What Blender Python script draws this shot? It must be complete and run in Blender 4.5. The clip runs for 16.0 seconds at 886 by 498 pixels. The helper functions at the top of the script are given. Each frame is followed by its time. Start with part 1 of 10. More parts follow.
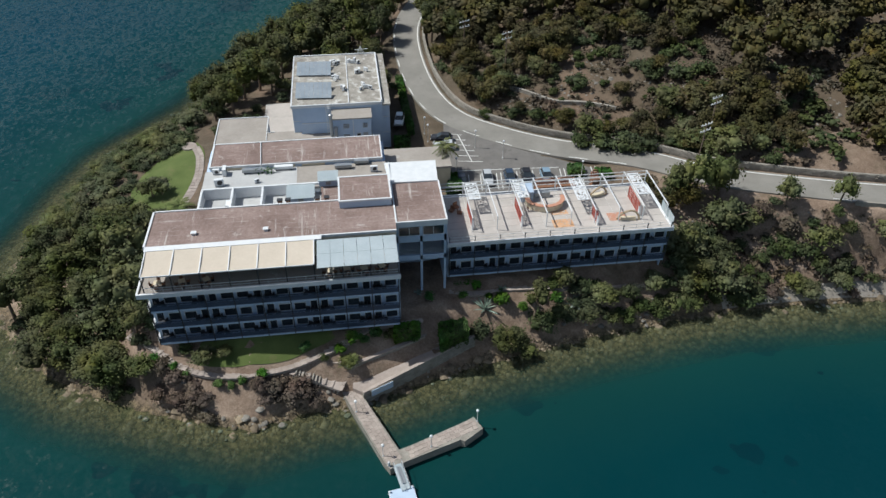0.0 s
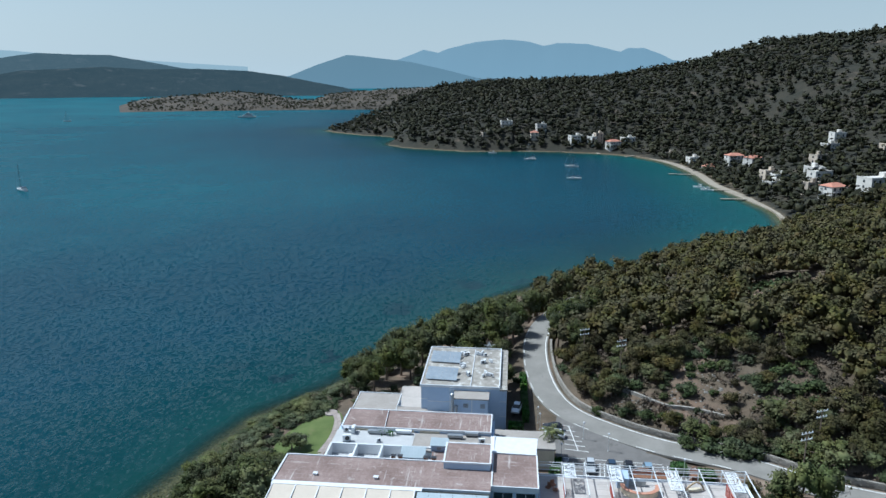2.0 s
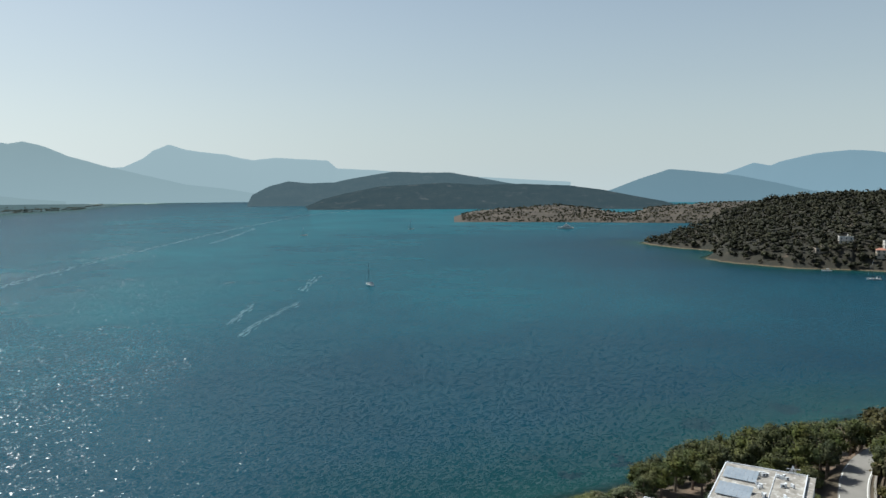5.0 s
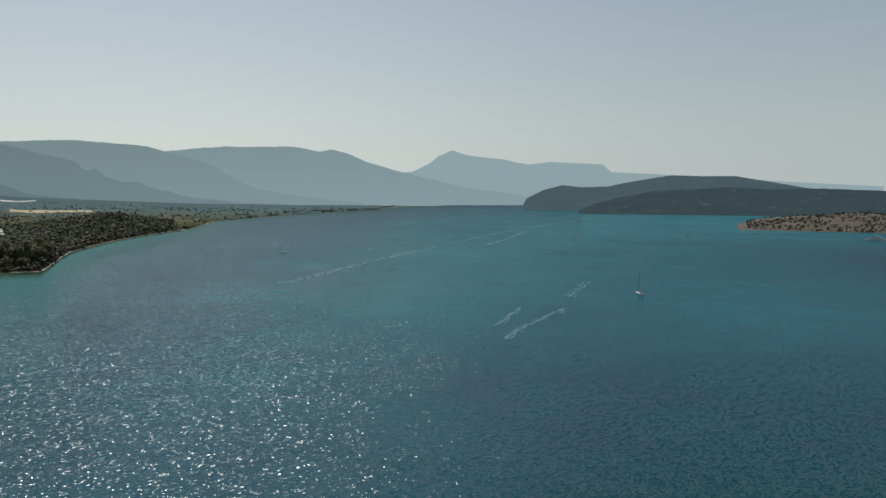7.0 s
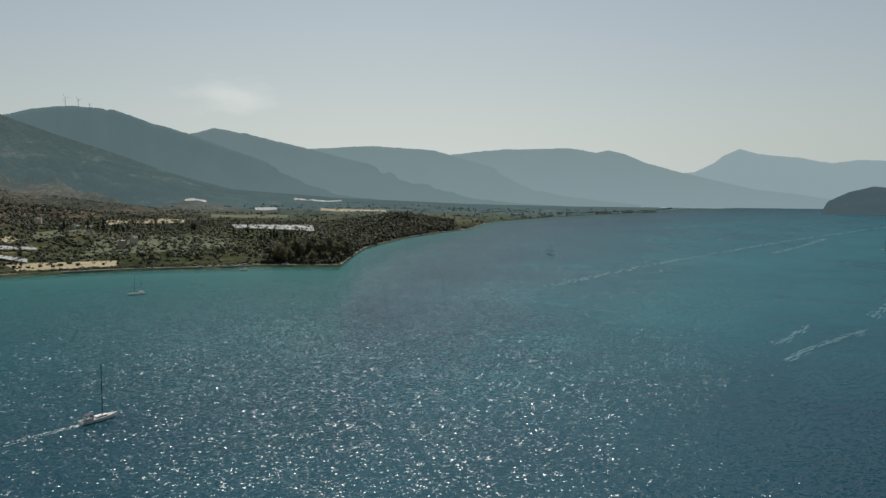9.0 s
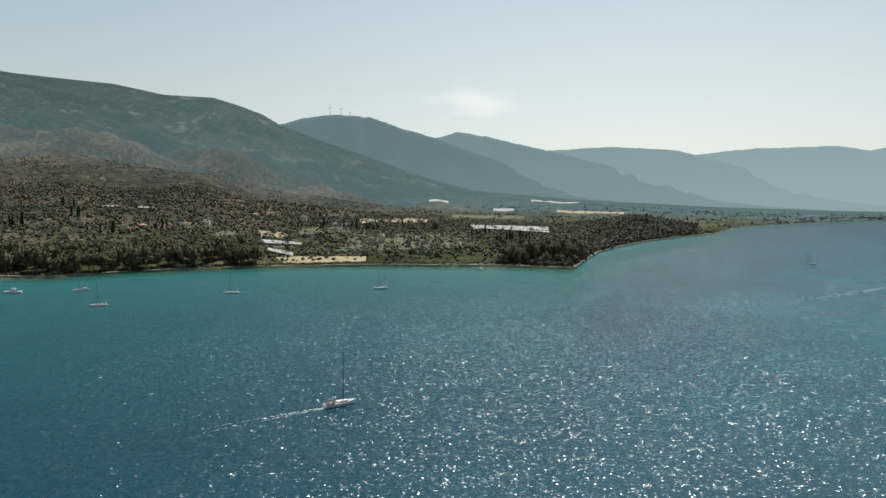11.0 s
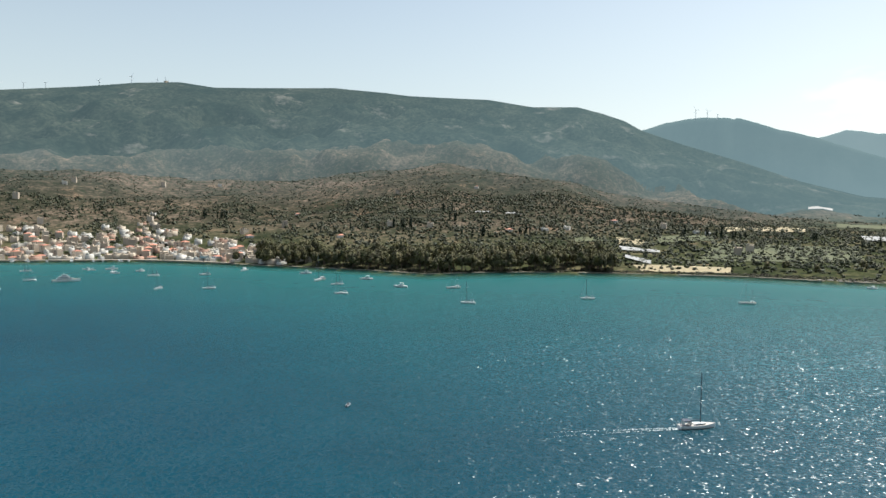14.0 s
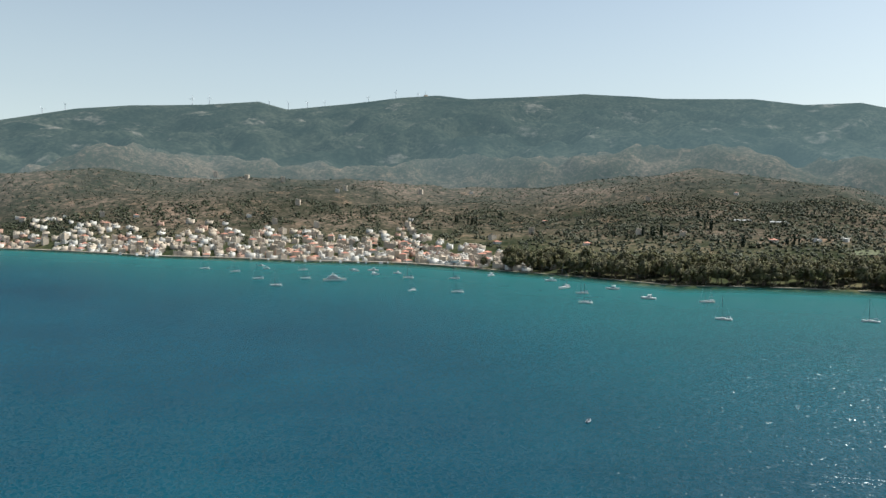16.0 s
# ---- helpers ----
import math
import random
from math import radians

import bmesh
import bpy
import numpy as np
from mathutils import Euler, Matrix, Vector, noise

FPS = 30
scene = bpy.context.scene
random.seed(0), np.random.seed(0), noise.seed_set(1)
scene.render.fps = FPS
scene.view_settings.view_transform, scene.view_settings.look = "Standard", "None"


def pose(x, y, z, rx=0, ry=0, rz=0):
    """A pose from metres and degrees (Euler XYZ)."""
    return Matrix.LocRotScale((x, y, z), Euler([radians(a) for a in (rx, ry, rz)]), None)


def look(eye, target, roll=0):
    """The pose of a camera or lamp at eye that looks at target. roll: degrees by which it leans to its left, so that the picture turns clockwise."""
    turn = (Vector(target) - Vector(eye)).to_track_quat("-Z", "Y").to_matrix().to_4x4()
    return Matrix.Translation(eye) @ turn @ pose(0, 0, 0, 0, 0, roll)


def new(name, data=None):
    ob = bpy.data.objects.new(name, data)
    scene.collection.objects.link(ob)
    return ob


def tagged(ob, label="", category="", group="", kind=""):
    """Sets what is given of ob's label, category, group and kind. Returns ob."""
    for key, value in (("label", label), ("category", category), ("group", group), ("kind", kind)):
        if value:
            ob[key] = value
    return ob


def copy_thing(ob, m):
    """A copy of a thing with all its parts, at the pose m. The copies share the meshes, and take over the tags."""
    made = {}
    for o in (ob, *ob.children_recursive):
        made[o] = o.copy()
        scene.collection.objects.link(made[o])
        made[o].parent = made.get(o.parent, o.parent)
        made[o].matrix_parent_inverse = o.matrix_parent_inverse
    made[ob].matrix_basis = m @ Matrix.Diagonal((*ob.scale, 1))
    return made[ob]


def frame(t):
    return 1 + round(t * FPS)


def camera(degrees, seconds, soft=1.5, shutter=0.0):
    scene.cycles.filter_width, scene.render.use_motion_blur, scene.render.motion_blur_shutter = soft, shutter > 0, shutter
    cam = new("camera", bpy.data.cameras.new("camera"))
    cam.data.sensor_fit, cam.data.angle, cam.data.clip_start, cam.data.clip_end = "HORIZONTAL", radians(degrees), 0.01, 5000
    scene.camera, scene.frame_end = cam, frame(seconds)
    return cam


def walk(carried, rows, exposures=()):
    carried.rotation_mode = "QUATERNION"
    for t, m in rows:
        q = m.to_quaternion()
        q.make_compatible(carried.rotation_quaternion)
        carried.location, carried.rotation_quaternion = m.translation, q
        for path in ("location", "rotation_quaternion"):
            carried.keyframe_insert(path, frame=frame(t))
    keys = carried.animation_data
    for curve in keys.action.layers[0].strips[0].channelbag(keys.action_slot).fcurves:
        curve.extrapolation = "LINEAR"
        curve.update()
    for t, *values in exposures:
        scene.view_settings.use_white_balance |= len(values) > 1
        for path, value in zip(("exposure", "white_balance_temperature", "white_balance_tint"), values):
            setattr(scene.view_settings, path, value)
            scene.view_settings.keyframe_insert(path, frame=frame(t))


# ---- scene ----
# ---------------------------------------------------------------- camera
# seconds, place, pitch, roll, yaw
PATH = [
    (0, -10.13, 18.24, 77.55, -38.58, 0.62, -7.91),
    (0.5, -8.54, 13.86, 77.15, -32.44, 0.45, -3.97),
    (1, -7.15, 9.56, 77.35, -26.14, 0.30, -0.98),
    (1.5, -5.72, 5.54, 77.88, -20.03, 0.27, 1.90),
    (2, -3.43, 0.95, 77.86, -13.59, 0.11, 5.48),
    (2.5, -0.52, -3.15, 77.41, -7.36, -0.08, 9.20),
    (3, 1.86, -6.78, 77.10, -5.50, -0.20, 13.22),
    (3.5, 3.32, -8.45, 77.40, -5.20, -0.24, 17.45),
    (6, 1.98, -2.95, 75.89, -4.72, -0.16, 39.45),
    (6.5, 1.27, -1.24, 76.96, -4.63, -0.04, 45.08),
    (7, 0.00, 0.00, 77.12, -4.53, 0.03, 50.86),
    (7.5, -0.29, 1.49, 77.21, -4.48, 0.03, 56.41),
    (8, -0.20, 3.06, 77.62, -4.46, 0.02, 61.83),
    (8.5, 0.29, 4.79, 78.28, -4.48, 0.05, 67.22),
    (9, 0.79, 6.15, 78.96, -4.48, 0.14, 72.06),
    (11.5, -5.92, 10.12, 79.14, -4.41, 0.12, 95.04),
    (12, -7.06, 10.70, 78.53, -4.36, -0.16, 99.75),
    (12.5, -8.14, 10.22, 78.56, -4.30, -0.05, 104.17),
    (13, -9.31, 9.65, 78.70, -4.21, 0.05, 108.60),
    (13.5, -10.36, 8.41, 78.78, -4.14, 0.12, 113.17),
    (14, -11.90, 8.07, 78.79, -4.04, 0.20, 117.81),
    (14.5, -13.62, 7.48, 78.94, -3.94, 0.17, 122.41),
    (15, -15.25, 6.48, 79.04, -3.86, 0.23, 127.36),
    (15.5, -16.57, 5.85, 79.16, -3.73, 0.25, 132.22),
    (16, -17.71, 5.13, 79.43, -3.60, 0.26, 136.90),
]
# the film camera brightens its picture as it turns from the glare to the lit shore
EXPOSURES = [(0, -0.1, 6150, 6), (0.5, -0.1, 5850, 5), (1, -0.12, 5500, 5), (2, 0.16, 5350, 3), (3.5, 0.3, 5750, 4), (6, 0.03, 6300, 5), (7.5, -0.18, 6500, 6), (9, -0.2, 6550, 6), (11.5, 0.38, 6500, 6), (13.5, 0.70, 6450, 6), (15, 0.70, 6450, 6), (16, 0.62, 6300, 5)]
cam = camera(62.16, 16.0)
walk(cam, [(t, pose(x, y, z, 90, 0, yaw) @ pose(0, 0, 0, pitch, 0, 0) @ pose(0, 0, 0, 0, 0, roll))
           for t, x, y, z, pitch, roll, yaw in PATH], EXPOSURES)

# ---------------------------------------------------------------- light
SUN_LEFT, SUN_UP = 75.5, 55.5        # degrees left of +y, and above the horizon
world = bpy.data.worlds.new("world")
scene.world = world
world.use_nodes = True
wn = world.node_tree
sky = wn.nodes.new("ShaderNodeTexSky")
sky.sky_type, sky.sun_disc = "NISHITA", False
sky.sun_elevation, sky.sun_rotation = radians(SUN_UP), radians(-SUN_LEFT)
sky.air_density, sky.dust_density, sky.ozone_density, sky.altitude = 1.0, 2.0, 1.5, 80
back = wn.nodes["Background"]
back.inputs["Strength"].default_value = 0.075
# hazy summer air: the sky pales evenly towards the horizon
way = wn.nodes.new("ShaderNodeSeparateXYZ")
wn.links.new(wn.nodes.new("ShaderNodeTexCoord").outputs["Generated"], way.inputs[0])
pale = wn.nodes.new("ShaderNodeValToRGB")
pale.color_ramp.elements.new(0.2)
for el, (p, v) in zip(pale.color_ramp.elements, ((0.0, 0.9), (0.14, 0.54), (0.45, 0.06))):
    el.position, el.color = p, (v, v, v, 1)
wn.links.new(way.outputs["Z"], pale.inputs[0])
veil = wn.nodes.new("ShaderNodeMix")
veil.data_type = "RGBA"
wn.links.new(pale.outputs[0], veil.inputs["Factor"])
# the haze is brighter under the sun
side = wn.nodes.new("ShaderNodeVectorMath")
side.operation = "DOT_PRODUCT"
wn.links.new(way.inputs[0].links[0].from_socket, side.inputs[0])
side.inputs[1].default_value = (-math.sin(radians(SUN_LEFT)), math.cos(radians(SUN_LEFT)), 0.0)
lit = wn.nodes.new("ShaderNodeMath")
lit.operation, lit.use_clamp = "POWER", False
top = wn.nodes.new("ShaderNodeMath")
top.operation, top.inputs[1].default_value = "MAXIMUM", 0.0
wn.links.new(side.outputs["Value"], top.inputs[0])
wn.links.new(top.outputs[0], lit.inputs[0])
lit.inputs[1].default_value = 6.0
glare = wn.nodes.new("ShaderNodeMix")
glare.data_type = "RGBA"
glare.inputs["A"].default_value, glare.inputs["B"].default_value = (6.9, 7.65, 7.75, 1), (10.0, 10.6, 10.6, 1)
wn.links.new(lit.outputs[0], glare.inputs["Factor"])
wn.links.new(glare.outputs["Result"], veil.inputs["B"])
wn.links.new(sky.outputs[0], veil.inputs["A"])
wn.links.new(veil.outputs["Result"], back.inputs["Color"])

# a thin wisp of cloud over the mountains
wisp_dir = Vector((-math.sin(radians(88.0)), math.cos(radians(88.0)), math.tan(radians(7.0)))).normalized()
turn = wn.nodes.new("ShaderNodeVectorMath")
turn.operation = "DISTANCE"
squash = wn.nodes.new("ShaderNodeVectorMath")
squash.operation, squash.inputs[1].default_value = "MULTIPLY", (1, 1, 2.6)
wn.links.new(way.inputs[0].links[0].from_socket, squash.inputs[0])
wn.links.new(squash.outputs[0], turn.inputs[0])
turn.inputs[1].default_value = (wisp_dir.x, wisp_dir.y, wisp_dir.z * 2.6)
torn = wn.nodes.new("ShaderNodeTexNoise")
torn.inputs["Scale"].default_value, torn.inputs["Detail"].default_value = 16.0, 6.0
wn.links.new(squash.outputs[0], torn.inputs["Vector"])
bent = wn.nodes.new("ShaderNodeMath")
bent.operation, bent.inputs[1].default_value, bent.inputs[2].default_value = "MULTIPLY_ADD", 0.16, 0.0
wn.links.new(torn.outputs["Fac"], bent.inputs[0])
wn.links.new(turn.outputs["Value"], bent.inputs[2])
thin = wn.nodes.new("ShaderNodeValToRGB")
for el, (p, v) in zip(thin.color_ramp.elements, ((0.075, 0.30), (0.15, 0.0))):
    el.position, el.color = p, (v, v, v, 1)
wn.links.new(bent.outputs[0], thin.inputs[0])
cloud = wn.nodes.new("ShaderNodeMix")
cloud.data_type = "RGBA"
cloud.inputs["B"].default_value = (13.5, 13.3, 12.8, 1)
wn.links.new(thin.outputs[0], cloud.inputs["Factor"])
wn.links.new(veil.outputs["Result"], cloud.inputs["A"])
wn.links.new(cloud.outputs["Result"], back.inputs["Color"])

sun = new("sun", bpy.data.lights.new("sun", "SUN"))
sun.data.energy, sun.data.angle, sun.data.color = 4.7, radians(0.53), (1.0, 0.96, 0.90)
a, e = radians(SUN_LEFT), radians(SUN_UP)
sun.matrix_world = look((-math.sin(a) * math.cos(e) * 900, math.cos(a) * math.cos(e) * 900, math.sin(e) * 900), (0, 0, 0))

# ---------------------------------------------------------------- materials
def nodes_of(name):
    m = bpy.data.materials.new(name)
    m.use_nodes = True
    return m, m.node_tree.nodes, m.node_tree.links, m.node_tree.nodes["Principled BSDF"]


def ramp(nodes, links, fac, stops):
    r = nodes.new("ShaderNodeValToRGB")
    while len(r.color_ramp.elements) < len(stops):
        r.color_ramp.elements.new(0.5)
    for el, (p, c) in zip(r.color_ramp.elements, stops):
        el.position, el.color = p, (*c, 1)
    links.new(fac, r.inputs[0])
    return r.outputs[0]


def noise_of(nodes, links, scale, detail=4, rough=0.6, stretch=None, kind="noise"):
    pos = nodes.new("ShaderNodeNewGeometry").outputs["Position"]
    if stretch:
        mp = nodes.new("ShaderNodeMapping")
        mp.inputs["Scale"].default_value = stretch
        links.new(pos, mp.inputs[0])
        pos = mp.outputs[0]
    if kind == "voronoi":
        t = nodes.new("ShaderNodeTexVoronoi")
        t.inputs["Scale"].default_value = scale
        links.new(pos, t.inputs["Vector"])
        return t.outputs["Distance"]
    t = nodes.new("ShaderNodeTexNoise")
    t.inputs["Scale"].default_value, t.inputs["Detail"].default_value, t.inputs["Roughness"].default_value = scale, detail, rough
    links.new(pos, t.inputs["Vector"])
    return t.outputs["Fac"]


def mixed(nodes, links, fac, c1, c2, mode="MIX"):
    m = nodes.new("ShaderNodeMix")
    m.data_type, m.blend_type = "RGBA", mode
    for sock, v in ((m.inputs["Factor"], fac), (m.inputs["A"], c1), (m.inputs["B"], c2)):
        if isinstance(v, bpy.types.NodeSocket):
            links.new(v, sock)
        elif isinstance(v, (int, float)):
            sock.default_value = v
        else:
            sock.default_value = (*v, 1)
    return m.outputs["Result"]


def math_node(nodes, links, op, a, b=0.5):
    n = nodes.new("ShaderNodeMath")
    n.operation = op
    for sock, v in zip(n.inputs, (a, b)):
        if isinstance(v, (int, float)):
            sock.default_value = v
        else:
            links.new(v, sock)
    return n.outputs[0]


def surface(name, dark, light, scale=1.0, fine=12.0, rough=0.85, bump=0.3, bump_far=0.05, metal=0.0, vary=0.0, stain=None,
            stain_scale=0.3, stain_from=0.55, island=0.0, detail=5):
    """Two colours mixed by a broad and a fine grain, with relief, and stains of a third colour."""
    m, nodes, links, bsdf = nodes_of(name)
    broad, grain = noise_of(nodes, links, scale, detail), noise_of(nodes, links, fine, 3)
    f = math_node(nodes, links, "ADD", math_node(nodes, links, "MULTIPLY", broad, 0.65), math_node(nodes, links, "MULTIPLY", grain, 0.35))
    col = ramp(nodes, links, f, [(0.34, dark), (0.66, light)])
    if stain:
        s = noise_of(nodes, links, stain_scale, 6, 0.7)
        s = ramp(nodes, links, s, [(stain_from, (0, 0, 0)), (stain_from + 0.12, (1, 1, 1))])
        col = mixed(nodes, links, s, col, stain)
    if vary or island:
        rnd = nodes.new("ShaderNodeObjectInfo").outputs["Random"] if vary else nodes.new("ShaderNodeNewGeometry").outputs["Random Per Island"]
        amount = vary or island
        hsv = nodes.new("ShaderNodeHueSaturation")
        links.new(col, hsv.inputs["Color"])
        v = math_node(nodes, links, "ADD", math_node(nodes, links, "MULTIPLY", rnd, amount), 1 - amount / 2)
        links.new(v, hsv.inputs["Value"])
        col = hsv.outputs[0]
    links.new(col, bsdf.inputs["Base Color"])
    bsdf.inputs["Roughness"].default_value, bsdf.inputs["Metallic"].default_value = rough, metal
    if bump:
        b = nodes.new("ShaderNodeBump")
        b.inputs["Strength"].default_value, b.inputs["Distance"].default_value = bump, bump_far
        links.new(f, b.inputs["Height"])
        links.new(b.outputs[0], bsdf.inputs["Normal"])
    return m


def plain(name, colour, rough=0.5, metal=0.0):
    return surface(name, tuple(c * 0.9 for c in colour), tuple(min(1, c * 1.08) for c in colour), 0.8, 9.0, rough, 0.08, 0.01, metal)


def foliage(name, dark, light, scale=0.5, vary=0.35):
    """Leaves: uneven greens, differing from clump to clump and from tree to tree, and a little light coming through."""
    m, nodes, links, bsdf = nodes_of(name)
    f = noise_of(nodes, links, scale, 5, 0.65)
    col = ramp(nodes, links, f, [(0.32, dark), (0.68, light)])
    rnd = nodes.new("ShaderNodeNewGeometry").outputs["Random Per Island"]
    own = nodes.new("ShaderNodeObjectInfo").outputs["Random"]
    both = math_node(nodes, links, "ADD", math_node(nodes, links, "MULTIPLY", rnd, 0.42), math_node(nodes, links, "MULTIPLY", own, 0.58))
    hsv = nodes.new("ShaderNodeHueSaturation")
    links.new(col, hsv.inputs["Color"])
    links.new(math_node(nodes, links, "ADD", math_node(nodes, links, "MULTIPLY", both, vary * 2), 1 - vary), hsv.inputs["Value"])
    tone = ramp(nodes, links, noise_of(nodes, links, 0.21, 3, 0.6), [(0.34, (0, 0, 0)), (0.66, (1, 1, 1))])
    links.new(math_node(nodes, links, "ADD", math_node(nodes, links, "MULTIPLY", tone, 0.05), 0.475), hsv.inputs["Hue"])
    dusty = ramp(nodes, links, noise_of(nodes, links, 0.17, 2, 0.5), [(0.34, (0.8, 0.8, 0.8)), (0.66, (1.2, 1.2, 1.2))])
    links.new(dusty, hsv.inputs["Saturation"])
    links.new(hsv.outputs[0], bsdf.inputs["Base Color"])
    bsdf.inputs["Roughness"].default_value = 0.75
    bsdf.inputs["Specular IOR Level"].default_value = 0.2
    return m


def glass_dark(name, colour=(0.02, 0.025, 0.03)):
    m, nodes, links, bsdf = nodes_of(name)
    f = noise_of(nodes, links, 0.7, 3)
    links.new(ramp(nodes, links, f, [(0.3, colour), (0.7, tuple(c * 2.2 for c in colour))]), bsdf.inputs["Base Color"])
    bsdf.inputs["Roughness"].default_value, bsdf.inputs["IOR"].default_value = 0.06, 1.5
    return m


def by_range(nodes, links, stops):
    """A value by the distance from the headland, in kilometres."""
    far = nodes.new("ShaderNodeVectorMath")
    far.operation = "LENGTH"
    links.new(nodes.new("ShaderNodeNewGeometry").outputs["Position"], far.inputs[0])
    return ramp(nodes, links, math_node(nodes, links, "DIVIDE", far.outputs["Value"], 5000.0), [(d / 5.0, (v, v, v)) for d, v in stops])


def haze_glow(m, nodes, links, bsdf, share, glow):
    """Painted haze: the light of the air before a far ridge, as emission mixed over it."""
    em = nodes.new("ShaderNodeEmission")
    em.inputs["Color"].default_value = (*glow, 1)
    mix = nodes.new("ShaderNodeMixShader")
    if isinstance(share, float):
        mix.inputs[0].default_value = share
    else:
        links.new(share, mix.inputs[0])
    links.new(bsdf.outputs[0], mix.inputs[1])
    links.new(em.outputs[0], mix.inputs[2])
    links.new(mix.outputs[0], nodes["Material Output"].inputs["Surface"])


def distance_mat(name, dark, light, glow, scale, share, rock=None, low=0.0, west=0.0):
    """A far ridge: woods and bare patches, and painted haze, thicker low down (low) and towards the sun (west)."""
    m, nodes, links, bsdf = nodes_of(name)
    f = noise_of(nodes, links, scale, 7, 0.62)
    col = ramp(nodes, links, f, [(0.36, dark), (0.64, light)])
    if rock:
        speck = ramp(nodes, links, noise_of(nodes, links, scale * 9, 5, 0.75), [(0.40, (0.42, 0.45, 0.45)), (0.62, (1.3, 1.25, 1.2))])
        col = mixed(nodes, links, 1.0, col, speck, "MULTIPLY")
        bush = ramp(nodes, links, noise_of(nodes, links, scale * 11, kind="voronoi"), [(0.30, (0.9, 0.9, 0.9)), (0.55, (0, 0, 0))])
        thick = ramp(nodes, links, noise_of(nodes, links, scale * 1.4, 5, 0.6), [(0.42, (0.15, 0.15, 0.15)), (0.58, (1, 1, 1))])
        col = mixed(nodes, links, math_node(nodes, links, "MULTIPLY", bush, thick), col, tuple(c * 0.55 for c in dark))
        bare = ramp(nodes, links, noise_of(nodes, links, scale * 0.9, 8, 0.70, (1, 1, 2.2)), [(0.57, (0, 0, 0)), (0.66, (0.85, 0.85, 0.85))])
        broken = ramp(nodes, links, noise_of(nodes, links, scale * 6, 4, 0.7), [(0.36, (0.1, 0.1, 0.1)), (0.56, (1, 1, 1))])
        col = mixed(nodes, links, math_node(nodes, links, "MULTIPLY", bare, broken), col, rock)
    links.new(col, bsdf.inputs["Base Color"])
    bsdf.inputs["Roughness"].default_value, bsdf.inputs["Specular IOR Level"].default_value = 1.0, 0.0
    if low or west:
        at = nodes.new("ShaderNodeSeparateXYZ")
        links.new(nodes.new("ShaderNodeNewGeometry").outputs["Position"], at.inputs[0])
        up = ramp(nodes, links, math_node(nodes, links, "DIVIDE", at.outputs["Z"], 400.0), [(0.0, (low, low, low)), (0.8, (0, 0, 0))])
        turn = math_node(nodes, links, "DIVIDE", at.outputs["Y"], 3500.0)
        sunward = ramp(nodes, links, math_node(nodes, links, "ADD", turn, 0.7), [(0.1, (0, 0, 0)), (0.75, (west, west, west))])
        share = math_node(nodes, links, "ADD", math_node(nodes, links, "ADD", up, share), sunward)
    haze_glow(m, nodes, links, bsdf, share, glow)
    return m


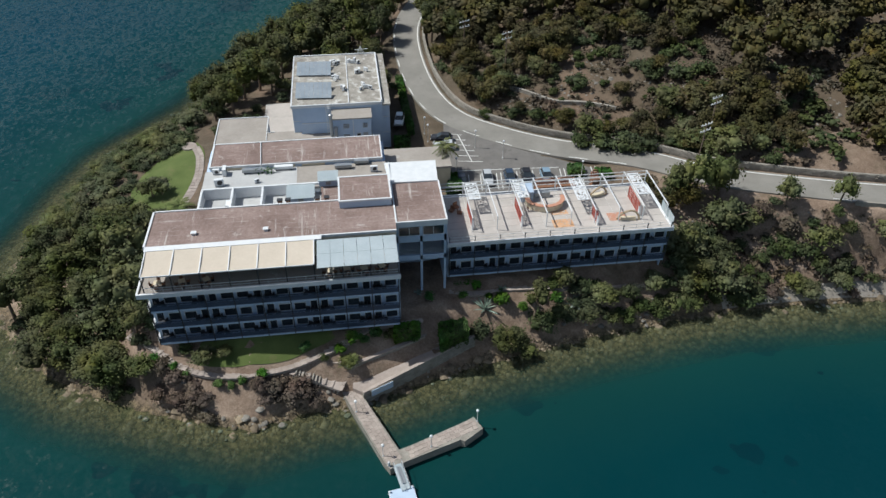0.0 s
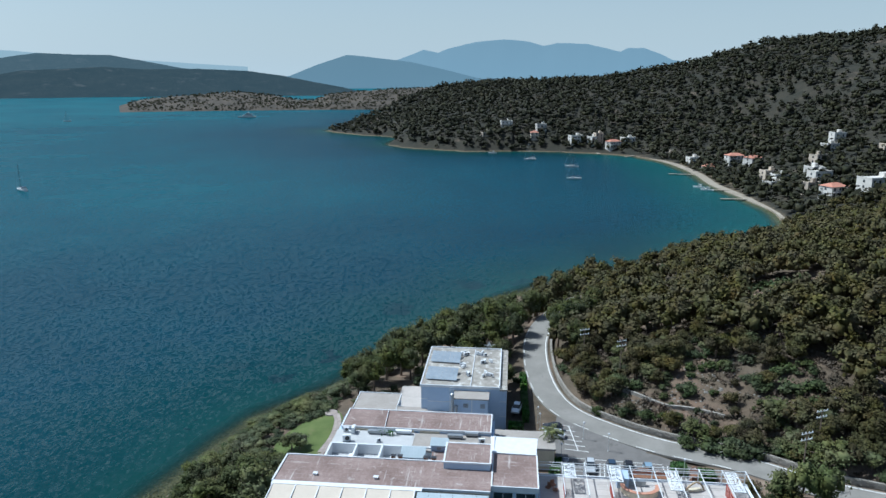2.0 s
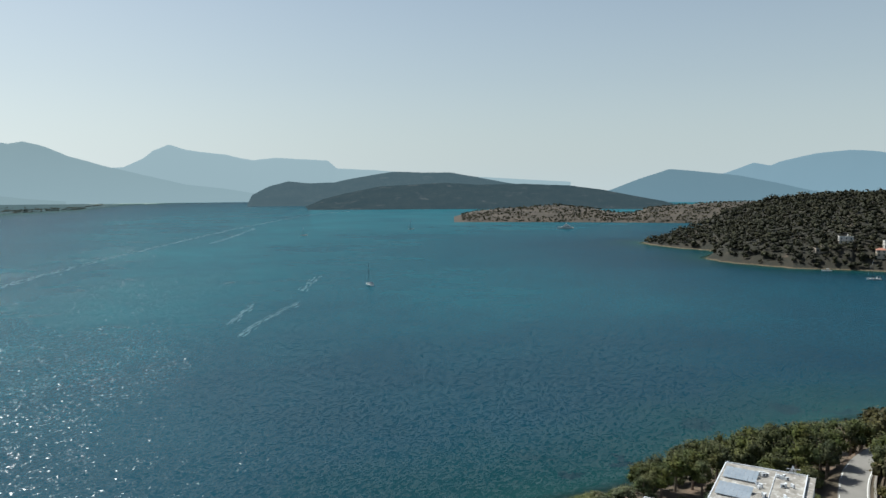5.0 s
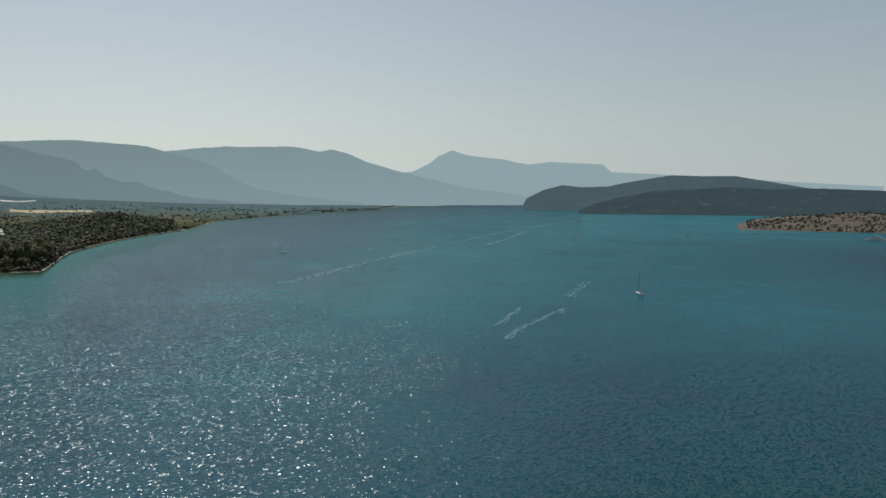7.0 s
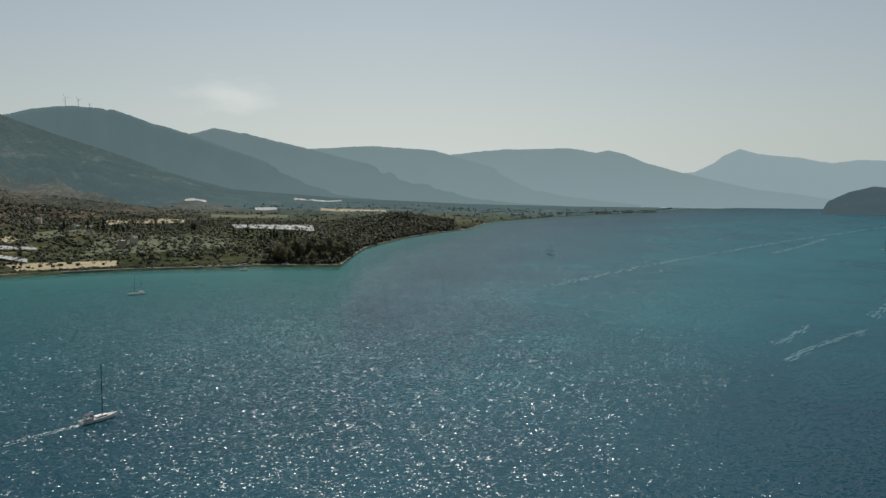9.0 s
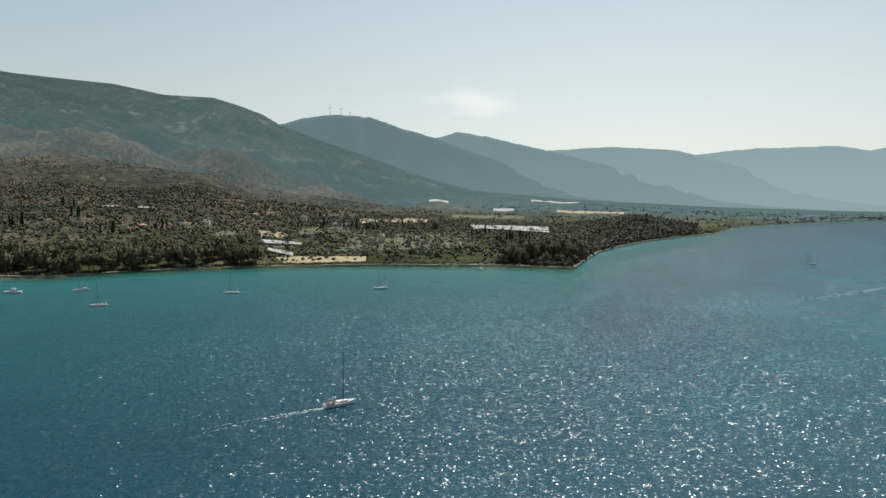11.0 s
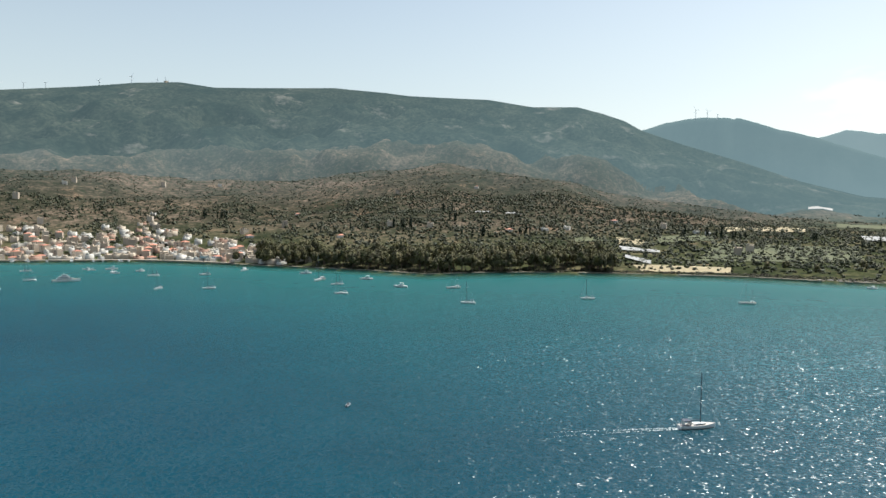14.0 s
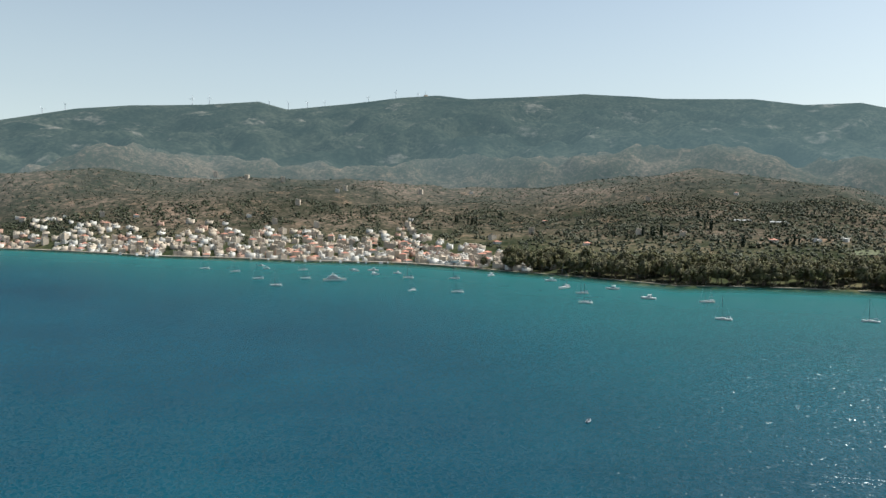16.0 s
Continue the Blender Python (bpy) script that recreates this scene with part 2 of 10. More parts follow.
def water_mat():
    """Sea: colour by depth, painted brighter far out for grazing sky reflection, and countless small facets that lean
    with the wind and mirror sky and sun.
    """
    m, nodes, links, bsdf = nodes_of("sea_water")
    depth = nodes.new("ShaderNodeAttribute")
    depth.attribute_name = "depth"
    d = depth.outputs["Fac"]
    patch = noise_of(nodes, links, 0.03, 5, 0.6)
    wob = math_node(nodes, links, "MULTIPLY", d, math_node(nodes, links, "ADD", patch, 0.5))
    f = math_node(nodes, links, "DIVIDE", wob, 240.0)
    # the last stops brighten offshore: sky reflection at low angles put into the colour
    col = ramp(nodes, links, f, [(0.0, (0.03, 0.05, 0.036)), (0.0125, (0.006, 0.044, 0.040)), (0.035, (0.002, 0.035, 0.041)), (0.1, (0.0025, 0.036, 0.056)), (0.22, (0.0035, 0.045, 0.068)), (0.5, (0.004, 0.066, 0.090)), (1.0, (0.008, 0.092, 0.117))])
    # seagrass on the bottom, where the water is shallow enough to show it
    grass = math_node(nodes, links, "GREATER_THAN", noise_of(nodes, links, 0.035, 4, 0.6), 0.60)
    shows = ramp(nodes, links, math_node(nodes, links, "DIVIDE", d, 40.0), [(0.05, (0, 0, 0)), (0.12, (0.6, 0.6, 0.6)), (0.4, (0, 0, 0))])
    col = mixed(nodes, links, math_node(nodes, links, "MULTIPLY", grass, shows), col, (0.002, 0.012, 0.022))
    drift = ramp(nodes, links, noise_of(nodes, links, 0.006, 4, 0.6), [(0.35, (0.78, 0.80, 0.84)), (0.65, (1.15, 1.12, 1.08))])
    col = mixed(nodes, links, 1.0, col, drift, "MULTIPLY")
    # paler teal off the far shore paints in haze and sky reflection; also the bay's shallows
    shore_teal = nodes.new("ShaderNodeAttribute")
    shore_teal.attribute_name = "shore_teal"
    col = mixed(nodes, links, shore_teal.outputs["Fac"], col, (0.012, 0.112, 0.112))
    links.new(col, bsdf.inputs["Base Color"])
    bsdf.inputs["Roughness"].default_value, bsdf.inputs["Specular IOR Level"].default_value = 1.0, 0.0
    # how rough the wind makes the sea: calmer in the lee, in long lulls, and north of the wind line
    pos = nodes.new("ShaderNodeNewGeometry").outputs["Position"]
    at = nodes.new("ShaderNodeSeparateXYZ")
    links.new(pos, at.inputs[0])
    edge = math_node(nodes, links, "ADD", at.outputs["Y"], math_node(nodes, links, "MULTIPLY", at.outputs["X"], 1.75))
    edge = math_node(nodes, links, "ADD", edge, math_node(nodes, links, "MULTIPLY", noise_of(nodes, links, 0.012, 4, 0.6), 120.0))
    lull = ramp(nodes, links, math_node(nodes, links, "DIVIDE", math_node(nodes, links, "ADD", edge, 400.0), 500.0), [(0.42, (1, 1, 1)), (0.54, (0.68, 0.68, 0.68))])
    wind = ramp(nodes, links, noise_of(nodes, links, 0.007, 4, 0.55, (1.0, 0.45, 1)), [(0.36, (0.80, 0.80, 0.80)), (0.60, (1.06, 1.06, 1.06))])
    lee = ramp(nodes, links, math_node(nodes, links, "DIVIDE", d, 40.0), [(0.0, (0.3, 0.3, 0.3)), (0.6, (1, 1, 1))])
    force = math_node(nodes, links, "MULTIPLY", math_node(nodes, links, "MULTIPLY", wind, lull), lee)
    lean = None
    for scale, stretch in ((1.05, (1.0, 0.75, 1)), (1.8, (1.0, 0.8, 1)), (3.2, (1, 0.9, 1))):
        mp = nodes.new("ShaderNodeMapping")
        mp.inputs["Scale"].default_value, mp.inputs["Rotation"].default_value = stretch, (0, 0, 0.5 * scale)
        links.new(pos, mp.inputs[0])
        cell = nodes.new("ShaderNodeTexVoronoi")
        cell.voronoi_dimensions = "2D"
        cell.inputs["Scale"].default_value = scale
        links.new(mp.outputs[0], cell.inputs["Vector"])
        v = nodes.new("ShaderNodeVectorMath")
        v.operation = "SUBTRACT"
        links.new(cell.outputs["Color"], v.inputs[0])
        v.inputs[1].default_value = (0.5, 0.5, 0.5)
        if lean is None:
            lean = v.outputs[0]
        else:
            t = nodes.new("ShaderNodeVectorMath")
            links.new(lean, t.inputs[0])
            links.new(v.outputs[0], t.inputs[1])
            lean = t.outputs[0]
    for factor in (force, (FACET_LEAN, FACET_LEAN, 0.0)):
        t = nodes.new("ShaderNodeVectorMath")
        t.operation = "MULTIPLY"
        links.new(lean, t.inputs[0])
        if isinstance(factor, tuple):
            t.inputs[1].default_value = factor
        else:
            links.new(factor, t.inputs[1])
        lean = t.outputs[0]
    t = nodes.new("ShaderNodeVectorMath")
    links.new(lean, t.inputs[0])
    t.inputs[1].default_value = (0, 0, 1)
    n = nodes.new("ShaderNodeVectorMath")
    n.operation = "NORMALIZE"
    links.new(t.outputs[0], n.inputs[0])
    gloss = nodes.new("ShaderNodeBsdfGlossy")
    gloss.inputs["Roughness"].default_value = 0.2
    links.new(n.outputs[0], gloss.inputs["Normal"])
    film = nodes.new("ShaderNodeFresnel")
    film.inputs["IOR"].default_value = 1.25
    body = nodes.new("ShaderNodeMixShader")
    links.new(n.outputs[0], film.inputs["Normal"])
    # waves hide one another where they are seen edge on, so the sea never turns into a full mirror
    links.new(math_node(nodes, links, "MINIMUM", film.outputs[0], 0.17), body.inputs[0])
    links.new(bsdf.outputs[0], body.inputs[1])
    links.new(gloss.outputs[0], body.inputs[2])
    clear = nodes.new("ShaderNodeBsdfTransparent")
    clear.inputs[0].default_value = (0.78, 0.86, 0.76, 1)
    mix = nodes.new("ShaderNodeMixShader")
    see = ramp(nodes, links, math_node(nodes, links, "DIVIDE", d, 3.6), [(0.0, (0.95, 0.95, 0.95)), (0.34, (0.74, 0.74, 0.74)), (0.66, (0.34, 0.34, 0.34)), (1.0, (0, 0, 0))])
    links.new(see, mix.inputs[0])
    links.new(body.outputs[0], mix.inputs[1])
    links.new(clear.outputs[0], mix.inputs[2])
    links.new(mix.outputs[0], nodes["Material Output"].inputs["Surface"])
    return m


FACET_LEAN = 0.43        # steepest slope of one size of wave facets


def ground_mat():
    """Dry soil with stones and thin grass, turning to brown pebbly rock at the waterline and below it."""
    m, nodes, links, bsdf = nodes_of("dry_ground")
    broad, grain = noise_of(nodes, links, 0.35, 5), noise_of(nodes, links, 3.5, 4, 0.7)
    f = math_node(nodes, links, "ADD", math_node(nodes, links, "MULTIPLY", broad, 0.6), math_node(nodes, links, "MULTIPLY", grain, 0.4))
    soil = ramp(nodes, links, f, [(0.34, (0.125, 0.083, 0.058)), (0.5, (0.235, 0.168, 0.122)), (0.66, (0.36, 0.275, 0.21))])
    grass = ramp(nodes, links, noise_of(nodes, links, 0.16, 6, 0.7), [(0.54, (0, 0, 0)), (0.66, (0.5, 0.5, 0.5))])
    soil = mixed(nodes, links, grass, soil, (0.068, 0.062, 0.034))
    # thick scrub covers the hills round the bay
    back = nodes.new("ShaderNodeSeparateXYZ")
    links.new(nodes.new("ShaderNodeNewGeometry").outputs["Position"], back.inputs[0])
    scrub = ramp(nodes, links, math_node(nodes, links, "DIVIDE", back.outputs["Y"], 1000.0), [(0.108, (0, 0, 0)), (0.125, (0.75, 0.75, 0.75)), (0.3, (0.88, 0.88, 0.88))])
    soil = mixed(nodes, links, scrub, soil, ramp(nodes, links, noise_of(nodes, links, 0.05, 6, 0.7), [(0.40, (0.028, 0.026, 0.013)), (0.53, (0.075, 0.056, 0.034)), (0.64, (0.155, 0.102, 0.068))]))
    woods = ramp(nodes, links, math_node(nodes, links, "DIVIDE", back.outputs["Y"], 1000.0), [(0.2, (0, 0, 0)), (0.34, (0.92, 0.92, 0.92))])
    soil = mixed(nodes, links, woods, soil, ramp(nodes, links, noise_of(nodes, links, 0.04, 6, 0.7), [(0.40, (0.010, 0.012, 0.006)), (0.60, (0.026, 0.023, 0.013)), (0.70, (0.12, 0.09, 0.064))]))
    cell = noise_of(nodes, links, 1.3, kind="voronoi")
    peb = noise_of(nodes, links, 5.0, kind="voronoi")
    stony = math_node(nodes, links, "ADD", math_node(nodes, links, "MULTIPLY", cell, 0.6), math_node(nodes, links, "MULTIPLY", peb, 0.5))
    rock = ramp(nodes, links, stony, [(0.1, (0.36, 0.275, 0.175)), (0.4, (0.20, 0.148, 0.088)), (0.75, (0.06, 0.047, 0.028))])
    weed = ramp(nodes, links, noise_of(nodes, links, 0.2, 5, 0.65), [(0.54, (0, 0, 0)), (0.68, (0.5, 0.5, 0.5))])
    rock = mixed(nodes, links, weed, rock, (0.075, 0.075, 0.035))
    way_up = nodes.new("ShaderNodeSeparateXYZ")
    links.new(nodes.new("ShaderNodeNewGeometry").outputs["Position"], way_up.inputs[0])
    high = math_node(nodes, links, "ADD", way_up.outputs["Z"], math_node(nodes, links, "MULTIPLY", broad, 1.2))
    dry = ramp(nodes, links, math_node(nodes, links, "DIVIDE", high, 3.0), [(0.28, (0, 0, 0)), (0.55, (1, 1, 1))])
    links.new(mixed(nodes, links, dry, rock, soil), bsdf.inputs["Base Color"])
    bsdf.inputs["Roughness"].default_value = 0.95
    b = nodes.new("ShaderNodeBump")
    b.inputs["Strength"].default_value, b.inputs["Distance"].default_value = 0.8, 0.25
    links.new(math_node(nodes, links, "SUBTRACT", f, math_node(nodes, links, "MULTIPLY", stony, 0.3)), b.inputs["Height"])
    links.new(b.outputs[0], bsdf.inputs["Normal"])
    return m


def roof_felt():
    """Faded pink roofing felt in lapped strips, scuffed and streaked pale."""
    m, nodes, links, bsdf = nodes_of("pink_roof_felt")
    f = math_node(nodes, links, "ADD", math_node(nodes, links, "MULTIPLY", noise_of(nodes, links, 0.22, 5, 0.65), 0.6), math_node(nodes, links, "MULTIPLY", noise_of(nodes, links, 2.4, 4, 0.7), 0.4))
    col = ramp(nodes, links, f, [(0.36, (0.155, 0.105, 0.09)), (0.5, (0.225, 0.16, 0.14)), (0.64, (0.31, 0.235, 0.21))])
    for stretch, lo, hi in (((1.0, 0.08, 1), 0.61, 0.70), ((0.10, 1.3, 1), 0.63, 0.71), ((0.5, 0.5, 1), 0.64, 0.72)):
        s = ramp(nodes, links, noise_of(nodes, links, 1.1, 6, 0.75, stretch), [(lo - 0.03, (0, 0, 0)), (hi - 0.02, (0.85, 0.85, 0.85))])
        col = mixed(nodes, links, s, col, (0.47, 0.43, 0.40))
    seams = nodes.new("ShaderNodeTexBrick")
    links.new(nodes.new("ShaderNodeNewGeometry").outputs["Position"], seams.inputs["Vector"])
    for key, v in (("Scale", 1.0), ("Mortar Size", 0.022), ("Brick Width", 9.0), ("Row Height", 1.05), ("Bias", 0.0)):
        seams.inputs[key].default_value = v
    worn = math_node(nodes, links, "MULTIPLY", seams.outputs["Fac"], ramp(nodes, links, noise_of(nodes, links, 0.5, 4), [(0.42, (0, 0, 0)), (0.6, (0.6, 0.6, 0.6))]))
    col = mixed(nodes, links, worn, col, (0.46, 0.42, 0.39))
    links.new(col, bsdf.inputs["Base Color"])
    bsdf.inputs["Roughness"].default_value = 0.92
    b = nodes.new("ShaderNodeBump")
    b.inputs["Strength"].default_value, b.inputs["Distance"].default_value = 0.3, 0.02
    links.new(f, b.inputs["Height"])
    links.new(b.outputs[0], bsdf.inputs["Normal"])
    return m


M_WATER = water_mat()
M_GROUND = ground_mat()


def main_mat(name, haze=(), gain=1.0):
    """Brown soil mostly hidden by scrub and groves, with bare reddish patches; haze paints a glow over it by distance.
    """
    m, nodes, links, bsdf = nodes_of(name)
    wide, fine, small = noise_of(nodes, links, 0.006, 5, 0.6), noise_of(nodes, links, 0.07, 6, 0.72), noise_of(nodes, links, 0.25, 3, 0.7)
    f = math_node(nodes, links, "ADD", math_node(nodes, links, "MULTIPLY", wide, 0.3), math_node(nodes, links, "ADD", math_node(nodes, links, "MULTIPLY", fine, 0.45), math_node(nodes, links, "MULTIPLY", small, 0.25)))
    col = ramp(nodes, links, f, [(p, tuple(v * gain for v in c)) for p, c in ((0.43, (0.024, 0.027, 0.018)), (0.49, (0.058, 0.052, 0.037)), (0.54, (0.112, 0.088, 0.066)), (0.61, (0.215, 0.160, 0.122)))])
    low = nodes.new("ShaderNodeSeparateXYZ")
    links.new(nodes.new("ShaderNodeNewGeometry").outputs["Position"], low.inputs[0])
    plain_ = ramp(nodes, links, math_node(nodes, links, "DIVIDE", low.outputs["Z"], 60.0), [(0.15, (0.75, 0.75, 0.75)), (0.6, (0, 0, 0))])
    green = ramp(nodes, links, math_node(nodes, links, "ADD", math_node(nodes, links, "MULTIPLY", wide, 0.5), math_node(nodes, links, "MULTIPLY", fine, 0.5)), [(0.40, (0.018, 0.027, 0.011)), (0.52, (0.056, 0.066, 0.028)), (0.62, (0.125, 0.112, 0.062))])
    col = mixed(nodes, links, plain_, col, green)
    red = ramp(nodes, links, noise_of(nodes, links, 0.016, 6, 0.7), [(0.58, (0, 0, 0)), (0.66, (0.6, 0.6, 0.6))])
    bush = ramp(nodes, links, noise_of(nodes, links, 0.105, kind="voronoi"), [(0.30, (1, 1, 1)), (0.52, (0, 0, 0))])
    thick = ramp(nodes, links, noise_of(nodes, links, 0.011, 4, 0.6), [(0.36, (0.25, 0.25, 0.25)), (0.58, (0.95, 0.95, 0.95))])
    col = mixed(nodes, links, math_node(nodes, links, "MULTIPLY", bush, thick), col, (0.030, 0.037, 0.023))
    col = mixed(nodes, links, math_node(nodes, links, "MULTIPLY", red, ramp(nodes, links, small, [(0.4, (0, 0, 0)), (0.6, (1, 1, 1))])), col, (0.29, 0.19, 0.13))
    links.new(col, bsdf.inputs["Base Color"])
    bsdf.inputs["Roughness"].default_value, bsdf.inputs["Specular IOR Level"].default_value = 1.0, 0.0
    b = nodes.new("ShaderNodeBump")
    b.inputs["Strength"].default_value, b.inputs["Distance"].default_value = 0.5, 3.0
    links.new(math_node(nodes, links, "SUBTRACT", 1.0, f), b.inputs["Height"])
    links.new(b.outputs[0], bsdf.inputs["Normal"])
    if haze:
        haze_glow(m, nodes, links, bsdf, by_range(nodes, links, haze), (0.17, 0.235, 0.25))
    return m


M_MAIN = main_mat("mainland_soil")
# painted haze, as emission, thickens over the foothills from 1.5 to 2.4 km
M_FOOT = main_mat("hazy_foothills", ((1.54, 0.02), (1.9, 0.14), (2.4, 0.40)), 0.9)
M_ROAD = surface("worn_asphalt", (0.185, 0.175, 0.155), (0.265, 0.25, 0.225), 0.25, 14.0, 0.9, 0.15, 0.01, stain=(0.155, 0.148, 0.135), stain_scale=0.5, stain_from=0.6)
M_PARK = surface("parking_paving", (0.12, 0.112, 0.105), (0.19, 0.178, 0.165), 0.4, 9.0, 0.9, 0.3, 0.02, stain=(0.10, 0.092, 0.085), stain_scale=0.4, stain_from=0.57)
M_LINE = plain("road_paint", (0.75, 0.75, 0.72), 0.7)
M_LAWN = surface("mown_grass", (0.065, 0.095, 0.020), (0.115, 0.145, 0.040), 0.3, 12.0, 0.95, 0.5, 0.05, stain=(0.14, 0.13, 0.055), stain_scale=0.25, stain_from=0.56)
# white render, greyed and blued: sky-lit shade put into its colour
M_WHITE = surface("shade_blue_render", (0.40, 0.50, 0.64), (0.49, 0.585, 0.71), 0.5, 10.0, 0.8, 0.1, 0.01, stain=(0.36, 0.43, 0.51), stain_scale=0.35, stain_from=0.6)
M_WHITE2 = surface("white_paint", (0.60, 0.62, 0.64), (0.72, 0.73, 0.74), 1.0, 14.0, 0.6, 0.05, 0.005)
M_REDROOF = roof_felt()
M_GREYROOF = surface("grey_roof_coating", (0.40, 0.40, 0.40), (0.50, 0.50, 0.49), 0.3, 3.0, 0.9, 0.1, 0.01, stain=(0.36, 0.345, 0.33), stain_scale=0.4, stain_from=0.6)
M_OLDROOF = surface("stained_concrete_roof", (0.17, 0.15, 0.128), (0.40, 0.375, 0.33), 0.5, 2.5, 0.95, 0.3, 0.02, stain=(0.58, 0.565, 0.53), stain_scale=0.6, stain_from=0.53)
M_TANROOF = surface("tan_roof_screed", (0.28, 0.25, 0.22), (0.37, 0.335, 0.30), 0.3, 2.5, 0.95, 0.2, 0.02, stain=(0.45, 0.43, 0.40), stain_scale=0.4, stain_from=0.62)
M_AWNING = surface("cream_canvas", (0.52, 0.45, 0.365), (0.59, 0.515, 0.425), 0.3, 3.0, 0.85, 0.1, 0.02, stain=(0.48, 0.41, 0.33), stain_scale=0.6, stain_from=0.62)
M_SHEET = surface("pale_roof_sheet", (0.34, 0.395, 0.42), (0.42, 0.475, 0.50), 0.4, 4.0, 0.5, 0.05, 0.01)
M_DECKTILE = surface("pale_deck_tiles", (0.40, 0.365, 0.335), (0.50, 0.455, 0.42), 0.4, 2.0, 0.7, 0.05, 0.01, vary=0.12, stain=(0.36, 0.33, 0.30), stain_scale=0.5, stain_from=0.6)
M_GLASS = glass_dark("dark_window_glass")
M_FRAME = plain("window_frame_white", (0.62, 0.64, 0.66), 0.5)
M_DARK = plain("dark_metal", (0.05, 0.05, 0.055), 0.5, 0.3)
M_STEEL = plain("painted_steel", (0.62, 0.63, 0.63), 0.4, 0.2)
M_GREYM = plain("grey_metal", (0.33, 0.35, 0.37), 0.45, 0.5)
M_TERRA = surface("terracotta_paint", (0.42, 0.20, 0.13), (0.52, 0.27, 0.18), 1.0, 12.0, 0.8, 0.1, 0.01)
M_CREAM = surface("cream_render", (0.58, 0.50, 0.36), (0.68, 0.60, 0.45), 1.0, 10.0, 0.8, 0.1, 0.01)
M_REDWOOD = surface("red_lattice_wood", (0.30, 0.06, 0.045), (0.42, 0.10, 0.07), 1.5, 12.0, 0.7, 0.1, 0.01)
M_WOOD = surface("brown_wood", (0.16, 0.075, 0.04), (0.26, 0.13, 0.075), 1.5, 14.0, 0.7, 0.2, 0.01)
M_ORANGE = surface("orange_mosaic", (0.50, 0.27, 0.13), (0.66, 0.40, 0.24), 1.2, 9.0, 0.8, 0.1, 0.01)
M_STONE = surface("grey_walling_stone", (0.20, 0.182, 0.155), (0.34, 0.315, 0.275), 0.8, 6.0, 0.95, 0.6, 0.06, vary=0.18)
M_FLAG = surface("pinkish_flagstone", (0.28, 0.23, 0.20), (0.41, 0.35, 0.31), 0.6, 5.0, 0.9, 0.3, 0.03, vary=0.25)
M_OLEANDER = foliage("flowering_oleander", (0.055, 0.046, 0.032), (0.150, 0.112, 0.088), 2.5, 0.45)
M_RAILDARK = plain("dark_blue_rail_paint", (0.06, 0.085, 0.135), 0.5, 0.2)
M_ROCK = surface("grey_limestone", (0.13, 0.118, 0.10), (0.29, 0.268, 0.235), 0.6, 4.0, 0.95, 0.7, 0.15, vary=0.3)
M_PINE = foliage("pine_needles", (0.028, 0.038, 0.011), (0.098, 0.102, 0.034))
M_PINE2 = foliage("hillside_pine", (0.028, 0.028, 0.009), (0.094, 0.079, 0.028))
M_SHRUB = foliage("dark_shrub_leaves", (0.024, 0.036, 0.013), (0.070, 0.084, 0.034))
M_OLIVE = foliage("grey_green_leaves", (0.044, 0.054, 0.020), (0.125, 0.13, 0.056))
M_HEDGE = foliage("clipped_hedge_leaves", (0.03, 0.075, 0.012), (0.075, 0.15, 0.03), 1.5, 0.3)
M_DRY = foliage("dry_shrub_twigs", (0.050, 0.042, 0.028), (0.14, 0.108, 0.076), 0.4, 0.45)
M_EUCA = foliage("eucalyptus_leaves", (0.052, 0.056, 0.024), (0.175, 0.155, 0.074), 0.12)
M_CYPRESS = foliage("cypress_leaves", (0.010, 0.020, 0.010), (0.026, 0.042, 0.02), 0.5, 0.2)
M_FARWOOD = foliage("far_woods", (0.018, 0.021, 0.009), (0.056, 0.052, 0.024), 0.05, 0.45)
# mainland trees and scrub: greens paled and greyed, distance haze put into leaf colour
M_PLAINWOOD = foliage("plain_olive_trees", (0.036, 0.043, 0.024), (0.080, 0.085, 0.049), 0.05, 0.3)
M_GREYOLIVE = foliage("hazed_olive_trees", (0.050, 0.056, 0.037), (0.100, 0.102, 0.068), 0.05, 0.25)
M_HAZEWOOD = foliage("foothill_scrub", (0.028, 0.035, 0.022), (0.056, 0.062, 0.040), 0.03, 0.3)
M_BARK = surface("rough_bark", (0.10, 0.07, 0.05), (0.22, 0.165, 0.125), 2.0, 20.0, 0.95, 0.6, 0.03)
M_PALMBARK = surface("palm_bark", (0.15, 0.11, 0.075), (0.28, 0.22, 0.16), 2.0, 20.0, 0.95, 0.6, 0.03)
M_PALM = foliage("palm_fronds", (0.07, 0.095, 0.025), (0.17, 0.19, 0.065), 1.0)
M_AGAVE = foliage("agave_blades", (0.14, 0.19, 0.15), (0.27, 0.33, 0.27), 1.0)
M_TOWN = surface("town_walls", (0.42, 0.345, 0.265), (0.57, 0.485, 0.39), 0.03, 0.4, 0.9, 0.1, 0.02, vary=0.45)
M_TOWNWHITE = surface("whitewashed_walls", (0.53, 0.495, 0.44), (0.66, 0.625, 0.57), 0.05, 0.5, 0.9, 0.1, 0.02, vary=0.2)
M_TILE = surface("red_roof_tiles", (0.36, 0.15, 0.10), (0.47, 0.22, 0.15), 0.3, 3.0, 0.9, 0.3, 0.05, vary=0.3)
M_HULL = plain("white_gelcoat", (0.78, 0.78, 0.76), 0.25)
M_HULLBLUE = plain("dark_blue_gelcoat", (0.03, 0.05, 0.10), 0.25)
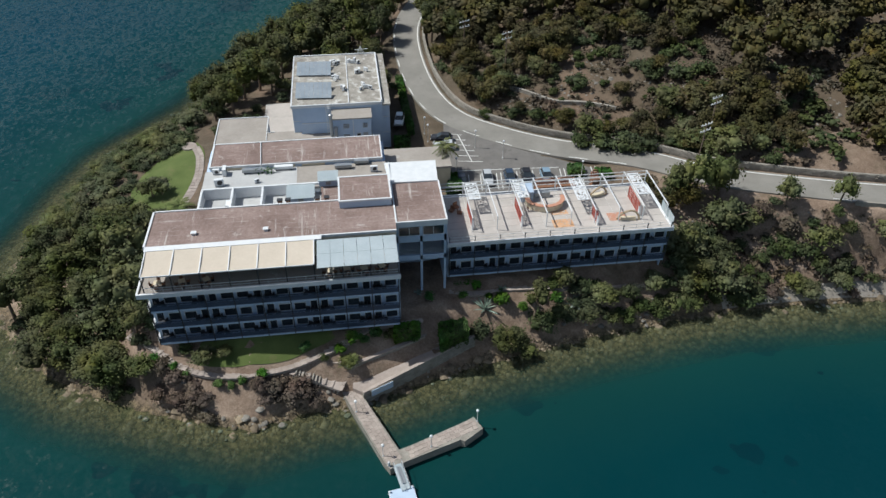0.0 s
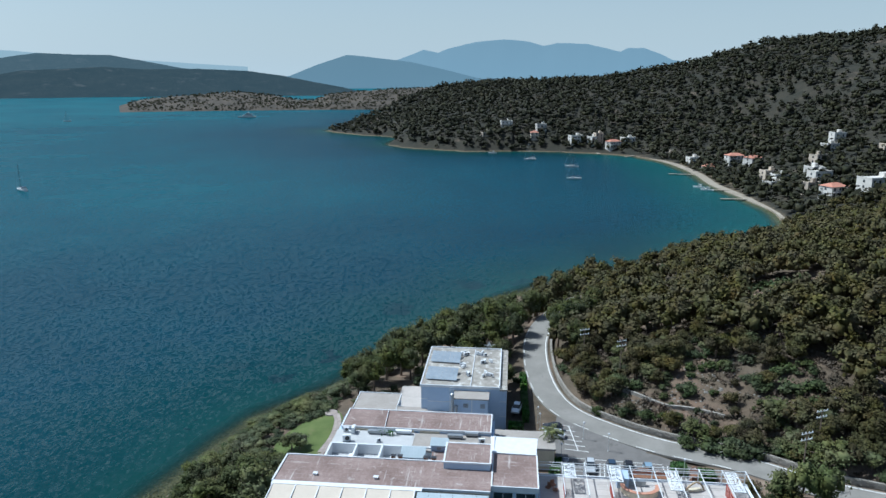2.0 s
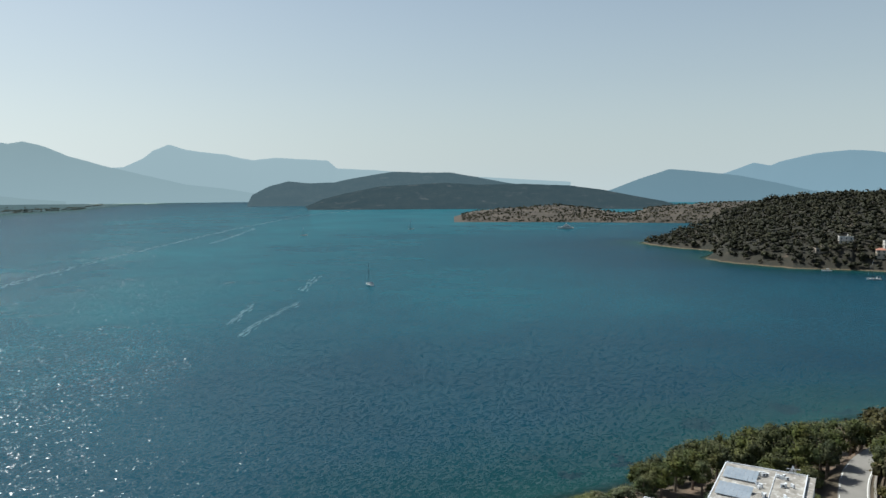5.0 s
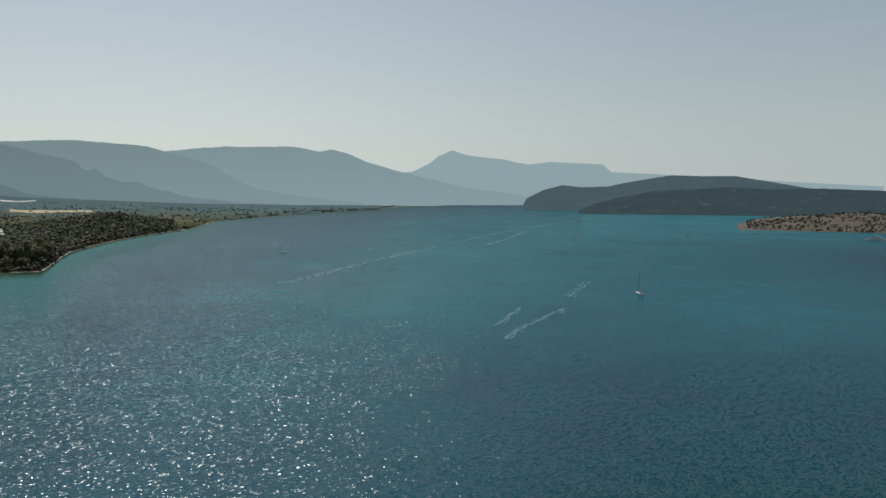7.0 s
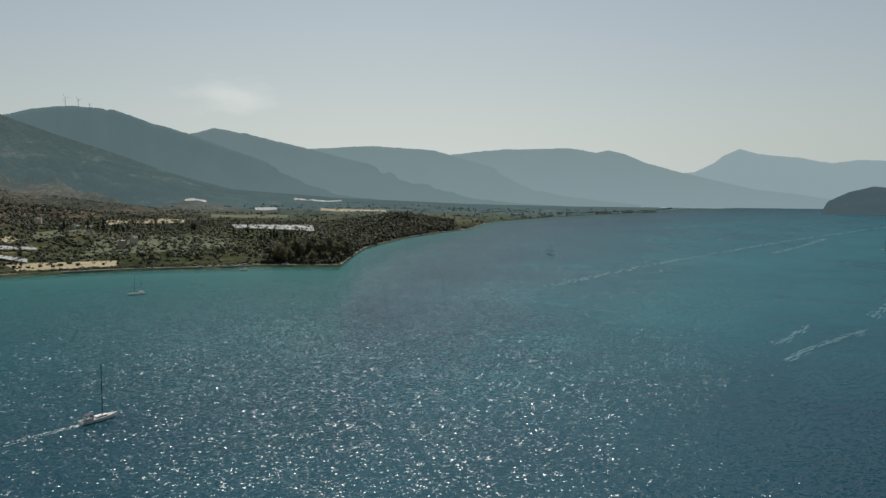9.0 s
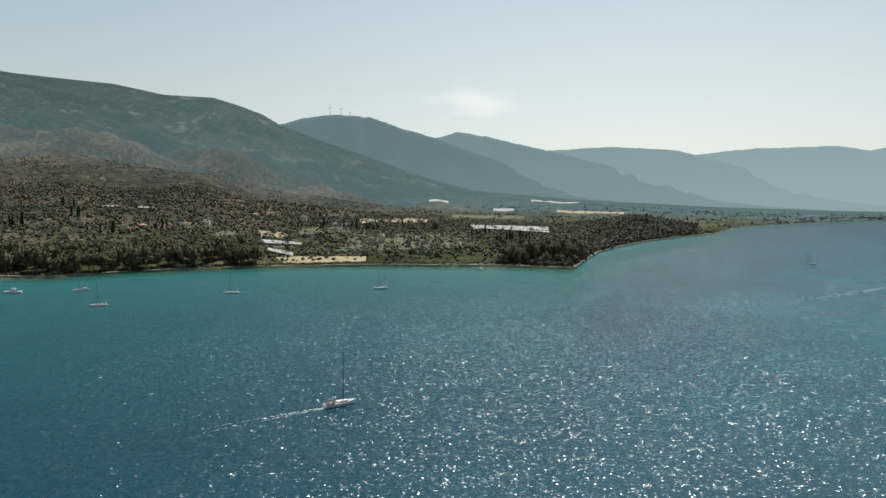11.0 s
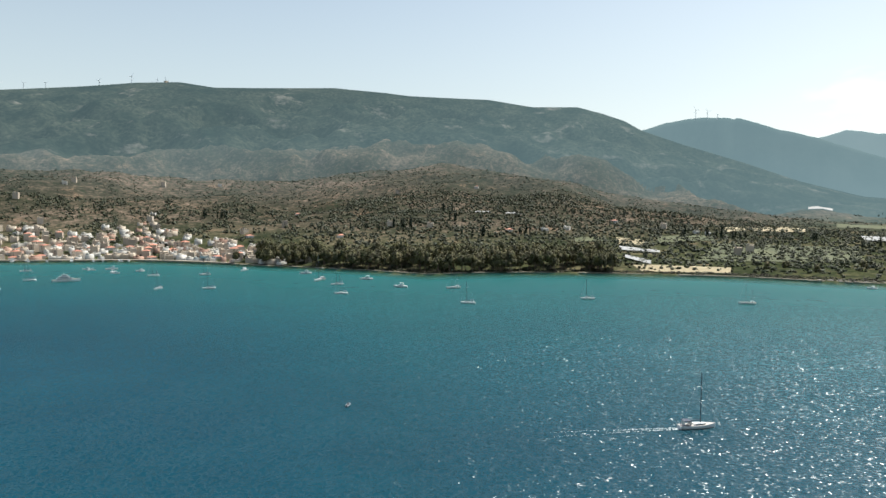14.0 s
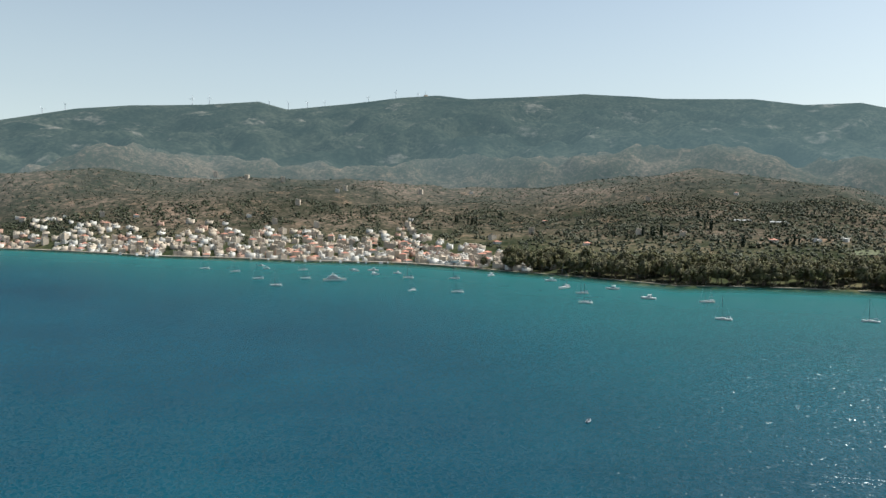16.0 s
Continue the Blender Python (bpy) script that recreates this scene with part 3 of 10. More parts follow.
M_TEAK = surface("teak_deck", (0.36, 0.27, 0.17), (0.46, 0.36, 0.24), 2.0, 12.0, 0.7, 0.1, 0.005)
M_CANVAS = plain("navy_canvas", (0.04, 0.05, 0.08), 0.8)
M_BEACH = surface("beach_sand", (0.22, 0.185, 0.135), (0.36, 0.315, 0.25), 0.05, 1.0, 0.95, 0.2, 0.05)
M_FIELD = surface("white_field_cover", (0.22, 0.22, 0.215), (0.32, 0.32, 0.31), 0.02, 0.3, 0.8, 0.1, 0.1)
M_FIELDGREEN = surface("green_crop_field", (0.045, 0.055, 0.018), (0.085, 0.09, 0.034), 0.02, 0.2, 0.95, 0.2, 0.1)
M_FIELDDRY = surface("dry_grass_field", (0.26, 0.21, 0.12), (0.37, 0.31, 0.19), 0.02, 0.2, 0.95, 0.2, 0.1)
# far ranges: painted haze glow over bluish bases; ridge woods darkened for backlit slopes
M_RIDGE = distance_mat("hazed_forest_ridge", (0.015, 0.022, 0.017), (0.056, 0.061, 0.045), (0.145, 0.222, 0.245), 0.006, 0.30, (0.19, 0.17, 0.145), 0.06, 0.22)
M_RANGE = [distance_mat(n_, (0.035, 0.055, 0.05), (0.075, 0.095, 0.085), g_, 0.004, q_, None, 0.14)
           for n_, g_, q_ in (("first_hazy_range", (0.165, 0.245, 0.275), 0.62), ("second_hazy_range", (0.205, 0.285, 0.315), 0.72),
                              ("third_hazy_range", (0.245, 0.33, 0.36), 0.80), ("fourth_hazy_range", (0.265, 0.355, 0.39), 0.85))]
M_PEAK = distance_mat("haze_pale_peak", (0.10, 0.13, 0.15), (0.12, 0.15, 0.17), (0.33, 0.43, 0.47), 0.002, 0.90)
M_FARBLUE = distance_mat("haze_blue_mountain", (0.06, 0.09, 0.10), (0.09, 0.12, 0.13), (0.225, 0.335, 0.405), 0.003, 0.82, None, 0.12)
M_CAPE = distance_mat("haze_blue_hill", (0.05, 0.07, 0.07), (0.08, 0.10, 0.10), (0.155, 0.245, 0.30), 0.004, 0.76, None, 0.16)
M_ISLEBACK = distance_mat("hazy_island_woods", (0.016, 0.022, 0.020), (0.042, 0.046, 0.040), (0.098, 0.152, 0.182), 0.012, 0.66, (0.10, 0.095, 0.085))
M_ISLE = distance_mat("hazed_foreshore_woods", (0.010, 0.014, 0.012), (0.032, 0.034, 0.028), (0.070, 0.112, 0.136), 0.016, 0.55, (0.12, 0.11, 0.10))

# ---------------------------------------------------------------- mesh helpers
class Shape:
    """Collects corners and faces of one mesh."""

    def __init__(self):
        self.v, self.f = [], []

    def box(self, x0, x1, y0, y1, z0, z1):
        n = len(self.v)
        self.v += [(x0, y0, z0), (x1, y0, z0), (x1, y1, z0), (x0, y1, z0), (x0, y0, z1), (x1, y0, z1), (x1, y1, z1), (x0, y1, z1)]
        self.f += [(n, n + 3, n + 2, n + 1), (n + 4, n + 5, n + 6, n + 7), (n, n + 1, n + 5, n + 4), (n + 1, n + 2, n + 6, n + 5), (n + 2, n + 3, n + 7, n + 6), (n + 3, n, n + 4, n + 7)]
        return self

    def prism(self, ring, z0, z1):
        """An upright prism on a ring of (x, y), counter-clockwise; z0 and z1 may be lists."""
        n, k = len(self.v), len(ring)
        b = z0 if isinstance(z0, (list, tuple)) else [z0] * k
        t = z1 if isinstance(z1, (list, tuple)) else [z1] * k
        self.v += [(x, y, z) for (x, y), z in zip(ring, b)] + [(x, y, z) for (x, y), z in zip(ring, t)]
        self.f += [tuple(range(n + k - 1, n - 1, -1)), tuple(range(n + k, n + 2 * k))]
        self.f += [(n + i, n + (i + 1) % k, n + k + (i + 1) % k, n + k + i) for i in range(k)]
        return self

    def tube(self, points, radii, sides=6, cap=True):
        """A round bar through points, with a radius at each."""
        pts = [Vector(p) for p in points]
        radii = radii if isinstance(radii, (list, tuple)) else [radii] * len(pts)
        n = len(self.v)
        for i, p in enumerate(pts):
            d = (pts[min(i + 1, len(pts) - 1)] - pts[max(i - 1, 0)]).normalized()
            s = d.cross(Vector((0, 0, 1)) if abs(d.z) < 0.9 else Vector((1, 0, 0))).normalized()
            u = d.cross(s)
            for k in range(sides):
                a = 2 * math.pi * k / sides
                self.v.append(tuple(p + (s * math.cos(a) + u * math.sin(a)) * radii[i]))
        for i in range(len(pts) - 1):
            for k in range(sides):
                a, b = n + i * sides + k, n + i * sides + (k + 1) % sides
                self.f.append((a, b, b + sides, a + sides))
        if cap:
            self.f.append(tuple(n + k for k in range(sides - 1, -1, -1)))
            self.f.append(tuple(n + (len(pts) - 1) * sides + k for k in range(sides)))
        return self

    def grid(self, rows):
        """A sheet through rows of points."""
        n, w = len(self.v), len(rows[0])
        self.v += [p for row in rows for p in row]
        self.f += [(n + i * w + j, n + i * w + j + 1, n + (i + 1) * w + j + 1, n + (i + 1) * w + j) for i in range(len(rows) - 1) for j in range(w - 1)]
        return self

    def lathe(self, profile, centre=(0, 0), sides=12):
        """Rings of (radius, z) about an upright axis."""
        n = len(self.v)
        for r, z in profile:
            self.v += [(centre[0] + r * math.cos(2 * math.pi * k / sides), centre[1] + r * math.sin(2 * math.pi * k / sides), z) for k in range(sides)]
        for i in range(len(profile) - 1):
            for k in range(sides):
                a, b = n + i * sides + k, n + i * sides + (k + 1) % sides
                self.f.append((a, b, b + sides, a + sides))
        self.f += [tuple(n + k for k in range(sides - 1, -1, -1)), tuple(n + (len(profile) - 1) * sides + k for k in range(sides))]
        return self

    def mesh(self, name, smooth=False):
        me = bpy.data.meshes.new(name)
        me.from_pydata([tuple(map(float, p)) for p in self.v], [], self.f)
        if smooth:
            me.polygons.foreach_set("use_smooth", [True] * len(me.polygons))
        me.update()
        return me


def part(name, shape, material, parent=None, label="", smooth=False):
    """One mesh object, under a thing or under a part."""
    me = shape if isinstance(shape, bpy.types.Mesh) else shape.mesh(name, smooth)
    if not me.materials:
        me.materials.append(material)
    ob = new(name, me)
    if parent is not None:
        ob.parent = parent
        ob.matrix_parent_inverse = Matrix()
    return tagged(ob, label)


def thing(name, label, category, group="", at=(0, 0, 0), turn=0.0, kind=""):
    ob = new(name)
    ob.empty_display_size = 0.5
    ob.matrix_basis = pose(*at, 0, 0, turn)
    return tagged(ob, label, category, group, kind)


def structure(name, shape, material, label, smooth=False):
    ob = part(name, shape, material, None, label, smooth)
    return tagged(ob, label, "", "", "structure")


def arrays_mesh(name, verts, quads, material, smooth=False):
    """A mesh straight from number arrays; quads (n, 4) or triangles (n, 3)."""
    verts, quads = np.asarray(verts, np.float32), np.asarray(quads, np.int32)
    k = quads.shape[1]
    me = bpy.data.meshes.new(name)
    me.vertices.add(len(verts))
    me.vertices.foreach_set("co", verts.ravel())
    me.loops.add(quads.size)
    me.loops.foreach_set("vertex_index", quads.ravel())
    me.polygons.add(len(quads))
    me.polygons.foreach_set("loop_start", np.arange(0, quads.size, k, dtype=np.int32))
    if smooth:
        me.polygons.foreach_set("use_smooth", np.ones(len(quads), bool))
    me.update(calc_edges=True)
    me.materials.append(material)
    return me


def grid_quads(rows, cols):
    i, j = np.meshgrid(np.arange(rows - 1), np.arange(cols - 1), indexing="ij")
    a = (i * cols + j).ravel()
    return np.stack([a, a + 1, a + cols + 1, a + cols], -1)


def value_noise(x, y, scale, seed=0, octaves=4, gain=0.5):
    """Smooth noise of about -1..1 on arrays."""
    out, amp, total = np.zeros_like(x, dtype=float), 1.0, 0.0
    for o in range(octaves):
        u, v = x * scale * 2 ** o + 17.3 * o + seed * 3.1, y * scale * 2 ** o - 9.7 * o + seed * 7.7
        iu, iv = np.floor(u).astype(np.int64), np.floor(v).astype(np.int64)
        fu, fv = u - iu, v - iv
        fu, fv = fu * fu * (3 - 2 * fu), fv * fv * (3 - 2 * fv)

        def h(a, b):
            n = (a * 374761393 + b * 668265263 + (seed + o) * 1442695041) & 0x7FFFFFFF
            n = ((n ^ (n >> 13)) * 1274126177) & 0x7FFFFFFF
            return ((n ^ (n >> 16)) & 0xFFFF) / 32767.5 - 1

        out += amp * ((h(iu, iv) * (1 - fu) + h(iu + 1, iv) * fu) * (1 - fv) + (h(iu, iv + 1) * (1 - fu) + h(iu + 1, iv + 1) * fu) * fv)
        total += amp
        amp *= gain
    return out / total


def smooth_step(a, b, x):
    t = np.clip((x - a) / (b - a), 0, 1)
    return t * t * (3 - 2 * t)


def line_distance(x, y, line, values=None):
    """Distance from points to a polyline, and the value along it at the nearest place."""
    best, val = np.full(x.shape, 1e9), np.zeros(x.shape)
    for k in range(len(line) - 1):
        ax, ay, bx, by = *line[k][:2], *line[k + 1][:2]
        dx, dy = bx - ax, by - ay
        s = np.clip(((x - ax) * dx + (y - ay) * dy) / (dx * dx + dy * dy + 1e-9), 0, 1)
        d = np.hypot(x - ax - s * dx, y - ay - s * dy)
        near = d < best
        best = np.where(near, d, best)
        if values is not None:
            val = np.where(near, values[k] + s * (values[k + 1] - values[k]), val)
    return (best, val) if values is not None else best


def inside(x, y, ring):
    odd = np.zeros(x.shape, bool)
    for k in range(len(ring)):
        (ax, ay), (bx, by) = ring[k - 1], ring[k]
        odd ^= ((ay > y) != (by > y)) & (x < (bx - ax) * (y - ay) / (by - ay + 1e-12) + ax)
    return odd


def smooth_line(points, step=2.0):
    """A rounded line through points (Catmull-Rom), in short steps."""
    pts = [np.array(p, float) for p in points]
    pts = [2 * pts[0] - pts[1]] + pts + [2 * pts[-1] - pts[-2]]
    out = []
    for a, b, c, d in zip(pts, pts[1:], pts[2:], pts[3:]):
        n = max(1, int(np.linalg.norm(c - b) / step))
        for k in range(n):
            t = k / n
            out.append(0.5 * (2 * b + (c - a) * t + (2 * a - 5 * b + 4 * c - d) * t * t + (3 * b - a - 3 * c + d) * t ** 3))
    return np.array(out + [pts[-2]])

# ---------------------------------------------------------------- the headland and the bay
COAST = [(900, 20), (400, 52), (200, 74), (120, 89.5), (69, 93.9), (44, 94.2), (23, 91.5), (6, 88.3), (-2, 86), (-11, 83.2), (-18, 82.5), (-26, 80.6), (-38, 84.5), (-50, 90), (-58, 96),
         (-66, 108), (-67, 118), (-65, 126), (-62, 140), (-58, 152), (-50, 162), (-44, 170), (-38, 184), (-30, 202), (-18, 228), (-2, 252), (17, 274), (45, 296), (69, 318),
         (104, 352), (138, 388), (145, 428), (141, 475), (135, 533), (137, 592), (130, 660), (109, 712), (74, 733), (37, 744), (3, 746), (-53, 738),
         (-112, 766), (-140, 800), (-135, 880)]
COAST += [(-160, 905), (-185, 910), (-240, 955), (-255, 985), (-200, 1060), (-120, 1350), (150, 1500), (900, 1400)]

HEIGHTS = [(-48, 104, 4.5), (-38, 95, 5.5), (-28, 89, 4.5), (-14, 90, 4.6), (-4, 95, 5.0), (8, 96, 5.2), (24, 97, 5.6), (37, 99, 6.5), (-20, 110, 9), (5, 110, 9.6),
           (20, 113, 9.6), (-36, 120, 8.8), (-44, 130, 8.4), (-24, 142, 9), (-12, 158, 9), (8, 121, 10), (24, 118, 10), (9, 131, 10), (1, 155, 10), (3, 180, 10.5),
           (9, 143, 10), (26, 127, 10.3), (47, 113, 12), (72, 104, 12.8), (110, 97, 13), (21, 141, 13), (36, 136, 14.0), (50, 136, 17.0), (64, 130, 17), (80, 160, 26)]
HEIGHTS += [(60, 165, 23), (35, 170, 18), (22, 195, 10), (60, 205, 21), (110, 145, 26), (140, 190, 38), (55, 250, 13), (18, 232, 4), (100, 265, 21), (110, 315, 5),
            (165, 300, 23), (220, 240, 48), (330, 190, 70), (160, 400, 8), (230, 470, 18), (260, 620, 32), (190, 740, 20), (90, 800, 24), (0, 820, 28), (-90, 850, 26)]
HEIGHTS += [(-190, 960, 10), (-130, 1100, 46), (-40, 1180, 58), (80, 1180, 58), (160, 1130, 66), (210, 1070, 78), (255, 1010, 94), (300, 950, 110), (360, 880, 112), (410, 800, 114),
            (480, 700, 112), (400, 560, 70), (450, 400, 62), (700, 300, 90), (800, 900, 100), (500, 1400, 20), (0, 1450, 10)]


def plate(points):
    """A thin plate bent through heights: returns a function of x and y."""
    p = np.array(points, float)
    q = p[:, :2] / 100

    def k(r2):
        return np.where(r2 > 0, r2 * np.log(np.maximum(r2, 1e-12)), 0)

    n = len(p)
    a = np.zeros((n + 3, n + 3))
    a[:n, :n] = k(((q[:, None] - q[None]) ** 2).sum(-1)) + np.eye(n) * 0.004
    a[:n, n:], a[n:, :n] = np.c_[np.ones(n), q], np.c_[np.ones(n), q].T
    w = np.linalg.solve(a, np.r_[p[:, 2], 0, 0, 0])

    def height(x, y):
        out = w[n] + w[n + 1] * x / 100 + w[n + 2] * y / 100
        for i in range(n):
            out = out + w[i] * k((x / 100 - q[i, 0]) ** 2 + (y / 100 - q[i, 1]) ** 2)
        return out

    return height


land_plate = plate(HEIGHTS)
ROAD = smooth_line([(18, 216, 11.5), (9, 201, 11), (4.0, 186, 10.5), (3.0, 170, 10.2), (4.4, 154, 10), (8.2, 142.5, 10), (15.5, 135, 10), (25, 128.3, 10.3), (38, 121.5, 11.2),
                    (48, 113.5, 12), (60, 108.3, 12.4), (72, 104, 12.8), (90, 99.5, 13), (130, 93, 13.5), (200, 82, 14)], 1.5)
PADS = [(-38, 1.3, 94, 118, 6.9), (-34, -5, 118, 156, 8.8), (1.0, 35, 100.5, 110.5, 7.2), (1.5, 30, 110, 124, 9.95), (5, 13, 124, 132, 9.95)]


def shore_distance(x, y):
    d = line_distance(x, y, COAST)
    return np.where(inside(x, y, COAST + [(900, 1400), (900, 20)]), d, -d)


def land_height(x, y):
    x, y = np.asarray(x, float), np.asarray(y, float)
    d = shore_distance(x, y)
    h = np.clip(land_plate(x, y), 1.5, 160)
    near = (np.abs(x) < 160) & (y < 330)
    rough = value_noise(x, y, 0.11, 3, 3) * np.where(near, 0.5, 2.0) + value_noise(x, y, 0.022, 5, 3) * np.where(near, 0.8, 5.0)
    cliff = np.where(x < -5, 6.0, np.where(y < 120, 7.0, 14.0))
    up = 0.15 + (h + rough * smooth_step(4, 20, d)) * (1 - np.exp(-np.maximum(d, 0) / cliff)) ** 1.2
    down = -0.1 - 0.13 * np.abs(d) ** 1.1 + 0.22 * value_noise(x, y, 0.3, 9, 4)
    z = np.where(d > 0, up, np.maximum(down, -15.0))
    # the terraced bank between the hotel and the water
    bank = np.interp(d, [0, 1.2, 3.0, 5.0, 7.0, 9.0, 12.0], [0.15, 1.2, 3.0, 4.9, 6.1, 6.9, 7.2]) + 0.2 * value_noise(x, y, 0.3, 13, 3)
    part_of = smooth_step(-46, -40, x) * (1 - smooth_step(34, 44, x)) * (1 - smooth_step(98, 102, y))
    z = np.where(d > 0, z + (bank - z) * part_of, z)
    rd, rz = line_distance(x, y, ROAD, ROAD[:, 2])
    z = np.where(d > 3, rz - 0.25 + (z - rz + 0.25) * smooth_step(3.7, 7.5, rd), z)
    for x0, x1, y0, y1, pz in PADS:
        off = np.maximum(np.maximum(x0 - x, x - x1), np.maximum(y0 - y, y - y1))
        z = pz - 0.1 + (z - pz + 0.1) * smooth_step(0.0, 2.5, off)
    return z


xs = np.r_[np.arange(-420, -84, 14), np.arange(-84, 112, 1.0), np.arange(112, 900, 11)]
ys = np.r_[np.arange(0, 64, 6), np.arange(64, 160, 1.0), np.arange(160, 335, 2.5), np.arange(335, 1500, 11)]
GX, GY = np.meshgrid(xs, ys)
LAND_Z, LAND_SHORE, LAND_ROAD = land_height(GX, GY), shore_distance(GX, GY), line_distance(GX, GY, ROAD)


def looked_up(table, x, y):
    """A table over the ground's grid, read between its points."""
    x, y = np.clip(np.asarray(x, float), xs[0], xs[-1] - 1e-6), np.clip(np.asarray(y, float), ys[0], ys[-1] - 1e-6)
    i, j = np.searchsorted(xs, x, "right") - 1, np.searchsorted(ys, y, "right") - 1
    u, v = (x - xs[i]) / (xs[i + 1] - xs[i]), (y - ys[j]) / (ys[j + 1] - ys[j])
    return (table[j, i] * (1 - u) + table[j, i + 1] * u) * (1 - v) + (table[j + 1, i] * (1 - u) + table[j + 1, i + 1] * u) * v


structure("ground", arrays_mesh("ground", np.stack([GX, GY, LAND_Z], -1).reshape(-1, 3), grid_quads(len(ys), len(xs)), M_GROUND, True), None, "stony dry headland and hills sloping to the sea")


# ---------------------------------------------------------------- the mainland across the water
def by_angle(pairs):
    p = np.array(pairs)
    p = p[np.argsort(p[:, 0])]
    return lambda az: np.interp(az, p[:, 0], p[:, 1])


MAIN_SHORE = by_angle([(40, 4500), (48, 4200), (53.5, 3636), (56.2, 2896), (62.5, 2411), (68.1, 1923), (69.8, 1567), (74.6, 1271), (78, 1020), (79, 870), (79.7, 792), (86.1, 806), (88.9, 798),
                       (94.6, 804), (104.8, 793), (112.6, 780), (118.1, 757), (130.4, 863), (138.8, 962), (146.9, 1012), (157.7, 1145), (167.9, 1432), (180, 1700)])
MAIN_RIDGE = by_angle([(180, 4.5), (167.8, 5.3), (162.9, 6.4), (159.5, 6.8), (154.4, 7.1), (150.6, 7.47), (148.5, 6.95), (143.3, 7.55), (140, 8.0), (137.1, 8.2), (134.7, 7.93),
                       (126, 8.2), (122, 7.9), (120.3, 7.7), (114.1, 7.42), (110.8, 6.85), (107.4, 6.8), (105.6, 6.3), (103.9, 5.7), (102.7, 5.0), (99.7, 3.9), (95.7, 2.6), (91.9, 1.2), (88, 0.15), (80, -0.5), (70, -0.95), (60, -1.15), (40, -1.22)])
MAIN_MID = by_angle([(180, 135), (168, 145), (161, 150), (152, 140), (143, 122), (136, 104), (129, 116), (123, 146), (117, 150), (108, 116), (104, 82), (97, 42), (90, 22), (80, 12), (60, 5), (40, 3)])
FAR_R = 3500.0


def main_height(az, r):
    """Height of the mainland by angle and distance from the headland."""
    rs = MAIN_SHORE(az)
    rm = np.maximum(1900.0, rs + 500)
    inland = r - rs
    x, y = -np.sin(np.radians(az)) * r, np.cos(np.radians(az)) * r
    low = 0.6 + 3.5 * smooth_step(0, 60, inland) + MAIN_MID(az) * np.clip(inland / (rm - rs), 0, 1) ** 1.25
    low += value_noise(x, y, 0.004, 11, 4) * 30 * smooth_step(100, 700, inland) * np.clip(MAIN_MID(az) / 60, 0.1, 1)
    top = 78 + FAR_R * np.tan(np.radians(MAIN_RIDGE(az)))
    s = np.clip((r - rm) / (FAR_R - rm), 0, 1)
    spur = 1.3 * np.abs(value_noise(x, y, 0.0034, 21, 4)) + 0.5 * value_noise(x, y, 0.0018, 23, 4)
    z = low + (np.maximum(top, low) - low) * s ** 1.15 - 230 * spur * s * (1 - s) * 2.4 * np.clip(top / 350, 0, 1)
    z += 24 * np.exp(-((az - 75.5) / 3.4) ** 2 - ((r - 1560) / 190) ** 2) * smooth_step(20, 160, inland)
    # a shallow valley parts the near hills from the ridge
    z -= np.clip(MAIN_MID(az) / 130, 0, 1) * 62 * np.exp(-((s - 0.13) / 0.075) ** 2)
    z = np.where(r > FAR_R, z - (r - FAR_R) * 0.35, z)
    return np.where(inland > 0, np.maximum(z, 0.5), -2.0 + inland * 0.02)


def polar_sheet(name, az0, az1, n, spokes, height, material):
    az = np.linspace(az0, az1, n)
    a, r = np.meshgrid(az, spokes)
    rad = np.radians(a)
    z = height(a, r)
    return arrays_mesh(name, np.stack([-np.sin(rad) * r, np.cos(rad) * r, z], -1).reshape(-1, 3), grid_quads(len(spokes), n)[:, ::-1], material, True)


structure("mainland", polar_sheet("mainland", 40, 180, 520, np.r_[np.arange(700, 1100, 9), np.arange(1100, 1560, 20)], main_height, M_MAIN), None, "low coastal plain with scrub and olive groves")
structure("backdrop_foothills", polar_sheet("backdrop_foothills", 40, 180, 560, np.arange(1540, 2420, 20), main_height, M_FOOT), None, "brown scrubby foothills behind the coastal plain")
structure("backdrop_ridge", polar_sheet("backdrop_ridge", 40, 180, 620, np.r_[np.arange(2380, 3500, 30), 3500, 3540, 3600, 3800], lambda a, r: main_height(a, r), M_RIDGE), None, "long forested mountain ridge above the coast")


def ridge(name, profile, r_front, r_top, material, label, seed, lumps=0.10, n=260):
    """A far range: rises from the water at r_front to the skyline at r_top."""
    el = by_angle(profile)
    azs = [p[0] for p in profile]

    def height(a, r):
        top = 78 + r_top * np.tan(np.radians(el(a)))
        s = np.clip((r - r_front) / (r_top - r_front), 0, 1)
        bumps = value_noise(a * 12, r * 0.02, 0.06, seed, 4) * lumps * np.maximum(top, 30)
        z = top * s ** 0.8 + bumps * s * (1 - s) * 3 + value_noise(a * 40, r * 0 + 1, 0.05, seed + 2, 3) * top * 0.012
        return np.where(r > r_top, z - (r - r_top) * 0.5, z) - 1.0 + 1.0 * (s > 0)

    spokes = np.r_[np.linspace(r_front, r_top, 16), r_top + 40, r_top + 200]
    return structure(name, polar_sheet(name, min(azs), max(azs), n, spokes, height, material), None, label)


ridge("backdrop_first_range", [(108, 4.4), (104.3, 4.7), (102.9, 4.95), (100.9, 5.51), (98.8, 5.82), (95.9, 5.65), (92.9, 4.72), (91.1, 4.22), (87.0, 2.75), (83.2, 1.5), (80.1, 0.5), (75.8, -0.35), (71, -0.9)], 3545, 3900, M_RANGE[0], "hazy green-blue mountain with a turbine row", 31)
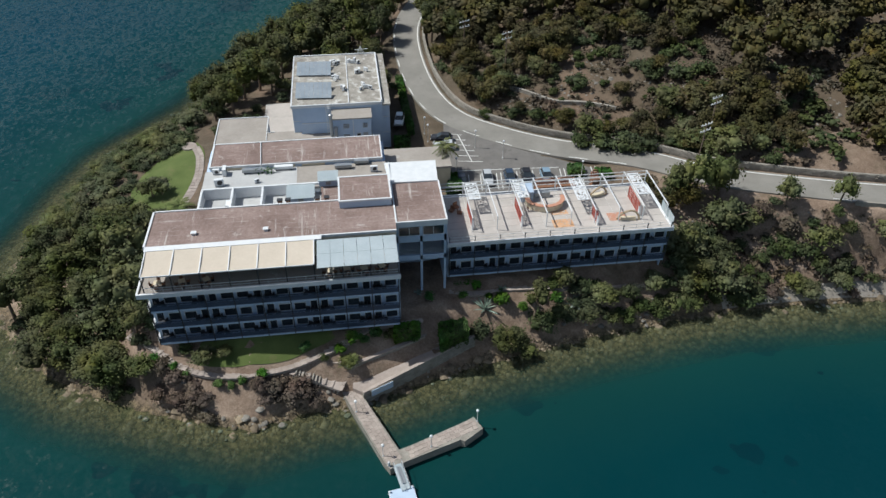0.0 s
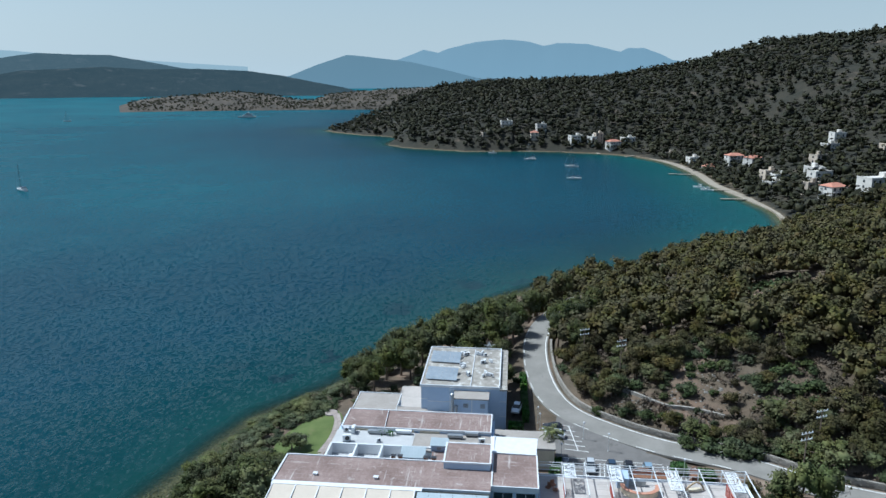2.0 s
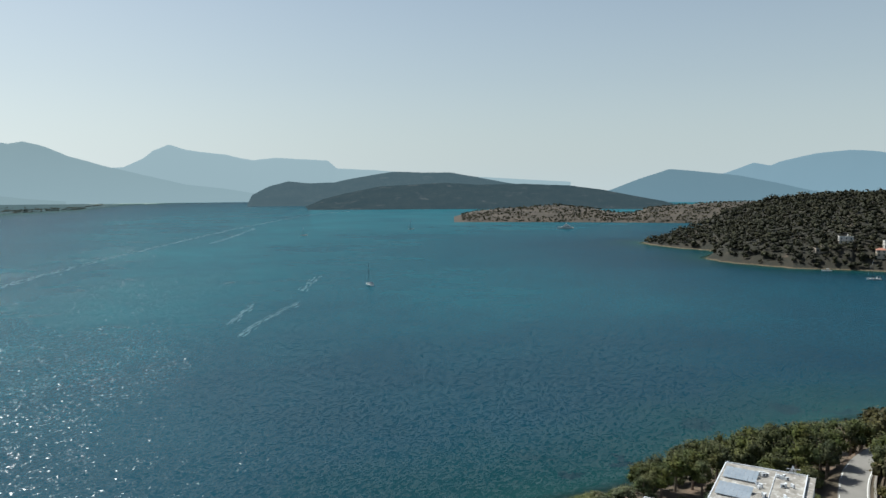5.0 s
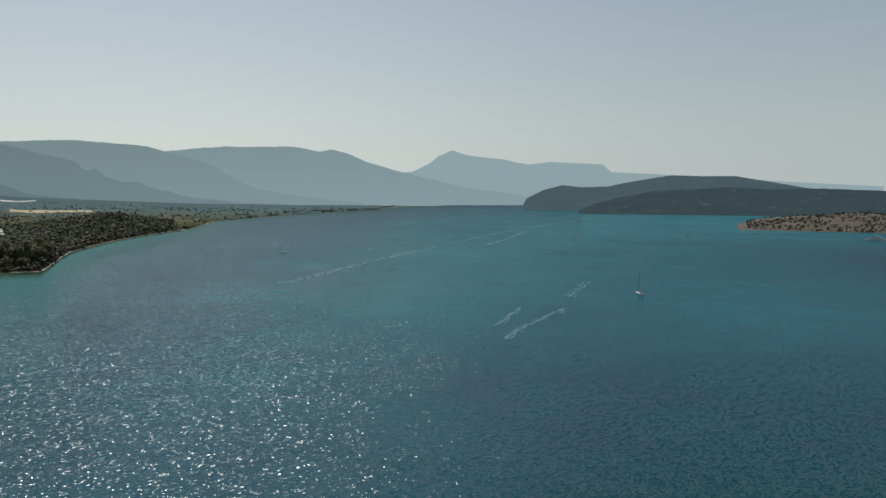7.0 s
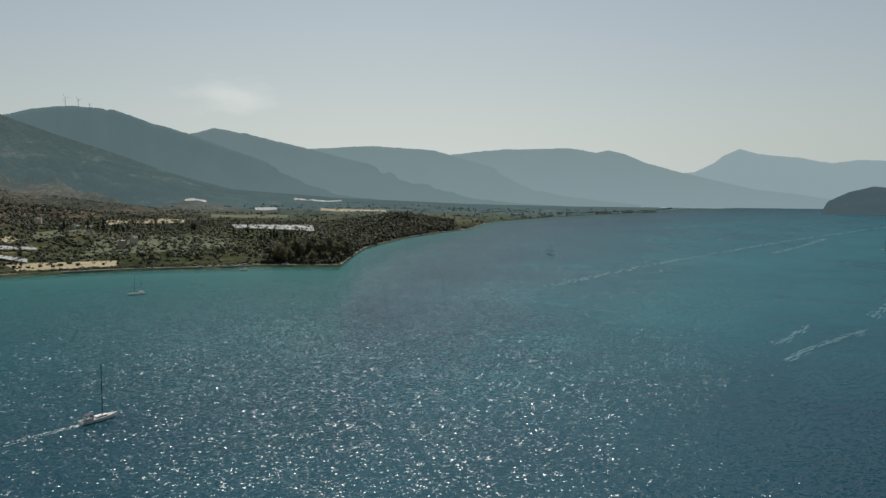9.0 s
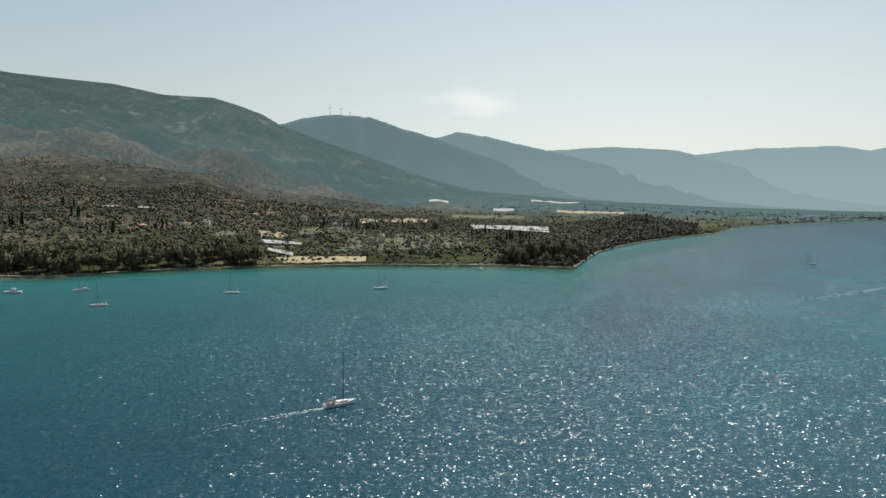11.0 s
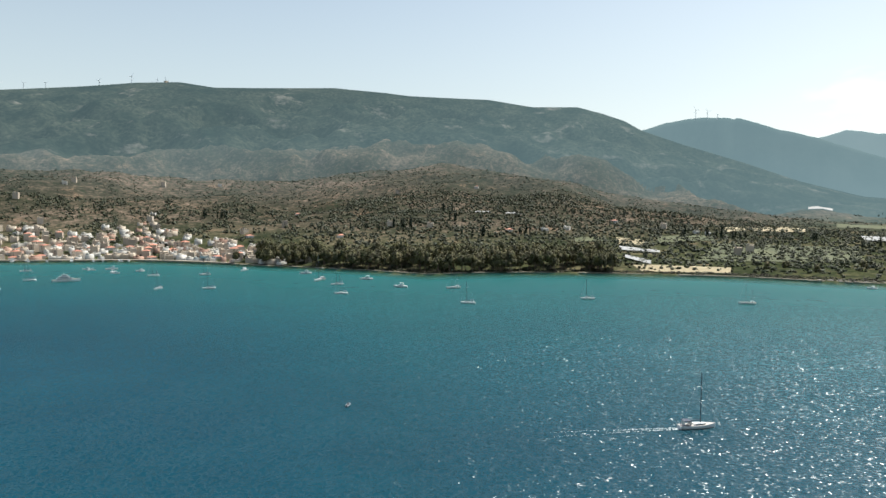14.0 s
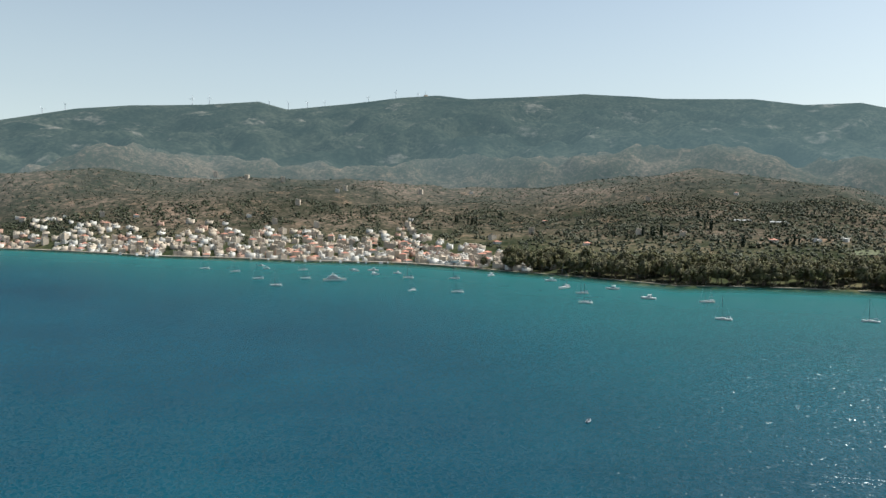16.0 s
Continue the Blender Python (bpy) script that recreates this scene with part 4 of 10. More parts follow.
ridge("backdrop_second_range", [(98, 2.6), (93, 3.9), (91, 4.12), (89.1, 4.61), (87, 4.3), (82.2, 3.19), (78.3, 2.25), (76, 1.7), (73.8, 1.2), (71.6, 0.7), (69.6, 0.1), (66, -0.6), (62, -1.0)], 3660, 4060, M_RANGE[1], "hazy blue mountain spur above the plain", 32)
ridge("backdrop_third_range", [(88, 2.4), (84, 3.0), (82, 3.22), (80.5, 3.32), (77.3, 3.48), (74.9, 3.34), (72.7, 3.18), (70.0, 2.42), (67.1, 1.55), (64.2, 0.75), (61, 0.0), (57, -0.7)], 3800, 4220, M_RANGE[2], "haze-blue mountain range beyond the plain", 33)
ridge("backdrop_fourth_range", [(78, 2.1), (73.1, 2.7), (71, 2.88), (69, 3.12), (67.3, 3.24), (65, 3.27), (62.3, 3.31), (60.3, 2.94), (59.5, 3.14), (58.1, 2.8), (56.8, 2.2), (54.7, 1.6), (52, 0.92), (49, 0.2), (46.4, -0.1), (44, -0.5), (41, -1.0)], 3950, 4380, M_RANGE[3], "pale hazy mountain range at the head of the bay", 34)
ridge("backdrop_pale_peak", [(60, 0.4), (56.3, 1.21), (53.2, 1.48), (51.9, 2.09), (51.3, 2.61), (50.2, 3.09), (48.9, 2.7), (46.3, 2.42), (44.3, 1.99), (42.7, 2.2), (39.6, 2.05), (38.7, 1.98), (38, 1.39), (34.9, 1.25), (32.2, 1.03), (27, 0.7), (20, 0.3)], 4450, 4600, M_PEAK, "haze-pale far mountain with a sharp peak", 37)
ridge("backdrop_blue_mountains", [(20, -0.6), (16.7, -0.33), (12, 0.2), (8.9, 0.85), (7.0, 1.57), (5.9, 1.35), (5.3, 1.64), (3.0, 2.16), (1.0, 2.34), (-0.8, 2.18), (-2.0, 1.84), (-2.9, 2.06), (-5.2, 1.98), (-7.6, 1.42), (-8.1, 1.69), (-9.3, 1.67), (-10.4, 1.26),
                                  (-11.3, 0.83), (-16, 0.3), (-40, 0.2)], 4300, 4500, M_FARBLUE, "haze-blue mountains on the horizon", 41)
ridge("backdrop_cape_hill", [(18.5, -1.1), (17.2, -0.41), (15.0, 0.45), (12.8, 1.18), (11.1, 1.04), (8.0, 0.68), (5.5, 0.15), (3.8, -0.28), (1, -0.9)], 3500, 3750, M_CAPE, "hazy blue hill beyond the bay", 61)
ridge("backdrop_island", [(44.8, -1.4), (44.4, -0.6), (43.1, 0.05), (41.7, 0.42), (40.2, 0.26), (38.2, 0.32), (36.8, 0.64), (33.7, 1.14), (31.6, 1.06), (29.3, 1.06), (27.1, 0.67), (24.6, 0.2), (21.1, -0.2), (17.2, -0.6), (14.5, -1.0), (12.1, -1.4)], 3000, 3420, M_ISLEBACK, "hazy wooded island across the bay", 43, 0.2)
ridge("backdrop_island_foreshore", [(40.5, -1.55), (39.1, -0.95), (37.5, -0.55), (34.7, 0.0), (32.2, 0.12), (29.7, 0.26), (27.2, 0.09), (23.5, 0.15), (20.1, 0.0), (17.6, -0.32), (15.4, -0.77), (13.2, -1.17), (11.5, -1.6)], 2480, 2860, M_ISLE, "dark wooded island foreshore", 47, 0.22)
ridge("island_point", [(29.0, -2.4), (27.5, -2.0), (26.3, -1.86), (23.7, -1.70), (21.1, -1.5), (18.5, -1.74), (16.7, -2.06), (15.4, -2.12), (14.1, -1.68), (12.3, -1.53), (9.7, -1.32), (6, -1.2)], 1560, 1760, surface("stony_point_soil", (0.026, 0.024, 0.017), (0.10, 0.078, 0.056), 0.03, 0.3, 1.0, 0.0), "low scrubby rocky point", 53, 0.05)

# ---------------------------------------------------------------- the sea
az = np.r_[np.linspace(-60, 190, 400), np.linspace(191, 299, 30)]
rad = np.radians(np.r_[az, az[0] + 360])
spokes = np.r_[0, np.arange(20, 60, 5), np.arange(60, 180, 1.5), np.arange(180, 400, 5), np.arange(400, 1100, 14), np.geomspace(1110, 4950, 50)]
a, r = np.meshgrid(rad, spokes)
wx, wy = -np.sin(a) * r, np.cos(a) * r
sea = arrays_mesh("sea", np.stack([wx, wy, 0 * wx], -1).reshape(-1, 3), grid_quads(len(spokes), len(rad))[:, ::-1], M_WATER, True)
off = np.minimum(-shore_distance(wx, wy), np.where(np.degrees(a) > 40, (MAIN_SHORE(np.degrees(a)) - r) * 0.16, 1e3))
depth = np.clip(off, 0, 1e3) * 0.38
sea.attributes.new("depth", "FLOAT", "POINT").data.foreach_set("value", depth.ravel().astype(np.float32))
# painted haze and reflection towards the mainland, then teal shallows off the bay's beach
shore_teal = 0.8 * smooth_step(52, 84, np.degrees(a)) * np.clip(1 - (MAIN_SHORE(np.degrees(a)) - r) / 640, 0, 1) ** 1.3
bay = (wx > 40) & (wy > 330) & (wy < 780)
shore_teal = np.maximum(shore_teal, np.where(bay, 0.5 * np.clip(1 + shore_distance(wx, wy) / 130, 0, 1) ** 1.5 * smooth_step(40, 110, wx), 0))
sea.attributes.new("shore_teal", "FLOAT", "POINT").data.foreach_set("value", shore_teal.ravel().astype(np.float32))
structure("water", sea, None, "calm rippled blue-green sea glittering in the sun")

# ---------------------------------------------------------------- the hotel
def bar(shape, a, b, w=0.05):
    """A square bar from a to b, along one axis."""
    lo, hi = [min(p, q) - w / 2 for p, q in zip(a, b)], [max(p, q) + w / 2 for p, q in zip(a, b)]
    return shape.box(lo[0], hi[0], lo[1], hi[1], lo[2], hi[2])


def framed(shape, x0, x1, z0, z1, y, w=0.08, d=0.1):
    """A frame of four bars in the plane y."""
    shape.box(x0, x1, y - d, y, z0, z0 + w).box(x0, x1, y - d, y, z1 - w, z1)
    shape.box(x0, x0 + w, y - d, y, z0 + w, z1 - w).box(x1 - w, x1, y - d, y, z0 + w, z1 - w)
    return shape


def window(parent, x0, x1, z0, z1, y, mullions=1, name="window"):
    s = framed(Shape(), x0, x1, z0, z1, y)
    for k in range(1, mullions + 1):
        x = x0 + (x1 - x0) * k / (mullions + 1)
        s.box(x - 0.035, x + 0.035, y - 0.09, y - 0.01, z0 + 0.08, z1 - 0.08)
    w = part(name, s, M_FRAME, parent)
    part("pane", Shape().box(x0 + 0.06, x1 - 0.06, y - 0.05, y - 0.03, z0 + 0.06, z1 - 0.06), M_GLASS, w)
    return w


def balcony_set(at, turn, lean):
    """A pair of dark chairs with a small table on a balcony."""
    for k, dx in enumerate((-0.55, 0.55)):
        c = thing("balcony_chair", "dark woven chair on a shaded hotel balcony", "chair", "balcony chairs", (at[0] + dx, at[1], at[2]), turn + (40 if k else -40) + lean)
        part("base", Shape().prism([(-0.22, -0.2), (0.22, -0.2), (0.22, 0.2), (-0.22, 0.2)], 0, 0.4), M_DARK, c)
        part("seat", Shape().box(-0.28, 0.28, -0.27, 0.27, 0.40, 0.47), M_DARK, c)
        part("backrest", Shape().prism([(-0.28, 0.22), (0.28, 0.22), (0.30, 0.30), (-0.30, 0.30)], 0.47, 0.95), M_DARK, c)
    t = thing("balcony_table", "small round dark table on a hotel balcony", "table", "balcony tables", (at[0], at[1] - 0.1, at[2]))
    part("tabletop", Shape().lathe([(0.30, 0.68), (0.32, 0.70), (0.30, 0.72)], sides=12), M_DARK, t)
    part("pedestal", Shape().lathe([(0.2, 0), (0.05, 0.04), (0.03, 0.66)], sides=8), M_DARK, t)


def balcony_front(parent, xs, levels, y_edge, depth, end_rail):
    """Rows of rooms behind balconies: slabs, back wall, dividers, posts, rails, windows and doors."""
    x0, x1, yw = xs[0], xs[-1], y_edge + depth
    for i, (zf, zt) in enumerate(zip(levels[1:], levels[:-1])):
        part("wall", Shape().box(x0, x1, yw, yw + 0.25, zf, zt - 0.2), M_WHITE, parent)
        slab = Shape().box(x0 - 0.05, x1 + 0.05, y_edge, yw + 0.25, zf - 0.2, zf)
        slab.box(x0 - 0.05, x1 + 0.05, y_edge - 0.06, y_edge, zf - 0.24, zf + 0.02)
        part("balcony_slab", slab, M_WHITE, parent)
        for k in range(len(xs) - 1):
            a, b = xs[k], xs[k + 1]
            flip = k % 2
            wx = (a + 0.2, a + 1.8) if flip else (b - 1.8, b - 0.2)
            dx = (b - 1.2, b - 0.2) if flip else (a + 0.2, a + 1.2)
            window(parent, *wx, zf + 0.36, zf + 1.66, yw - 0.002, 0)
            window(parent, *dx, zf + 0.02, zf + 2.1, yw - 0.002, 0, "balcony_door")
            rail = Shape()
            # added solid grooved panel: stands in for open dark rails and the shade behind
            bends = [(0.05, zf + 0.05)] + [(yy, zf + h) for j in range(5) for yy, h in ((0.0, 0.05 + 0.14 * j), (0.0, 0.15 + 0.14 * j), (0.04, 0.16 + 0.14 * j), (0.04, 0.18 + 0.14 * j))] + [(0.05, zf + 0.76), (0.05, zf + 0.05)]
            part("rail_panel", Shape().grid([[(x, y_edge + yy, z) for yy, z in bends] for x in (a + 0.05, b - 0.05)]), M_RAILDARK, parent)
            bar(rail, (a, y_edge + 0.05, zf + 0.85), (b, y_edge + 0.05, zf + 0.85), 0.03)
            bar(rail, (a, y_edge + 0.05, zf + 0.98), (b, y_edge + 0.05, zf + 0.98), 0.07)
            for q in (0.25, 0.5, 0.75):
                bar(rail, (a + (b - a) * q, y_edge + 0.05, zf), (a + (b - a) * q, y_edge + 0.05, zf + 0.95), 0.035)
            part("balcony_rail", rail, M_RAILDARK, parent)
            if k % 2 == 0 and k > 0:
                part("divider", Shape().box(a - 0.05, a + 0.05, y_edge + 0.25, yw, zf, zt - 0.2), M_WHITE, parent)
            if (k * 7 + i * 3) % 5 < 4:
                balcony_set((sum(dx) / 2 + (-0.35 if flip else 0.35), y_edge + 0.62, zf), (k * 37) % 60, (i * 23) % 40)
        if end_rail:
            r = Shape()
            for h in (0.2, 0.45, 0.7, 0.98):
                bar(r, (x0 - 0.1, y_edge, zf + h), (x0 - 0.1, yw, zf + h), 0.09)
            part("end_rail", r, M_WHITE2, parent)
    for k, x in enumerate(xs):
        part("post", Shape().box(x - 0.06, x + 0.06, y_edge - 0.10, y_edge + 0.02, levels[-1] - 0.3, levels[0] + 1.0), M_DARK, parent)


# front wing: three floors of rooms under a roof terrace with awnings
FX = [-37.4 + 3.5 * k for k in range(10)]
front = thing("hotel_front_wing", "white three-storey hotel wing with shaded balconies and a pink felt roof", "hotel building")
balcony_front(front, FX, [16.0, 13.05, 10.1, 7.4], 90.1, 1.05, True)
part("side_wall", Shape().box(-37.6, -37.35, 91.2, 103, 7.0, 15.8), M_WHITE, front)
part("side_wall", Shape().box(-5.95, -5.7, 91.2, 97, 7.0, 15.8), M_WHITE, front)
part("plinth", Shape().box(-37.5, -5.8, 91.3, 102, 4.5, 7.15), M_STONE, front)
part("terrace_floor", Shape().box(-38.2, -5.7, 89.8, 95.4, 15.75, 16.0), M_TANROOF, front)
part("terrace_kerb", Shape().box(-38.4, -5.6, 89.7, 89.98, 15.6, 16.28).box(-38.45, -38.2, 89.98, 95.4, 15.6, 16.28), M_WHITE2, front)
part("terrace_back_wall", Shape().box(-37.6, -5.7, 95.2, 95.45, 16, 19.0), M_CREAM, front)
for k in range(9):
    window(front, FX[k] + 0.4, FX[k] + 3.1, 16.1, 18.4, 95.18, 2, "terrace_door")
part("roof", Shape().box(-37.6, -5.6, 95.45, 103, 18.8, 19.2), M_REDROOF, front)
part("roof_edge", Shape().box(-37.85, -37.6, 95.4, 103.2, 18.5, 19.36).box(-37.6, -15.4, 94.5, 95.45, 19.05, 19.34).box(-37.85, -5.6, 103, 103.2, 18.5, 19.36), M_WHITE2, front)
part("roof_edge", Shape().box(-15.4, -5.6, 95.25, 95.45, 18.6, 19.34), M_WHITE2, front)
for k in range(6):
    aw = [(FX[k] + 0.1, 90.25), (FX[k + 1] - 0.05, 90.25), (FX[k + 1] - 0.05, 94.5), (FX[k] + 0.1, 94.5)]
    rows = [[(x, 90.25 + 4.25 * v, 18.72 + 0.55 * v - 0.09 * math.sin(math.pi * v)) for x in np.linspace(FX[k] + 0.1, FX[k + 1] - 0.05, 5)] for v in np.linspace(0, 1, 9)]
    low = [[(x, y, z - 0.02) for x, y, z in r] for r in rows[::-1]]
    part("awning", Shape().grid(rows).grid(low), M_AWNING, front, "cream canvas awning")
for k in range(7):
    part("awning_bar", Shape().prism([(FX[k] - 0.05, 90.2), (FX[k] + 0.08, 90.2), (FX[k] + 0.08, 94.6), (FX[k] - 0.05, 94.6)], [18.66, 18.66, 19.2, 19.2], [18.82, 18.82, 19.36, 19.36]), M_WHITE2, front)
part("awning_bar", Shape().box(FX[0], FX[6], 90.15, 90.25, 18.6, 18.75), M_WHITE2, front)
for k in range(6):
    for j, (y0, y1, z0, z1) in enumerate(((89.3, 91.75, 18.75, 19.0), (91.78, 94.3, 19.0, 19.26))):
        a, b = -16.0 + k * 1.7, -16.0 + k * 1.7 + 1.66
        part("roof_panel", Shape().prism([(a, y0), (b, y0), (b, y1), (a, y1)], [z0, z0, z1, z1], [z0 + 0.05, z0 + 0.05, z1 + 0.05, z1 + 0.05]), M_SHEET, front)
s = Shape()
for k in range(8):
    s.box(-15.8 + k * 1.42, -15.7 + k * 1.42, 89.4, 95.3, 18.55, 18.68)
s.box(-16, -5.8, 91.7, 91.85, 18.8, 18.95)
part("roof_joist", s, M_GREYM, front)
for x in FX:
    part("terrace_post", Shape().box(x - 0.05, x + 0.05, 90.1, 90.2, 16.0, 18.7), M_DARK, front)
for k in range(9):
    r = Shape()
    bar(r, (FX[k], 90.05, 17.0), (FX[k + 1], 90.05, 17.0), 0.06)
    bar(r, (FX[k], 90.05, 16.6), (FX[k + 1], 90.05, 16.6), 0.035)
    for q in (0.33, 0.66):
        bar(r, (FX[k] + 3.5 * q, 90.05, 16.0), (FX[k] + 3.5 * q, 90.05, 17.0), 0.04)
    part("terrace_rail", r, M_STEEL, front)

for x, y in ((-22.6, 97.4), (-31.8, 97.6)):
    v = thing("roof_vent", "small white roof vent cap on pink felt", "roof vent", "vents on the roof", (x, y, 19.2))
    part("duct", Shape().box(-0.28, 0.28, -0.22, 0.22, 0, 0.3), M_WHITE2, v)
    part("cap", Shape().box(-0.36, 0.36, -0.3, 0.3, 0.3, 0.36), M_WHITE2, v)

# terrace tables
def terrace_table(x, y, z, turn, group):
    t = thing("terrace_table", "square terrace table with a pale top", "table", group, (x, y, z), turn)
    part("tabletop", Shape().box(-0.42, 0.42, -0.42, 0.42, 0.71, 0.75), M_CREAM, t)
    part("pedestal", Shape().box(-0.05, 0.05, -0.05, 0.05, 0.03, 0.71).box(-0.25, 0.25, -0.25, 0.25, 0, 0.03), M_DARK, t)
    for k in range(4):
        a = math.radians(turn + 90 * k)
        c = thing("terrace_chair", "dark terrace chair drawn up to a table", "chair", group, (x + 0.72 * math.sin(a), y - 0.72 * math.cos(a), z), turn + 90 * k)
        part("seat", Shape().box(-0.22, 0.22, -0.22, 0.22, 0.42, 0.46), M_WOOD, c)
        part("backrest", Shape().box(-0.22, 0.22, -0.24, -0.2, 0.46, 0.9), M_WOOD, c)
        part("base", Shape().prism([(-0.17, -0.17), (0.17, -0.17), (0.17, 0.17), (-0.17, 0.17)], 0, 0.42), M_DARK, c)


for k, x in enumerate((-14.6, -12.4, -10.2, -7.9)):
    terrace_table(x, 91.2 + 0.2 * (k % 2), 16.0, 10 * k, "terrace tables")
for k, x in enumerate((-36.0, -33, -30)):
    terrace_table(x, 91.4, 16.0, 15 * k, "terrace tables")

# connecting block
link = thing("hotel_connecting_block", "white connecting block with a glazed top storey over open levels", "hotel building")
part("roof", Shape().box(-5.5, 1.2, 97.0, 106.4, 18.75, 19.15), M_REDROOF, link)
part("roof_edge", Shape().box(-5.6, -5.4, 96.8, 112, 18.6, 19.34).box(-5.4, 1.2, 96.8, 97.0, 18.5, 19.34).box(1.2, 1.4, 96.8, 106.5, 18.5, 19.34), M_WHITE2, link)
part("wall", Shape().box(-5.6, 1.3, 97.0, 97.25, 18.3, 18.75).box(-5.6, 1.3, 97.0, 97.25, 15.7, 16.75), M_WHITE, link)
part("wall", Shape().box(1.05, 1.3, 97.25, 112, 8, 18.75).box(-5.6, 1.05, 103.5, 103.75, 6, 18.7).box(-5.6, -5.35, 97.25, 103.5, 6, 18.75), M_WHITE, link)
part("beam", Shape().box(-5.6, 1.3, 97.0, 97.3, 12.55, 13.35), M_WHITE, link)
part("floor_slab", Shape().box(-5.35, 1.05, 97.3, 103.5, 15.7, 15.9), M_WHITE2, link)
part("floor_slab", Shape().box(-5.35, 1.05, 97.3, 103.5, 12.6, 12.8), M_WHITE2, link)
for x in (-5.45, -2.15, 1.15):
    part("pillar", Shape().box(x - 0.18, x + 0.15, 97.0, 97.32, 5.4, 18.3), M_WHITE, link)
window(link, -5.25, -2.35, 16.75, 18.3, 97.16, 1)
window(link, -1.95, 0.95, 16.75, 18.3, 97.16, 1)
for x0, x1 in ((-5.25, -2.35), (-1.95, 0.95)):
    r = Shape()
    for h in (13.6, 13.85, 14.1, 14.35):
        bar(r, (x0, 97.12, h), (x1, 97.12, h), 0.05)
    part("rail", r, M_GREYM, link)
part("canopy_roof", Shape().prism([(-5.8, 106.6), (1.25, 106.4), (1.6, 112.2), (-6.1, 112.3)], [19.1, 19.1, 18.9, 18.9], [19.32, 19.32, 19.12, 19.12]), M_WHITE2, link, "bright white membrane roof")
part("canopy_wall", Shape().box(-5.35, 1.05, 106.6, 112, 8, 18.88), M_WHITE, link)
part("box_wall", Shape().box(-12.9, -5.8, 101.2, 107.2, 19.1, 20.25), M_WHITE, link, "low raised plant room with white walls")
part("box_roof", Shape().box(-12.75, -5.95, 101.35, 107.05, 20.25, 20.33), M_REDROOF, link)
part("box_edge", Shape().box(-13.0, -5.7, 101.1, 101.35, 20.2, 20.42).box(-13.0, -5.7, 107.05, 107.3, 20.2, 20.42).box(-13.0, -12.75, 101.35, 107.05, 20.2, 20.42).box(-5.95, -5.7, 101.35, 107.05, 20.2, 20.42), M_WHITE2, link)

# deck wing
DX = [1.9 + 3.59 * k for k in range(10)]
deckw = thing("hotel_deck_wing", "white two-storey hotel wing with balconies under a tiled roof deck", "hotel building")
balcony_front(deckw, DX, [14.1, 11.15, 8.2], 98.15, 1.05, True)
part("side_wall", Shape().box(1.75, 2.0, 99.2, 109.6, 7.0, 13.9), M_WHITE, deckw)
part("side_wall", Shape().box(34.1, 34.35, 99.2, 109.6, 6.0, 13.9), M_WHITE, deckw)
part("back_wall", Shape().box(1.75, 34.35, 109.4, 109.65, 8.0, 13.9), M_WHITE, deckw)
part("plinth", Shape().box(2.2, 34.0, 99.6, 109.3, 4.5, 8.0), M_STONE, deckw)
part("deck_slab", Shape().box(1.7, 34.5, 98.0, 109.7, 13.88, 14.06), M_WHITE2, deckw)
part("deck_kerb", Shape().box(1.6, 34.6, 97.85, 98.05, 13.6, 14.22).box(34.4, 34.6, 98.05, 109.8, 13.6, 14.22).box(1.6, 34.4, 109.65, 109.85, 13.6, 14.22), M_WHITE2, deckw)
r = Shape()
for k in range(9):
    a, b = DX[k], DX[k + 1]
    r = Shape()
    for h in (0.45, 0.95):
        bar(r, (a, 98.0, 14.2 + h), (b, 98.0, 14.2 + h), 0.045)
    bar(r, ((a + b) / 2, 98.0, 14.1), ((a + b) / 2, 98.0, 15.15), 0.04)
    part("deck_rail", r, M_STEEL, deckw)
# pergola of white steel over the deck
for k in range(10):
    x = DX[k] if k else DX[0] + 0.2
    if k in (0,):
        continue
    s = Shape()
    s.box(x - 0.06, x + 0.06, 100.4, 109.7, 16.35, 16.5)
    s.box(x - 0.06, x + 0.06, 109.5, 109.66, 14.1, 16.35).box(x - 0.05, x + 0.05, 100.4, 100.52, 14.1, 16.35)
    part("pergola_frame", s, M_WHITE2, deckw)
for y, z in ((109.6, 16.42), (108.6, 16.55), (109.75, 15.6), (109.75, 15.0)):
    part("pergola_rail", Shape().box(1.9, 34.3, y - 0.05, y + 0.05, z - 0.05, z + 0.05), M_STEEL, deckw)
for k in range(9):
    for y0 in np.arange(98.1, 109.0, 1.6):
        part("deck_tile", Shape().box(DX[k] + 0.02, DX[k] + 3.57, float(y0) + 0.01, float(y0) + 1.58, 14.06, 14.085), M_DECKTILE, deckw)


def lace_panel(x0, x1, y0, y1, z, seed):
    """A white shade panel cut through in a leafy pattern."""
    rng = random.Random(seed)
    s = Shape()
    n, m = int((x1 - x0) / 0.17), int((y1 - y0) / 0.17)
    for i in range(n):
        for j in range(m):
            if i in (0, n - 1) or j in (0, m - 1) or rng.random() < 0.56:
                a, b = x0 + (x1 - x0) * i / n, y0 + (y1 - y0) * j / m
                s.box(a, a + (x1 - x0) / n, b, b + (y1 - y0) / m, z, z + 0.02)
    p = thing("shade_panel", "white cut-out shade panel on a pergola", "shade panel", "pergola shade panels")
    part("panel", s, M_WHITE2, p)
    f = Shape().box(x0 - 0.05, x1 + 0.05, y0 - 0.06, y0, z - 0.02, z + 0.05).box(x0 - 0.05, x1 + 0.05, y1, y1 + 0.06, z - 0.02, z + 0.05)
    part("panel_frame", f, M_STEEL, p)


